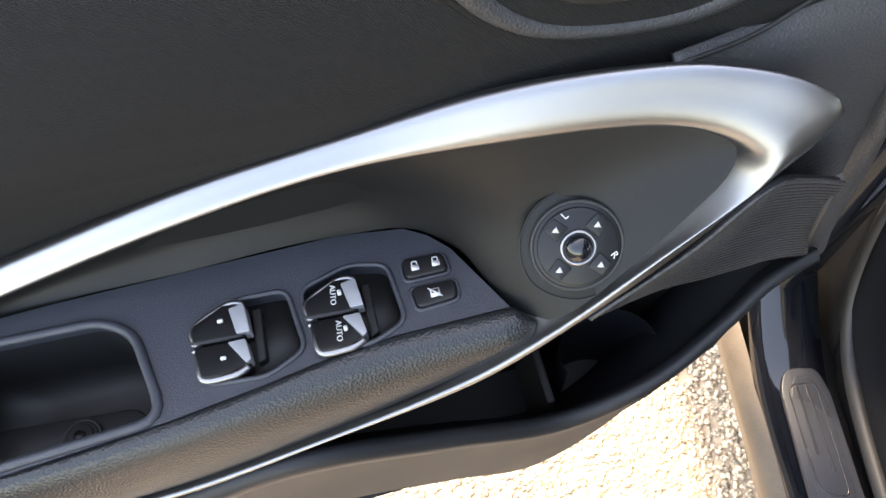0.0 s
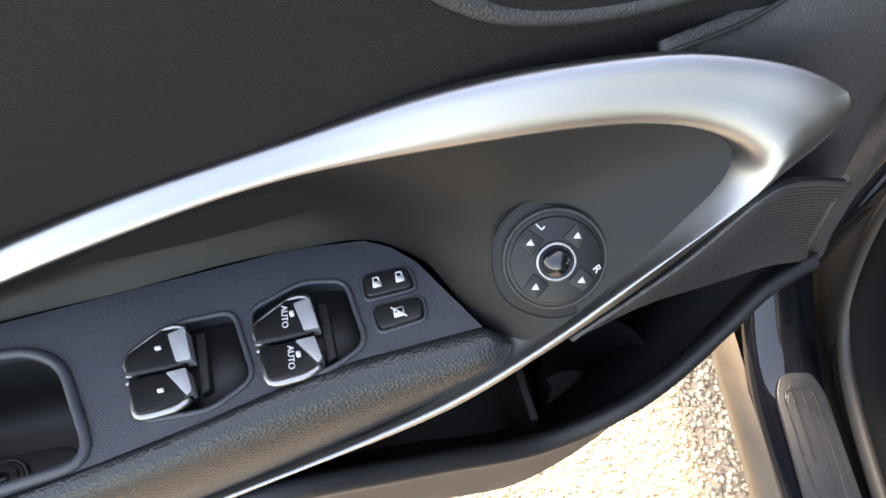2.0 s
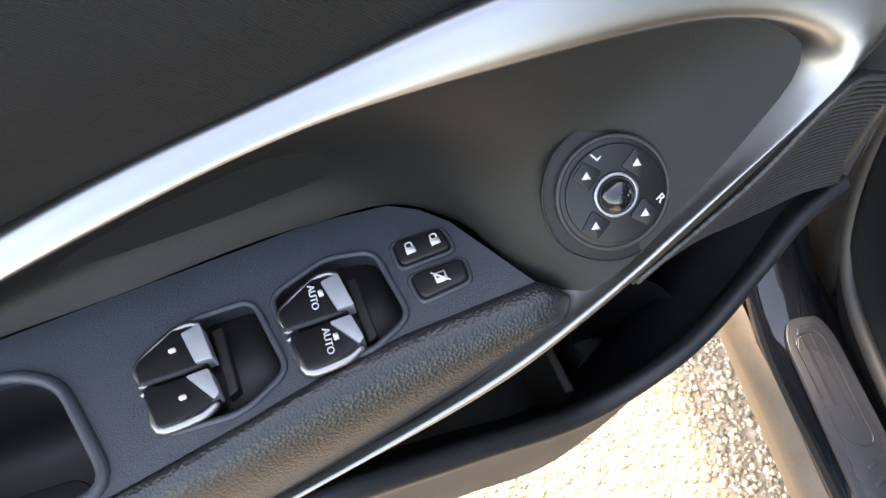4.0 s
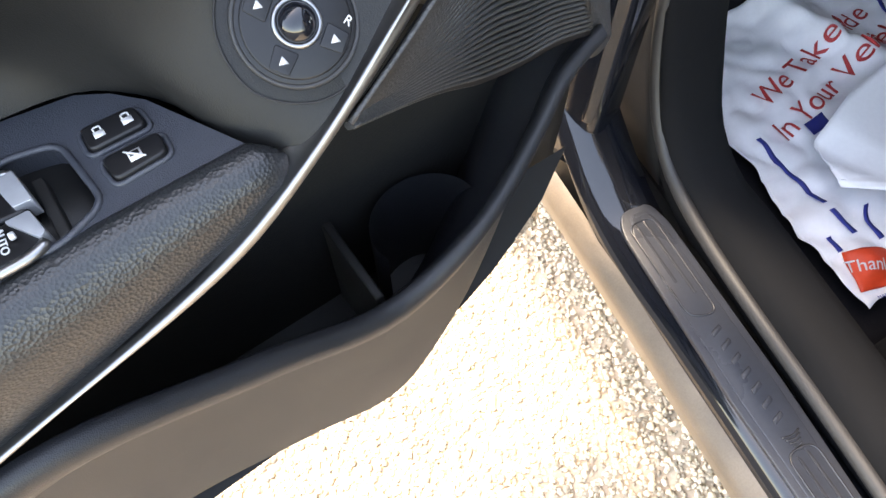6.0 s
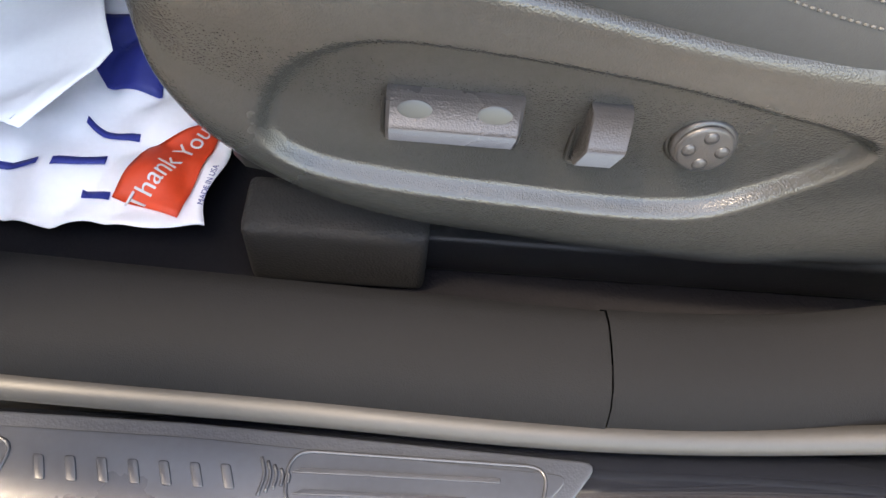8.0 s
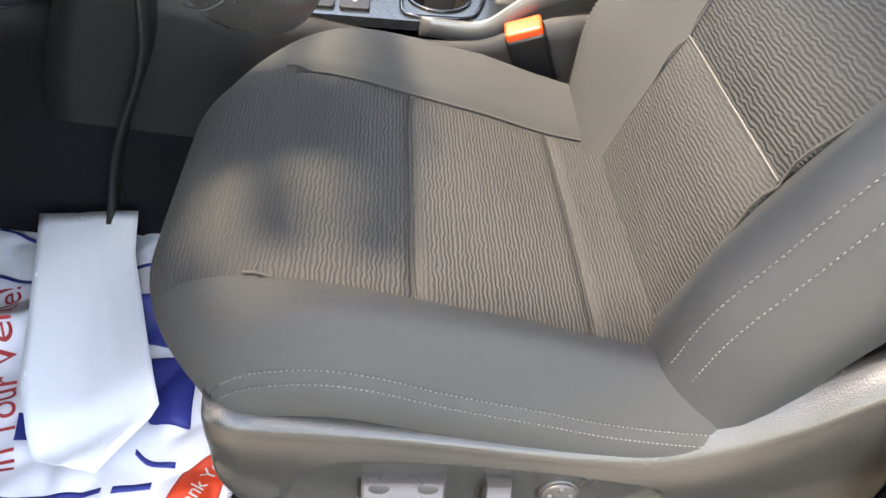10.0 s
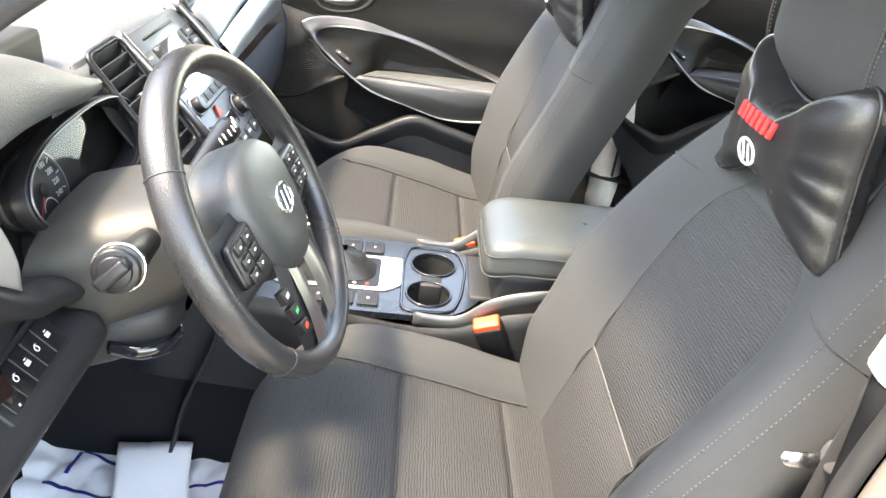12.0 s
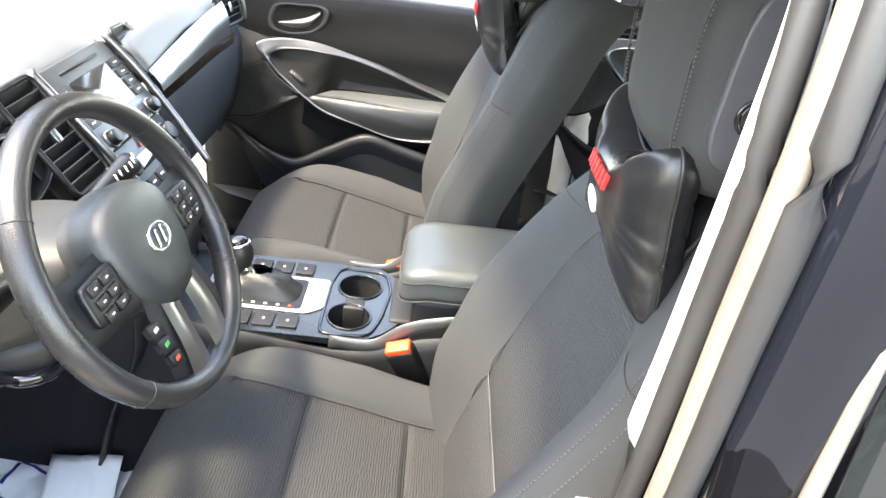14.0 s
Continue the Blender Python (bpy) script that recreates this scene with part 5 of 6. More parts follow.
# seat belt on the pillar side
belt = thing("seat_belt", "black seat belt webbing with a chrome tongue beside the seat", "seat belt")
part("webbing", thicken(skin([[(0.118, -0.215, 1.30), (0.120, -0.210, 1.12), (0.128, -0.215, 1.02), (0.135, -0.24, 0.80), (0.14, -0.26, 0.62)], [(0.118, -0.262, 1.30), (0.122, -0.257, 1.12), (0.13, -0.262, 1.02), (0.14, -0.288, 0.80), (0.145, -0.31, 0.62)]], 30, 4), 0.0015), mat("belt_web", (0.016, 0.016, 0.017), 0.8, bump=0.8, bscale=300, bkind="twill"), belt)
part("tongue_head", moved(prism(rounded([(-0.018, -0.012), (0.014, -0.014), (0.018, 0.0), (0.012, 0.014), (-0.018, 0.010)], 0.006), -0.005, 0.005, 0.002), frame_at((0.127, -0.232, 1.062), (0.15, 1, 0.25), (-0.9, 0.1, 0.4))), mat("tongue_plastic", (0.05, 0.05, 0.052), 0.4), belt, "grey plastic tongue grip")
part("tongue", moved(prism(rounded([(0.0, -0.007), (0.030, -0.006), (0.034, 0.0), (0.030, 0.006), (0.0, 0.007)], 0.002), -0.0012, 0.0012), frame_at((0.129, -0.219, 1.058), (0.1, 1, -0.10), (-0.8, 0.2, 0.6))), M_TONGUE, belt, "chrome belt tongue")


def buckle(p, name_label):
    b = thing("belt_buckle", name_label, "belt buckle", "belt buckles")
    m = frame_at(p, (0, -1, 0), (-0.25, 0.45, 1))
    part("body", moved(box((-0.024, -0.014, -0.09), (0.024, 0.014, -0.004), 0.005), m), M_BUTTON, b)
    part("release_button", moved(box((-0.022, -0.012, -0.010), (0.022, 0.0125, 0.006), 0.004, 3), m), M_BUCKLE, b, "orange-red release button")
    return b


buckle((0.668, -0.020, 0.782), "orange-red belt buckle beside the driver's seat")
buckle((0.946, 0.004, 0.776), "orange-red belt buckle beside the passenger seat")

# ---------------------------------------------------------------- centre console
con = thing("centre_console", "grey centre console with gear selector gate and two cup holders", "console")
CT = 0.770
# side walls
for sg, x in ((-1, 0.690), (1, 0.935)):
    part("side_panel", thicken(skin([[(x, 0.55, 0.42), (x, 0.2, 0.42), (x, -0.12, 0.44), (x, -0.40, 0.46)], [(x + sg * 0.004, 0.55, 0.66), (x + sg * 0.004, 0.2, 0.66), (x + sg * 0.002, -0.05, 0.66), (x, -0.40, 0.66)], [(x, 0.50, 0.80), (x, 0.25, 0.768), (x, 0.03, 0.755), (x, -0.06, 0.79), (x, -0.12, 0.80), (x, -0.40, 0.80)]], 30, 12), 0.005), M_DASHLOW, con, "dark plastic console side")
top = [(0.690, 0.46), (0.690, 0.05), (0.715, 0.012), (0.78, -0.035), (0.85, -0.035), (0.915, 0.012), (0.935, 0.05), (0.935, 0.46)]
cup_a = [(0.757 + 0.038 * math.cos(a), 0.075 + 0.038 * math.sin(a)) for a in np.linspace(0, 6.2832, 40, endpoint=False)]
cup_b = [(0.856 + 0.040 * math.cos(a), 0.066 + 0.040 * math.sin(a)) for a in np.linspace(0, 6.2832, 40, endpoint=False)]
gate = rounded([(0.765, 0.335), (0.765, 0.160), (0.855, 0.160), (0.855, 0.335)], 0.012)
part("top_plate", holed(rounded(top, 0.02), [cup_a, cup_b, gate], CT, 0.012), mat("console_top_plastic", (0.011, 0.0128, 0.0145), 0.24, vary=0.08), con, "dark satin console top")
for nm, c, r in (("cup_holder", (0.757, 0.075), 0.038), ("cup_holder", (0.856, 0.066), 0.040)):
    rows = [[(c[0] + r * f * math.cos(a), c[1] + r * f * math.sin(a), z) for a in np.linspace(0, 6.2832, 40, endpoint=False)] for f, z in ((1.0, CT - 0.010), (0.96, CT - 0.05), (0.92, CT - 0.072), (0.4, CT - 0.074), (0.01, CT - 0.074))]
    ch = part(nm, grid(np.array(rows), False, True), M_DEEP, con, "black cup holder well")
    part("rim", moved(torus(r + 0.001, 0.0022, 48, 8), pose(c[0], c[1], CT + 0.001)), M_GLOSS, ch)
part("cup_slot", box((0.785, 0.05, CT - 0.05), (0.825, 0.09, CT + 0.0006), 0.004), M_DEEP, con)
part("cup_border", tube(np.c_[rounded([(0.700, 0.122), (0.703, 0.035), (0.755, 0.018), (0.85, 0.006), (0.912, 0.02), (0.918, 0.11), (0.86, 0.122)], 0.02), np.full(35, CT + 0.001)], 0.003, 0, 8, closed=True), M_GLOSS, con, "gloss black border round the cup holders")
# gear gate: pale plate, black gate, boot, lever
part("gate_plate", prism(rounded([(0.752, 0.345), (0.752, 0.150), (0.775, 0.122), (0.866, 0.122), (0.868, 0.345)], 0.012), CT, CT + 0.003, 0.001), mat("gate_silver", (0.50, 0.51, 0.52), 0.35, metal=0.6), con, "pale silver selector plate")
part("gate_inset", prism(rounded([(0.760, 0.335), (0.760, 0.163), (0.856, 0.163), (0.856, 0.335)], 0.01), CT + 0.001, CT + 0.0045, 0.001), M_BUTTON, con)
for k in range(6):
    part("gear_mark", box((0.7640, 0.180 + 0.022 * k, CT + 0.0044), (0.7690, 0.186 + 0.022 * k, CT + 0.005)), M_WHITE if k else M_RED, con)
boot = []
for f, z in ((1.0, 0.003), (0.93, 0.012), (0.80, 0.018), (0.74, 0.027), (0.62, 0.031), (0.55, 0.037), (0.42, 0.041), (0.34, 0.046)):
    boot.append([(0.812 + 0.041 * f * math.copysign(abs(math.cos(a)) ** 0.6, math.cos(a)), 0.243 + 0.074 * f * math.copysign(abs(math.sin(a)) ** 0.6, math.sin(a)) + 0.01 * (1 - f), CT + z + 0.002 * math.sin(a * 5 + z * 300)) for a in np.linspace(0, 6.2832, 40, endpoint=False)])
lev = thing("gear_lever", "black gear selector with leather boot and chrome-capped knob", "gear lever")
part("boot", grid(np.array(boot), False, True), M_LEATHER, lev, "black wrinkled leather boot")
part("stem", tube([(0.812, 0.262, CT + 0.03), (0.813, 0.280, CT + 0.055)], 0.013, 8, 14), M_CHROME, lev)
kn = part("knob", moved(joined(ball(0.026, 3, (0.88, 1.12, 1.25)), moved(ball(0.017, 3, (0.9, 1.0, 1.6)), pose(0, -0.004, -0.018))), pose(0.813, 0.287, CT + 0.076, -10)), M_LEATHER, lev, "black leather knob")
part("knob_band", moved(moved(torus(0.0205, 0.0028, 40, 8), Matrix.Diagonal((0.92, 1.16, 1, 1))), pose(0.813, 0.289, CT + 0.095, -12)), M_CHROME, kn, "chrome band")
part("knob_cap", moved(ball(0.019, 3, (0.9, 1.15, 0.5)), pose(0.813, 0.289, CT + 0.100, -10)), M_GLOSS, kn, "gloss black cap")
for x0, x1 in ((0.705, 0.742), (0.878, 0.915)):
    for y in (0.160, 0.202, 0.244):
        b = part("console_button", prism(rounded([(x0, y), (x1, y), (x1, y + 0.036), (x0, y + 0.036)], 0.004), CT, CT + 0.004, 0.0012), M_DASHLOW, con)
        part("mark", prism([((x0 + x1) / 2 - 0.0026, y + 0.016), ((x0 + x1) / 2 + 0.0026, y + 0.016), ((x0 + x1) / 2 + 0.0026, y + 0.020), ((x0 + x1) / 2 - 0.0026, y + 0.020)], CT + 0.004, CT + 0.0045), M_WHITE, b)
part("phone_slot", box((0.755, -0.045, CT - 0.01), (0.90, 0.004, CT + 0.004), 0.006), M_DEEP, con)
# armrest box and lid
ab = thing("armrest_box", "grey padded armrest lid on a black storage box", "armrest")
part("box", box((0.722, -0.36, 0.62), (0.912, -0.035, 0.845), 0.012, 3), M_DASHLOW, ab, "black storage box")
lid = []
LE = 0.24
for f, z in ((0.94, 0.846), (0.995, 0.849), (1.0, 0.857), (1.0, 0.878), (0.990, 0.891), (0.955, 0.900), (0.80, 0.9045), (0.40, 0.907), (0.02, 0.907)):
    row = []
    for a in np.linspace(0, 6.2832, 80, endpoint=False):
        ca, sa = math.cos(a), math.sin(a)
        x, y = 0.817 + 0.100 * f * math.copysign(abs(ca) ** LE, ca), -0.185 + 0.176 * f * math.copysign(abs(sa) ** LE, sa)
        row.append((x, y, z - 0.25 * max(0, y + 0.06)))
    lid.append(row)
part("lid", grid(np.array(lid), False, True), mat("armrest_vinyl", (0.040, 0.046, 0.047), 0.42, bump=0.4, bscale=800), ab, "grey-green padded lid")
for zz, r in ((0.884, 0.0013), (0.8475, 0.0016)):
    part("stitching", tube([(0.817 + 0.1003 * math.copysign(abs(math.cos(a)) ** LE, math.cos(a)), -0.185 + 0.1763 * math.copysign(abs(math.sin(a)) ** LE, math.sin(a)), zz - 0.25 * max(0, -0.125 + 0.1763 * math.copysign(abs(math.sin(a)) ** LE, math.sin(a)))) for a in np.linspace(0, 6.2832, 80, endpoint=False)], r, 0, 5, closed=True), M_SEAM, ab)
# silver edges of the console beside the seats
for x in (0.688, 0.938):
    part("edge_trim", tube([(x, 0.10, 0.765), (x, 0.02, 0.767), (x, -0.03, 0.805), (x + 0.0, -0.10, 0.828), (x, -0.22, 0.83)], 0.013, 24, 12, (0.35, 1.0)), mat("edge_silver", (0.10, 0.10, 0.10), 0.38, metal=0.6), con, "satin silver edge trim")

# ---------------------------------------------------------------- dashboard
dash = thing("dashboard", "grey vinyl dashboard with hooded instruments and centre stack", "dashboard")
HC = 0.434


def dash_h(x):
    """Height of the upper pad over the instruments and elsewhere."""
    return 0.020 * math.exp(-((x - 0.380) / 0.165) ** 4)


xs = np.r_[np.linspace(0.11, 0.70, 40), np.linspace(0.72, 1.50, 26)]
rows = []
for y, z, g in ((1.14, 1.06, 0.0), (0.98, 1.115, 0.05), (0.82, 1.145, 0.35), (0.70, 1.158, 0.8), (0.62, 1.158, 1.0), (0.575, 1.150, 1.0), (0.548, 1.138, 1.0), (0.545, 1.122, 1.0)):
    rows.append([(x, y + (0.03 * (x > 1.0) if y < 0.7 else 0), z + g * dash_h(x) + 0.022 * math.exp(-((x - 0.815) / 0.14) ** 4) * (y < 0.9)) for x in xs])
A = np.array(rows)
A = np.stack([cr(A[:, j], 40) for j in range(A.shape[1])], 1)
part("upper_pad", thicken(grid(A), 0.006), M_DASH, dash, "grey grained upper pad")
# lower half, split by the centre stack
def lower(x0, x1, prof, name, material, label):
    part(name, thicken(skin([[(x0, y, z), ((x0 + x1) / 2, y, z + 0.002), (x1, y, z)] for y, z in prof], 12, 24), 0.006), material, dash, label)


KT = [(0.11, 1.190), (0.15, 1.150), (0.19, 1.115), (0.23, 1.080), (0.26, 1.060), (0.30, 1.045), (0.33, 1.030)]
part("knee_panel", thicken(skin([[(x, y, z + d if k < 4 else (min(z + d, 1.046) if k == 4 else d)) for x, z in KT] for k, (y, d) in enumerate(((0.50, -0.002), (0.466, 0.0), (0.450, -0.012), (0.457, -0.026), (0.478, -0.034), (0.440, 0.988), (0.435, 0.974), (0.452, 0.93), (0.50, 0.87), (0.60, 0.79), (0.72, 0.72)))], 30, 60), 0.006), M_DASHLOW, dash, "dark lower panel beside the column")
part("side_vent_trim", thicken(skin([[(0.11, 0.492, 1.250), (0.165, 0.486, 1.235), (0.207, 0.486, 1.212)], [(0.11, 0.474, 1.235), (0.165, 0.466, 1.210), (0.222, 0.466, 1.170)], [(0.11, 0.462, 1.215), (0.17, 0.455, 1.170), (0.238, 0.457, 1.110)], [(0.11, 0.462, 1.195), (0.17, 0.456, 1.135), (0.249, 0.464, 1.068)]], 24, 20), 0.005), M_SATIN, dash, "satin silver side trim by the door")
part("wood_panel", moved(prism(rounded([(-0.060, -0.034), (0.032, -0.034), (0.036, 0.034), (-0.060, 0.050)], 0.006), -0.002, 0.003, 0.001), frame_at((0.128, 0.452, 1.072), (1, 0.02, -0.30), (0, -0.80, 0.60))), M_WOOD, dash, "dark wood-look panel")
# black block standing in for the shade under the visor
part("inner_dark", box((0.24, 0.60, 0.95), (0.62, 0.64, 1.20), 0.01), M_DEEP, dash)
lower(0.33, 0.63, ((0.60, 1.05), (0.56, 1.03), (0.53, 0.99), (0.51, 0.93), (0.55, 0.84), (0.63, 0.77), (0.72, 0.72)), "column_panel", M_DASHLOW, "dark panel below the column")
lower(0.95, 1.50, ((0.545, 1.135), (0.490, 1.11), (0.458, 1.05), (0.455, 0.98), (0.47, 0.90), (0.51, 0.82), (0.60, 0.72), (0.70, 0.66)), "glove_box", mat("dash_blue_grey", (0.050, 0.056, 0.066), 0.45, bump=0.4, bscale=700), "dark grey glove box front")
lower(0.62, 0.955, ((0.60, 1.06), (0.52, 1.00), (0.43, 0.93), (0.40, 0.86), (0.40, 0.76), (0.46, 0.60), (0.50, 0.45)), "stack_base", M_DASHLOW, "dark base of the centre stack")
part("passenger_pad", thicken(skin([[(0.945, 0.56, 1.165), (1.15, 0.57, 1.175), (1.36, 0.56, 1.165), (1.50, 0.56, 1.15)], [(0.945, 0.505, 1.155), (1.15, 0.515, 1.165), (1.36, 0.50, 1.155), (1.50, 0.50, 1.14)], [(0.945, 0.470, 1.115), (1.15, 0.480, 1.135), (1.36, 0.475, 1.13), (1.50, 0.48, 1.11)]], 24, 14), 0.005), mat("pad_blue_grey", (0.062, 0.070, 0.078), 0.5, bump=0.5, bscale=700), dash, "blue-grey passenger pad")
part("passenger_trim", skin([[(0.945, 0.470, 1.120), (1.10, 0.474, 1.132), (1.25, 0.468, 1.150), (1.36, 0.460, 1.160)], [(0.945, 0.452, 1.100), (1.10, 0.456, 1.108), (1.25, 0.452, 1.122), (1.36, 0.446, 1.130)], [(0.945, 0.447, 1.085), (1.10, 0.449, 1.085), (1.25, 0.447, 1.090), (1.36, 0.442, 1.090)]], 24, 12), M_SILVER, dash, "satin silver passenger trim strip")
part("wood_strip", skin([[(0.945, 0.448, 1.084), (1.10, 0.450, 1.084), (1.25, 0.448, 1.088), (1.40, 0.444, 1.085)], [(0.945, 0.452, 1.062), (1.10, 0.452, 1.060), (1.25, 0.450, 1.062), (1.40, 0.448, 1.058)]], 20, 4), M_WOOD, dash, "dark wood-look strip")


def vent(m, w, h, n, label):
    """A louvred air vent."""
    v = thing("air_vent", label, "air vent", "air vents")
    O = rounded([(-w, -h), (w, -h), (w * 0.94, h), (-w * 0.94, h)], 0.012)
    part("frame", moved(joined(tube(np.c_[O, np.zeros(len(O))], 0.0045, 0, 8, closed=True)), m), M_BUTTON, v)
    part("backing", moved(prism(O, -0.034, -0.030), m), M_DEEP, v)
    for k in range(n):
        y = -h + (k + 0.7) * 2 * h / (n + 0.4)
        part("louvre", moved(moved(box((-w * 0.95, -0.011, -0.0014), (w * 0.95, 0.011, 0.0014), 0.0008), pose(0, y, -0.005, 38)), m), M_PLASTIC, v)
    part("tab", moved(box((-0.006, -0.012, -0.004), (0.006, 0.012, 0.006), 0.002), m), M_SILVER, v)
    part("chrome_edge", moved(tube([(w + 0.007, -h * 1.05, 0.004), (w + 0.009, 0, 0.008), (w + 0.005, h * 1.05, 0.004)], 0.0045, 20, 8, (1.2, 0.6)), m), M_SILVER, v, "satin silver vent edge")
    return v


SN = Vector((0, -0.75, 0.65)).normalized()  # the way the centre stack faces
vent(frame_at((0.652, 0.494, 1.106), (1, 0, 0), (-0.12, -0.80, 0.58)), 0.043, 0.084, 9, "black louvred centre vent with a silver edge")
vent(frame_at((0.985, 0.508, 1.138), (1, 0, 0), (0.12, -0.80, 0.58)), 0.038, 0.050, 6, "black louvred centre vent with a silver edge")
vent(frame_at((1.420, 0.462, 1.135), (1, 0, 0), (-0.25, -0.93, 0.25)), 0.045, 0.038, 5, "black louvred side vent with a silver edge")

# centre stack: radio with screen, knobs, climate row
st = thing("radio", "grey centre stack radio with a pale reflecting screen", "car radio")
RM_ = frame_at((0.818, 0.496, 1.118), (1, 0, 0), SN)
part("bezel", moved(prism(rounded([(-0.112, -0.078), (0.112, -0.078), (0.108, 0.070), (-0.108, 0.070)], 0.012), -0.03, 0.002, 0.003), RM_), mat("radio_bezel", (0.045, 0.052, 0.060), 0.32), st)
part("screen", moved(prism(rounded([(-0.062, -0.036), (0.062, -0.036), (0.062, 0.036), (-0.062, 0.036)], 0.003), 0.001, 0.0035, 0.001), RM_), M_SCREEN, st, "glossy display screen")
part("disc_slot", moved(prism([(-0.062, 0.050), (0.062, 0.050), (0.062, 0.055), (-0.062, 0.055)], 0.001, 0.003), RM_), M_DEEP, st, "black disc slot")
for sg in (-1, 1):
    for k in range(4):
        b = part("radio_button", moved(prism(rounded([(sg * 0.087 - 0.017, -0.036 + 0.0185 * k), (sg * 0.087 + 0.017, -0.036 + 0.0185 * k), (sg * 0.087 + 0.017, -0.020 + 0.0185 * k), (sg * 0.087 - 0.017, -0.020 + 0.0185 * k)], 0.002), 0.001, 0.0045, 0.001), RM_), M_DASHLOW, st)
        part("mark", moved(box((sg * 0.087 - 0.006, -0.030 + 0.0185 * k, 0.0045), (sg * 0.087 + 0.006, -0.0275 + 0.0185 * k, 0.0048)), RM_), M_WHITE, b)
    kb_ = part("radio_knob", moved(joined(disc(0.013, 0.016, 32, 0.002, 0.0115), ), RM_ @ pose(sg * 0.080, -0.062, 0.001)), M_BUTTON, st, "round radio knob")
    part("knob_ring", moved(torus(0.0135, 0.0018, 36, 6), RM_ @ pose(sg * 0.080, -0.062, 0.004)), M_SILVER, kb_)
for k in range(4):
    part("radio_button", moved(prism(rounded([(-0.058 + 0.030 * k, -0.070), (-0.032 + 0.030 * k, -0.070), (-0.032 + 0.030 * k, -0.056), (-0.058 + 0.030 * k, -0.056)], 0.002), 0.001, 0.004, 0.001), RM_), M_DASHLOW, st)
for sg in (-1, 1):
    part("side_rail", moved(tube([(sg * 0.119, 0.075, 0.006), (sg * 0.121, 0.0, 0.009), (sg * 0.117, -0.085, 0.006), (sg * 0.105, -0.20, 0.0)], 0.006, 24, 8, (0.8, 1.2)), RM_), M_SILVER, st, "satin silver stack rail")
cl = thing("climate_panel", "grey climate control panel with buttons and hazard switch", "control panel")
CM = frame_at((0.812, 0.427, 1.022), (1, 0, 0), (0, -0.80, 0.60))
part("panel", moved(prism(rounded([(-0.108, -0.058), (0.108, -0.058), (0.110, 0.040), (-0.110, 0.040)], 0.014), -0.03, 0.0, 0.003), CM), mat("climate_grey", (0.05, 0.054, 0.06), 0.42), cl)
for k in range(6):
    b = part("climate_button", moved(prism(rounded([(-0.098 + 0.0335 * k, -0.045), (-0.070 + 0.0335 * k, -0.045), (-0.070 + 0.0335 * k, -0.025), (-0.098 + 0.0335 * k, -0.025)], 0.003), 0, 0.004, 0.001), CM), M_DASHLOW, cl)
    part("mark", moved(box((-0.090 + 0.0335 * k, -0.037, 0.004), (-0.078 + 0.0335 * k, -0.033, 0.0045)), CM), M_WHITE, b)
part("display", moved(prism(rounded([(-0.05, -0.012), (0.05, -0.012), (0.05, 0.012), (-0.05, 0.012)], 0.003), 0, 0.002, 0.001), CM), M_SCREEN, cl)
part("hazard_switch", moved(prism([(-0.012, 0.018), (0.012, 0.018), (0.0, 0.036)], 0, 0.004, 0.001), CM), M_RED, cl, "red hazard triangle")
for sg in (-1, 1):
    k_ = part("temperature_knob", moved(disc(0.018, 0.016, 36, 0.002, 0.0165), CM @ pose(sg * 0.080, 0.006, 0)), M_BUTTON, cl, "temperature knob")
    part("knob_ring", moved(torus(0.0185, 0.002, 36, 6), CM @ pose(sg * 0.080, 0.006, 0.002)), M_SILVER, k_)

# instruments under their hood
ins_ = thing("instrument_cluster", "dark instrument cluster with dials behind a lens", "instrument cluster")
CN = Vector((0, -0.95, 0.31)).normalized()
IM = frame_at((0.500, 0.507, 1.086), (1, 0, 0), CN)
ell = [(0.143 * math.copysign(abs(math.cos(a)) ** 0.75, math.cos(a)), 0.050 * math.copysign(abs(math.sin(a)) ** 0.9, math.sin(a))) for a in np.linspace(0, 6.2832, 80, endpoint=False)]
part("bezel", moved(grid(np.array([[(x * f, y * f2, z) for x, y in ell] for f, f2, z in ((1.03, 1.10, -0.012), (1.03, 1.08, 0.004), (1.0, 1.02, 0.008), (0.985, 0.97, 0.0), (0.96, 0.92, -0.020), (0.95, 0.9, -0.034))]), False, True), IM), M_BUTTON, ins_, "black instrument surround")
part("bezel_ring", moved(tube([(x, y, 0.008) for x, y in ell], 0.0014, 0, 8, closed=True), IM), mat("dark_chrome", (0.20, 0.20, 0.21), 0.35, metal=1.0), ins_, "thin satin surround ring")
IF = IM @ pose(0, 0, 0.040)
part("face", moved(prism([(x * 0.96, y * 0.92) for x, y in ell], -0.078, -0.070), IF), M_DEEP, ins_)
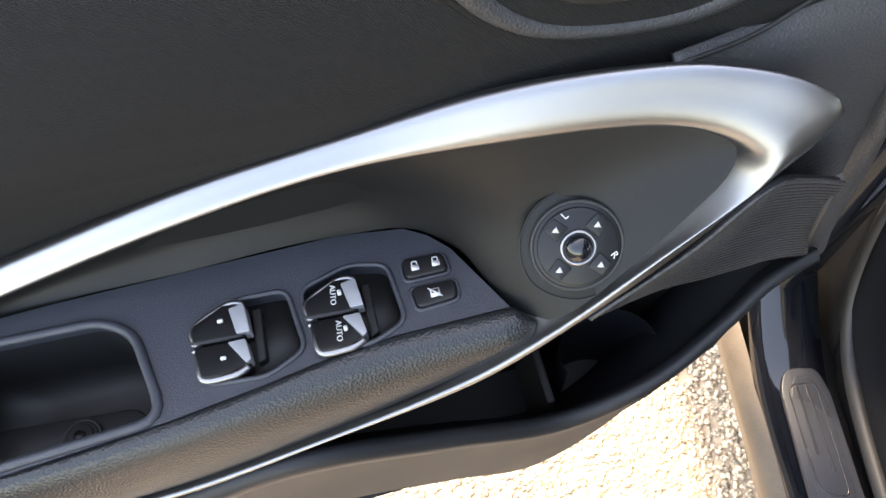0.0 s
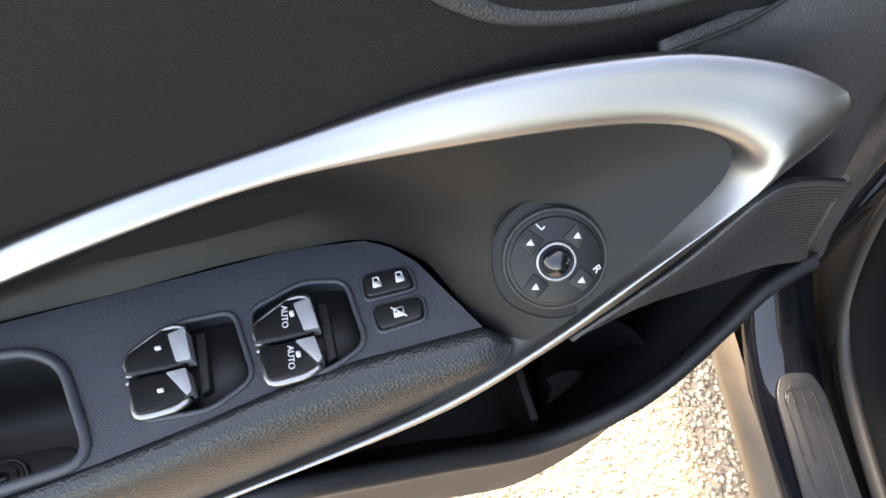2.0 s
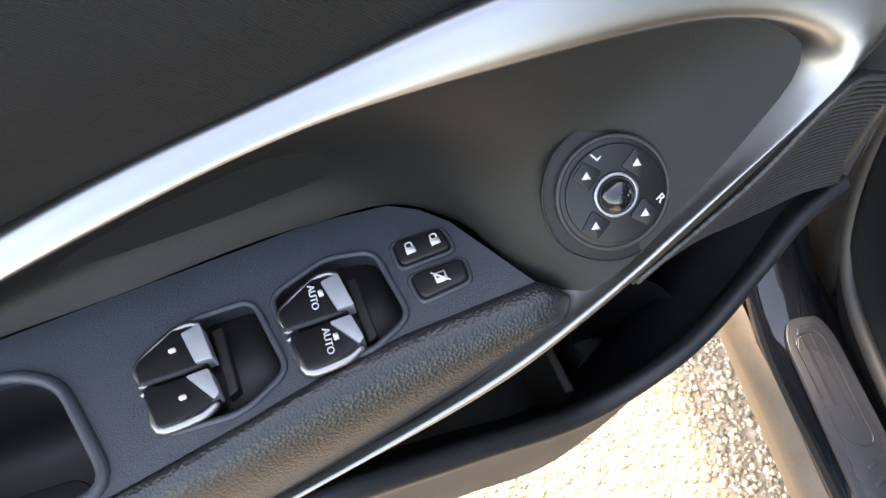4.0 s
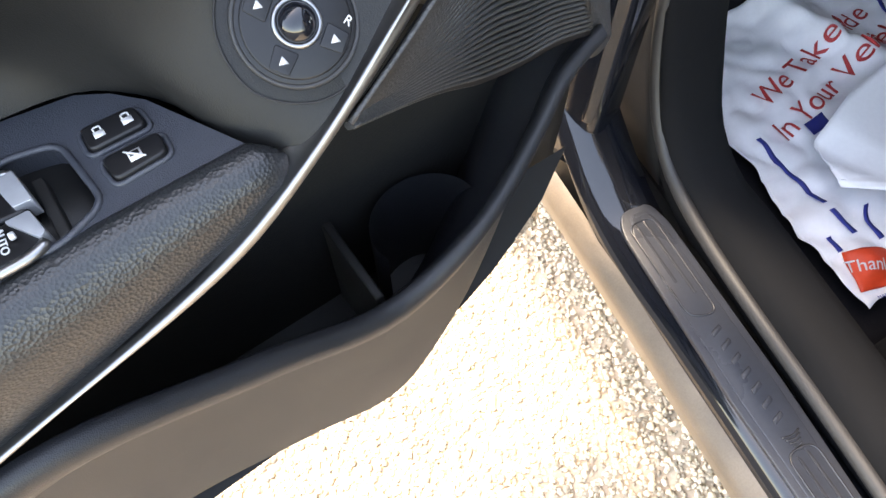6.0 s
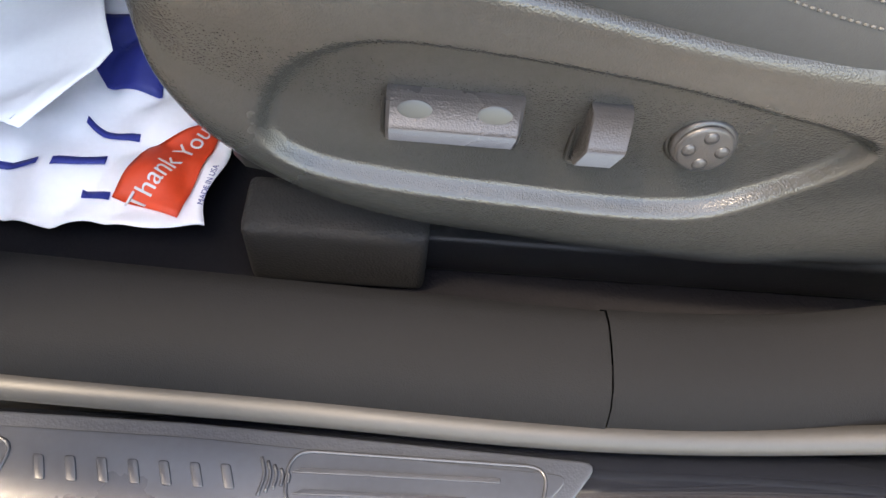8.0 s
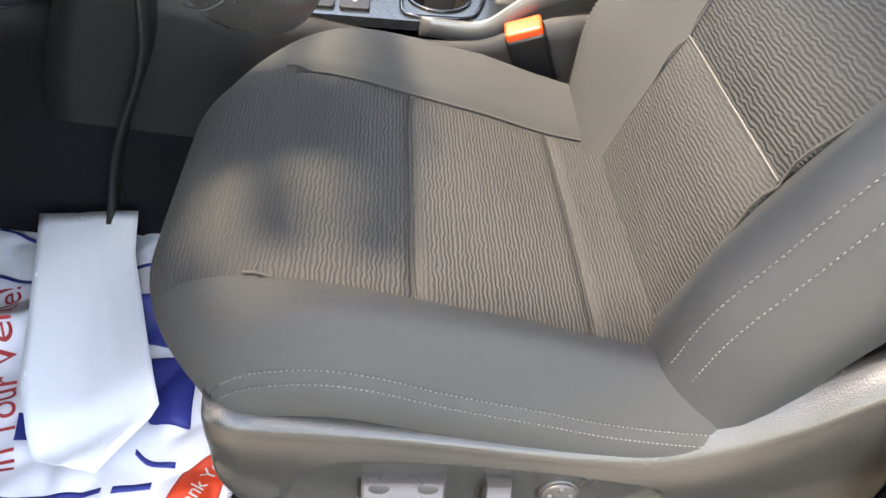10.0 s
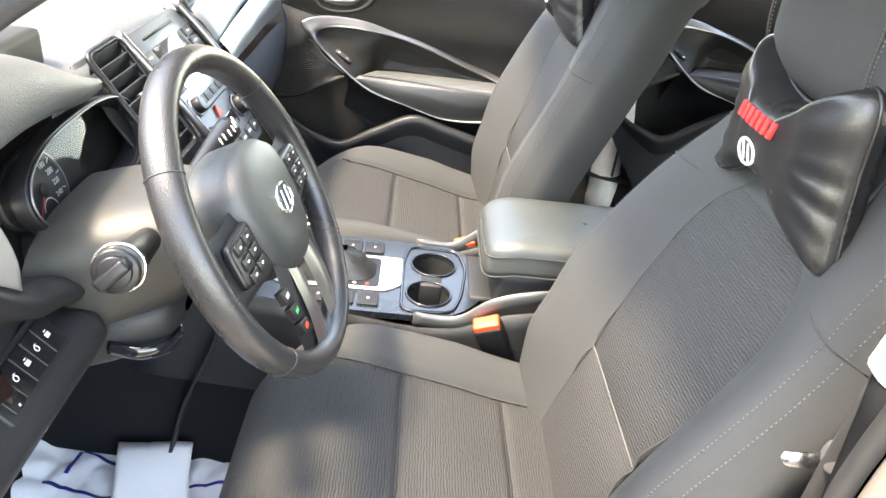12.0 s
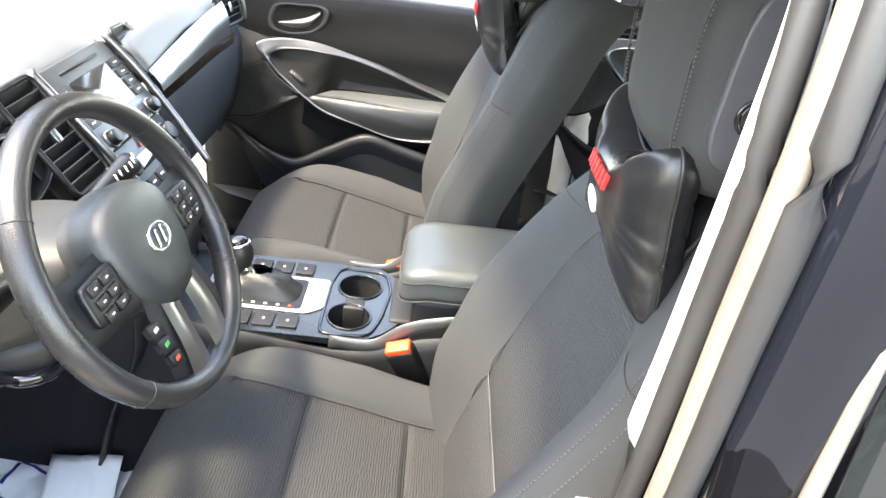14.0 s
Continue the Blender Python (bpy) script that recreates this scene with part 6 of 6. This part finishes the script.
for cx in (-0.072,):
    dl = part("dial", moved(disc(0.043, 0.003, 60, 0.001), IF @ pose(cx, -0.004, -0.071)), mat("dial_face", (0.02, 0.02, 0.022), 0.5), ins_, "round dial")
    part("dial_ring", moved(torus(0.044, 0.0022, 60, 6), IF @ pose(cx, -0.004, -0.067)), M_GREY, dl)
    for k in range(11):
        a = radians(225 - 27 * k)
        part("tick", moved(box((-0.004, -0.0006, 0), (0.004, 0.0006, 0.0006)), IF @ pose(cx + 0.039 * math.cos(a), -0.004 + 0.039 * math.sin(a), -0.0676, 0, 0, math.degrees(a))), M_WHITE, dl)
    part("needle", moved(box((0.0, -0.0009, 0), (0.036, 0.0009, 0.001)), IF @ pose(cx, -0.004, -0.0655, 0, 0, 222)), M_RED, dl)
    part("needle_cap", moved(disc(0.008, 0.003, 24, 0.001), IF @ pose(cx, -0.004, -0.067)), M_BUTTON, dl)
for k, t in enumerate(("180", "200", "220", "240")):
    a = radians(52 - 27 * k)
    words(t, 0.0085, M_WHITE, dl, IF @ pose(-0.072 + 0.028 * math.cos(a), -0.004 + 0.028 * math.sin(a), -0.0672))
part("fuel_gauge", moved(tube([(-0.072 + 0.014 * math.cos(a), -0.030 + 0.016 * math.sin(a), -0.0670) for a in np.linspace(0.3, 2.8, 12)], 0.0008, 0, 5), IF), M_WHITE, ins_)
# padded visor over the instruments, thick by the door and thinning towards the centre vent
LIPV = [(0.212, 1.150), (0.26, 1.158), (0.306, 1.160), (0.376, 1.163), (0.45, 1.158), (0.518, 1.148), (0.556, 1.150)]
CRE = [(0.212, 1.236), (0.26, 1.246), (0.306, 1.248), (0.376, 1.236), (0.45, 1.214), (0.518, 1.184), (0.560, 1.160)]
part("hood", thicken(skin([[(x, 0.585, z - 0.004) for x, z in LIPV], [(x, 0.515, z - 0.002) for x, z in LIPV], [(x, 0.506, z + 0.004) for x, z in LIPV], [((x + u) / 2, 0.507, (z + w) / 2 + 0.006) for (x, z), (u, w) in zip(LIPV, CRE)],
                           [(x, 0.532, z - 0.003) for x, z in CRE], [(x, 0.575, z) for x, z in CRE], [(x, 0.66, z - 0.018) for x, z in CRE], [(x + 0.01, 0.80, 1.150) for x, z in CRE]], 40, 50), 0.004), M_DASH, dash, "grey padded instrument visor")
# thin clear lens
glass = bpy.data.materials.new("clear_lens")
glass.use_nodes = True
g = glass.node_tree.nodes["Principled BSDF"]
g.inputs["Transmission Weight"].default_value, g.inputs["Roughness"].default_value, g.inputs["IOR"].default_value = 1.0, 0.02, 1.2
lens = part("lens", moved(grid(np.array([[(x * 0.96 * f, y * 0.93 * f, -0.012 - 0.008 * f) for x, y in ell] for f in (1.0, 0.5, 0.01)]), False, True), IM), glass, ins_, "clear instrument lens")
lens.visible_shadow = False

part("windscreen", thicken(skin([[(0.13, 1.00, 1.075), (0.45, 1.12, 1.075), (0.81, 1.16, 1.075), (1.17, 1.12, 1.075), (1.49, 1.00, 1.075)], [(0.14, 0.52, 1.32), (0.45, 0.62, 1.345), (0.81, 0.65, 1.35), (1.17, 0.62, 1.345), (1.48, 0.52, 1.32)],
                                          [(0.16, 0.03, 1.57), (0.45, 0.16, 1.63), (0.81, 0.19, 1.645), (1.17, 0.16, 1.63), (1.46, 0.03, 1.57)]], 24, 16), 0.004), pane, car, "clear windscreen")

# switch block by the door
sb = thing("switch_block", "dark switch block with five marked buttons by the door", "switch panel")
SM = frame_at((0.219, 0.4585, 1.009), (0.993, 0.05, 0.0), (0.05, -0.74, 0.67))
part("surround", moved(prism(rounded([(-0.062, -0.022), (0.060, -0.022), (0.062, 0.022), (-0.058, 0.024)], 0.006), -0.006, 0.003, 0.002), SM), M_DASHLOW, sb)
for k in range(5):
    x = -0.042 + 0.021 * k
    b = part("button", moved(prism(rounded([(x - 0.0098, -0.0165), (x + 0.0098, -0.0165), (x + 0.0098, 0.0165), (x - 0.0098, 0.0165)], 0.0015), 0.0025, 0.0055, 0.001), SM), M_BUTTON, sb)
    if k:
        part("mark", moved(torus(0.0026, 0.0006, 16, 5), SM @ pose(x - 0.001, 0.001, 0.0056)) if k % 2 else moved(box((x - 0.0034, -0.002, 0.0055), (x + 0.0034, 0.0026, 0.0060), 0.0008), SM), M_WHITE, b)
        part("mark", moved(box((x - 0.0008, 0.0040, 0.0055), (x + 0.0030, 0.0050, 0.0059)), SM), M_WHITE, b)
    else:
        part("dimmer_wheel", moved(moved(disc(0.008, 0.010, 24, 0.001), pose(x - 0.005, 0, 0.003, 0, 90)), SM), M_PLASTIC, b, "ribbed dimmer wheel")
        for q in (-0.0135, 0.0135):
            part("mark", moved(box((x - 0.0012, q - 0.0012, 0.0055), (x + 0.0012, q + 0.0012, 0.0059)), SM), M_WHITE, b)
for k in range(4):
    part("symbol", moved(box((-0.0022, -0.0028, 0), (0.0022, 0.0028, 0.0008), 0.0006), frame_at((0.282 - 0.021 * k - 0.010 * (k == 3), 0.4445, 0.951 - 0.002 * k), (1, 0, 0.4), (0.0, -0.93, -0.37))), M_WHITE, sb)
part("mirror_grip", moved(joined(prism(rounded([(-0.040, -0.024), (0.022, -0.026), (0.026, 0.018), (-0.036, 0.028)], 0.008), 0.0, 0.004, 0.002)), frame_at((0.106, 0.447, 1.082), (1, 0.02, -0.30), (0, -0.80, 0.60))), M_GREY, sb, "silver edged panel by the door")

# ---------------------------------------------------------------- steering column and wheel
col = thing("steering_column", "beige-grey steering column shroud with control stalks", "steering column")
rows = []
for y, z, w, ht in ((0.335, 1.045, 0.050, 0.045), (0.343, 1.043, 0.066, 0.056), (0.375, 1.032, 0.082, 0.068), (0.42, 1.020, 0.098, 0.078), (0.46, 1.008, 0.106, 0.084), (0.52, 0.995, 0.100, 0.080)):
    rows.append([(HC + w * math.copysign(abs(math.cos(a)) ** 0.6, math.cos(a)), y - 0.02 * math.sin(a), z + ht * math.copysign(abs(math.sin(a)) ** 0.7, math.sin(a))) for a in np.linspace(0, 6.2832, 40, endpoint=False)])
A = np.array(rows)
part("shroud", grid(np.stack([cr(A[:, j], 16) for j in range(40)], 1), False, True), M_SHROUD, col, "grey column shroud")
part("column_boot", tube([(HC, 0.42, 1.012), (HC, 0.48, 0.99), (HC, 0.57, 0.962)], 0.058, 20, 24), M_DEEP, col, "black boot behind the shroud")
rows = []
for y, z, w, ht in ((0.372, 0.962, 0.030, 0.010), (0.380, 0.958, 0.055, 0.026), (0.41, 0.950, 0.075, 0.036), (0.46, 0.936, 0.085, 0.044), (0.53, 0.920, 0.085, 0.044)):
    rows.append([(HC - 0.012 + w * math.copysign(abs(math.cos(a)) ** 0.6, math.cos(a)), y, z + ht * math.copysign(abs(math.sin(a)) ** 0.7, math.sin(a))) for a in np.linspace(0, 6.2832, 40, endpoint=False)])
A = np.array(rows)
part("under_cover", grid(np.stack([cr(A[:, j], 16) for j in range(40)], 1), False, True), M_DASHLOW, col, "dark cover under the column")
part("tilt_lever", tube([(0.340, 0.440, 0.938), (0.338, 0.402, 0.936), (0.352, 0.385, 0.934), (0.385, 0.378, 0.934), (0.402, 0.390, 0.936)], 0.005, 24, 8, (1.0, 1.9)), M_GLOSS, col, "black tilt lever")
part("light_stalk", tube([(0.40, 0.395, 1.060), (0.33, 0.390, 1.075), (0.275, 0.386, 1.088)], [0.011, 0.014, 0.019], 16, 16), M_BUTTON, col, "black light stalk")
part("stalk_end", moved(joined(disc(0.021, 0.022, 32, 0.003), moved(disc(0.015, 0.006, 32, 0.002), pose(0, 0, 0.021)), moved(box((-0.0065, -0.0165, 0.020), (0.0065, 0.0165, 0.040), 0.004, 3), pose(0, 0, 0, 0, 0, 25))), frame_at((0.272, 0.386, 1.089), (0, 0.3, 1), (-0.92, -0.15, 0.30))), M_BUTTON, col, "round rotary stalk end")
part("stalk_ring", moved(torus(0.0222, 0.0017, 40, 8), frame_at((0.266, 0.385, 1.091), (0, 0.3, 1), (-0.92, -0.15, 0.30))), M_CHROME, col)
wst = part("wiper_stalk", tube([(0.47, 0.395, 1.060), (0.54, 0.385, 1.080), (0.615, 0.375, 1.095)], [0.011, 0.013, 0.017], 16, 14), M_BUTTON, col, "black wiper stalk with white marks")
for k in range(6):
    part("mark", moved(box((-0.005, -0.0015, 0), (0.005, 0.0015, 0.0006)), frame_at((0.560 + 0.010 * k, 0.366 + 0.004 * math.cos(k), 1.098 + 0.0022 * k), (0.3, 0, 1), (-0.1, -0.6, 0.8))), M_WHITE, wst)

wh = thing("steering_wheel", "black leather steering wheel with silver spoke trim and hub emblem", "steering wheel")
WN = Vector((-0.03, -0.88, 0.475)).normalized()
WM = frame_at((HC, 0.293, 1.073), (1, -0.035, 0), WN)
th = np.arange(96) * 2 * np.pi / 96
rim = []
for a in th:
    rim.append([(math.cos(a) * (0.1765 + 0.0145 * math.cos(b)), math.sin(a) * (0.1765 + 0.0145 * math.cos(b)), 0.0185 * math.sin(b)) for b in np.arange(16) * 2 * np.pi / 16])
part("rim", moved(grid(np.array(rim), True, True), WM), mat("wheel_leather", (0.019, 0.019, 0.020), 0.29, bump=0.35, bscale=700), wh, "worn black leather rim")
for a in (38, 142, 218, 322):
    part("rim_seam", moved(moved(torus(0.0180, 0.0006, 24, 5), Matrix.Diagonal((0.83, 1.04, 1, 1))), WM @ Matrix.Rotation(radians(a), 4, "Z") @ pose(0.1765, 0, 0, 90)), M_SEAM, wh)
hubo = [(-0.072, 0.052), (-0.045, 0.072), (0.0, 0.078), (0.045, 0.072), (0.072, 0.052), (0.078, 0.012), (0.066, -0.035), (0.038, -0.066), (0.0, -0.074), (-0.038, -0.066), (-0.066, -0.035), (-0.078, 0.012)]
H = smooth_loop(hubo, 60)
part("airbag_cover", moved(grid(np.array([[(x * f, y * f, z) for x, y in H] for f, z in ((1.0, -0.035), (1.0, 0.0), (0.97, 0.012), (0.88, 0.022), (0.6, 0.029), (0.3, 0.031), (0.01, 0.031))]), False, True), WM), mat("hub_vinyl", (0.024, 0.027, 0.028), 0.45, bump=0.4, bscale=800), wh, "dark grey airbag cover")
for sg in (-1, 1):
    part("spoke", moved(skin([[(sg * 0.060, 0.040, 0.004), (sg * 0.11, 0.036, 0.002), (sg * 0.168, 0.045, 0.0)], [(sg * 0.064, 0.0, 0.012), (sg * 0.115, 0.006, 0.009), (sg * 0.172, 0.010, 0.004)], [(sg * 0.060, -0.045, 0.004), (sg * 0.11, -0.040, 0.002), (sg * 0.170, -0.035, 0.0)], [(sg * 0.060, -0.045, -0.02), (sg * 0.11, -0.040, -0.02), (sg * 0.168, -0.035, -0.015)]], 20, 14), WM), M_DASHLOW, wh, "dark spoke")
    pod = part("button_pod", moved(prism(rounded([(sg * 0.075, 0.026), (sg * 0.140, 0.026), (sg * 0.146, -0.020), (sg * 0.080, -0.026)], 0.01), 0.006, 0.016, 0.004), WM), M_BUTTON, wh, "black button pod")
    for k in range(3):
        for j in range(2):
            bx, by = sg * (0.098 + 0.024 * j), 0.016 - 0.016 * k
            b = part("button", moved(box((bx - 0.0095, by - 0.006, 0.015), (bx + 0.0095, by + 0.006, 0.019), 0.0015), WM), M_BUTTON, pod)
            part("mark", moved(box((bx - 0.0024, by - 0.0008, 0.019), (bx + 0.0024, by + 0.0010, 0.0194)), WM), M_WHITE, pod)
    # lower spokes with silver fillets
    part("spoke", moved(skin([[(sg * 0.062, -0.030, 0.010), (sg * 0.078, -0.085, 0.006), (sg * 0.085, -0.155, -0.002)], [(sg * 0.045, -0.050, 0.014), (sg * 0.055, -0.095, 0.010), (sg * 0.060, -0.163, 0.0)], [(sg * 0.022, -0.060, 0.010), (sg * 0.030, -0.10, 0.006), (sg * 0.034, -0.170, -0.002)]], 20, 10), WM), M_DASHLOW, wh, "dark lower spoke")
    part("spoke_trim", moved(skin([[(sg * 0.046, -0.056, 0.014), (sg * 0.052, -0.105, 0.013), (sg * 0.058, -0.160, 0.004)], [(sg * 0.030, -0.066, 0.018), (sg * 0.034, -0.108, 0.016), (sg * 0.036, -0.166, 0.007)], [(sg * 0.010, -0.074, 0.012), (sg * 0.011, -0.11, 0.009), (sg * 0.010, -0.172, 0.003)]], 20, 10), WM), M_SILVER, wh, "satin silver spoke trim")
for k, mt in enumerate((M_WHITE, M_GREEN, M_RED)):
    b = part("phone_button", moved(prism(rounded([(-0.088 + 0.002 * k, -0.060 - 0.022 * k), (-0.066 + 0.002 * k, -0.066 - 0.022 * k), (-0.066 + 0.002 * k, -0.083 - 0.022 * k), (-0.088 + 0.002 * k, -0.077 - 0.022 * k)], 0.003), 0.004, 0.0125, 0.001), WM), M_BUTTON, wh, "black phone button")
    part("mark", moved(box((-0.081 + 0.002 * k, -0.074 - 0.022 * k, 0.0125), (-0.072 + 0.002 * k, -0.069 - 0.022 * k, 0.0130), 0.0005), WM), mt, b)
part("emblem_ring", moved(moved(torus(0.0185, 0.0022, 48, 8), Matrix.Diagonal((1.2, 0.86, 1, 1))), WM @ pose(0, 0.006, 0.0315)), M_CHROME, wh, "chrome oval emblem")
for x, a in ((-0.007, 74), (0.007, 74)):
    part("emblem_bar", moved(box((-0.011 if a == 74 else -0.008, -0.0022, 0.0), (0.011 if a == 74 else 0.008, 0.0022, 0.003), 0.001), WM @ pose(x, 0.006, 0.0312, 0, 0, a)), M_CHROME, wh)

# ---------------------------------------------------------------- footwell
mat_ = thing("paper_floor_mat", "creased white paper floor mat with blue and red print", "paper mat")


def paper(x, y):
    n = noise.noise(Vector((x * 9, y * 9, 0.3))) * 0.012 + abs(noise.noise(Vector((x * 17, y * 21, 4)))) * 0.016 + noise.noise(Vector((x * 45, y * 40, 2))) * 0.003
    ridge = 0.030 * math.exp(-((x - 0.50 + 0.35 * (y - 0.5)) / 0.030) ** 2) * (1 if 0.30 < y else 0.4)
    return 0.412 + 0.012 + n + ridge + 0.35 * max(0, y - 0.70)


N = 90
rows = []
for i in range(N):
    v = i / (N - 1)
    row = []
    for j in range(N):
        u = j / (N - 1)
        x = 0.215 + 0.016 * noise.noise(Vector((v * 9, 1.7, 0))) * max(0, 1 - u * 12) + u * (0.47 - 0.03 * v) + 0.02 * v
        y = 0.275 + 0.018 * noise.noise(Vector((u * 7, 5.2, 0))) * max(0, 1 - v * 12) + v * 0.45 + 0.02 * u
        row.append((x, y, paper(x, y)))
    rows.append(row)
part("sheet", thicken(grid(np.array(rows)), 0.0008), M_PAPER, mat_, "creased white paper sheet")


def patch(outline, material, name, label="", lift=0.0032):
    O = np.array(outline, float)
    c = O.mean(0)
    rr = []
    for f in (1.0, 0.85, 0.7, 0.55, 0.4, 0.25, 0.12, 0.01):
        rr.append([])
        for p, q in zip(O, np.roll(O, -1, 0)):
            for s in np.linspace(0, 1, 14, endpoint=False):
                a = c + (p + (q - p) * s - c) * f
                rr[-1].append((a[0], a[1], paper(a[0], a[1]) + lift))
    return part(name, thicken(grid(np.array(rr), False, True), 0.0005), material, mat_, label)


red = patch([(0.225, 0.300), (0.238, 0.350), (0.290, 0.336), (0.322, 0.300), (0.306, 0.287)], M_RED, "red_label", "orange-red printed label")
patch([(0.345, 0.340), (0.350, 0.385), (0.440, 0.450), (0.450, 0.350)], M_BLUE, "blue_panel", "dark blue printed panel")
patch([(0.455, 0.330), (0.470, 0.450), (0.525, 0.450), (0.530, 0.330)], M_BLUE, "blue_panel", "dark blue printed panel")
patch([(0.330, 0.505), (0.330, 0.525), (0.365, 0.532), (0.365, 0.512)], M_BLUE, "blue_panel", "small dark blue print")


def stripe(pts, r=0.0032):
    C = cr([(x, y, 0) for x, y in pts], 40)
    rr = [[(p[0], p[1], paper(p[0], p[1]) + 0.0024) for p in C]]
    C2_ = C + np.array((r * 2, 0, 0)) if abs(C[-1][1] - C[0][1]) > abs(C[-1][0] - C[0][0]) else C + np.array((0, r * 2, 0))
    rr.append([(p[0], p[1], paper(p[0], p[1]) + 0.0024) for p in C2_])
    part("blue_line", thicken(grid(np.array(rr)), 0.0005), M_BLUE, mat_, "blue printed line")


stripe([(0.604, 0.390), (0.590, 0.46), (0.562, 0.57), (0.578, 0.70)])
stripe([(0.254, 0.530), (0.259, 0.48), (0.266, 0.415)])
stripe([(0.264, 0.403), (0.272, 0.366)], 0.004)
stripe([(0.313, 0.392), (0.302, 0.379), (0.296, 0.346)])
stripe([(0.632, 0.587), (0.658, 0.663)])
stripe([(0.602, 0.667), (0.658, 0.663)])
stripe([(0.240, 0.375), (0.236, 0.352)])


def print_wrapped(text, x, y, size, ang, material, parent):
    """Letters laid on the uneven paper."""
    ob = words(text, size, material, parent, Matrix.Translation((x, y, 0)) @ pose(0, 0, 0, 0, 0, ang), "lettering")
    for v in ob.data.vertices:
        v.co.z = paper(v.co.x, v.co.y) + 0.0046 + 0.3 * v.co.z


print_wrapped("Thank You", 0.272, 0.315, 0.021, -22, M_WHITE, red)
print_wrapped("MADE IN USA", 0.258, 0.284, 0.0062, -8, M_BLUE, mat_)
print_wrapped("We Take Pride", 0.420, 0.618, 0.042, 18, M_TEXTRED, mat_)
print_wrapped("In Your Vehicle!", 0.420, 0.566, 0.042, 18, M_TEXTRED, mat_)
# torn white flap lying on top
fl = thing("torn_paper", "plain white torn paper sheet lying on the paper mat", "paper")
seg = lambda P, t: np.array([np.interp(t, np.linspace(0, 1, len(P)), [p[c] for p in P]) for c in (0, 1)])  # noqa: E731
rows = []
for i in range(20):
    u = i / 19
    a_, b_ = seg(((0.267, 0.412), (0.340, 0.364), (0.455, 0.408), (0.578, 0.452), (0.645, 0.462)), u), seg(((0.276, 0.450), (0.285, 0.480), (0.378, 0.522), (0.520, 0.556), (0.640, 0.590)), u)
    rows.append([(*(a_ + (b_ - a_) * v), 0.466 + 0.010 * abs(v - 0.55) + 0.030 * abs(u - 0.62) * (u > 0.3) + 0.006 * math.sin(7 * u + 3 * v) + 0.0025 * noise.noise(Vector((u * 14, v * 9, 1)))) for v in np.linspace(0, 1, 16)])
part("sheet", thicken(grid(np.array(rows)), 0.0008), M_PAPER, fl)
part("pedal_box", box((0.20, 0.86, 0.50), (0.66, 0.95, 0.95), 0.02), M_DEEP, dash)
ft = thing("footrest", "black plastic footrest panel at the footwell's side", "footrest")
part("panel", moved(box((-0.06, -0.12, -0.01), (0.06, 0.12, 0.01), 0.006), frame_at((0.22, 0.80, 0.56), (1, 0, 0), (0, -0.8, 0.6))), M_DASHLOW, ft)
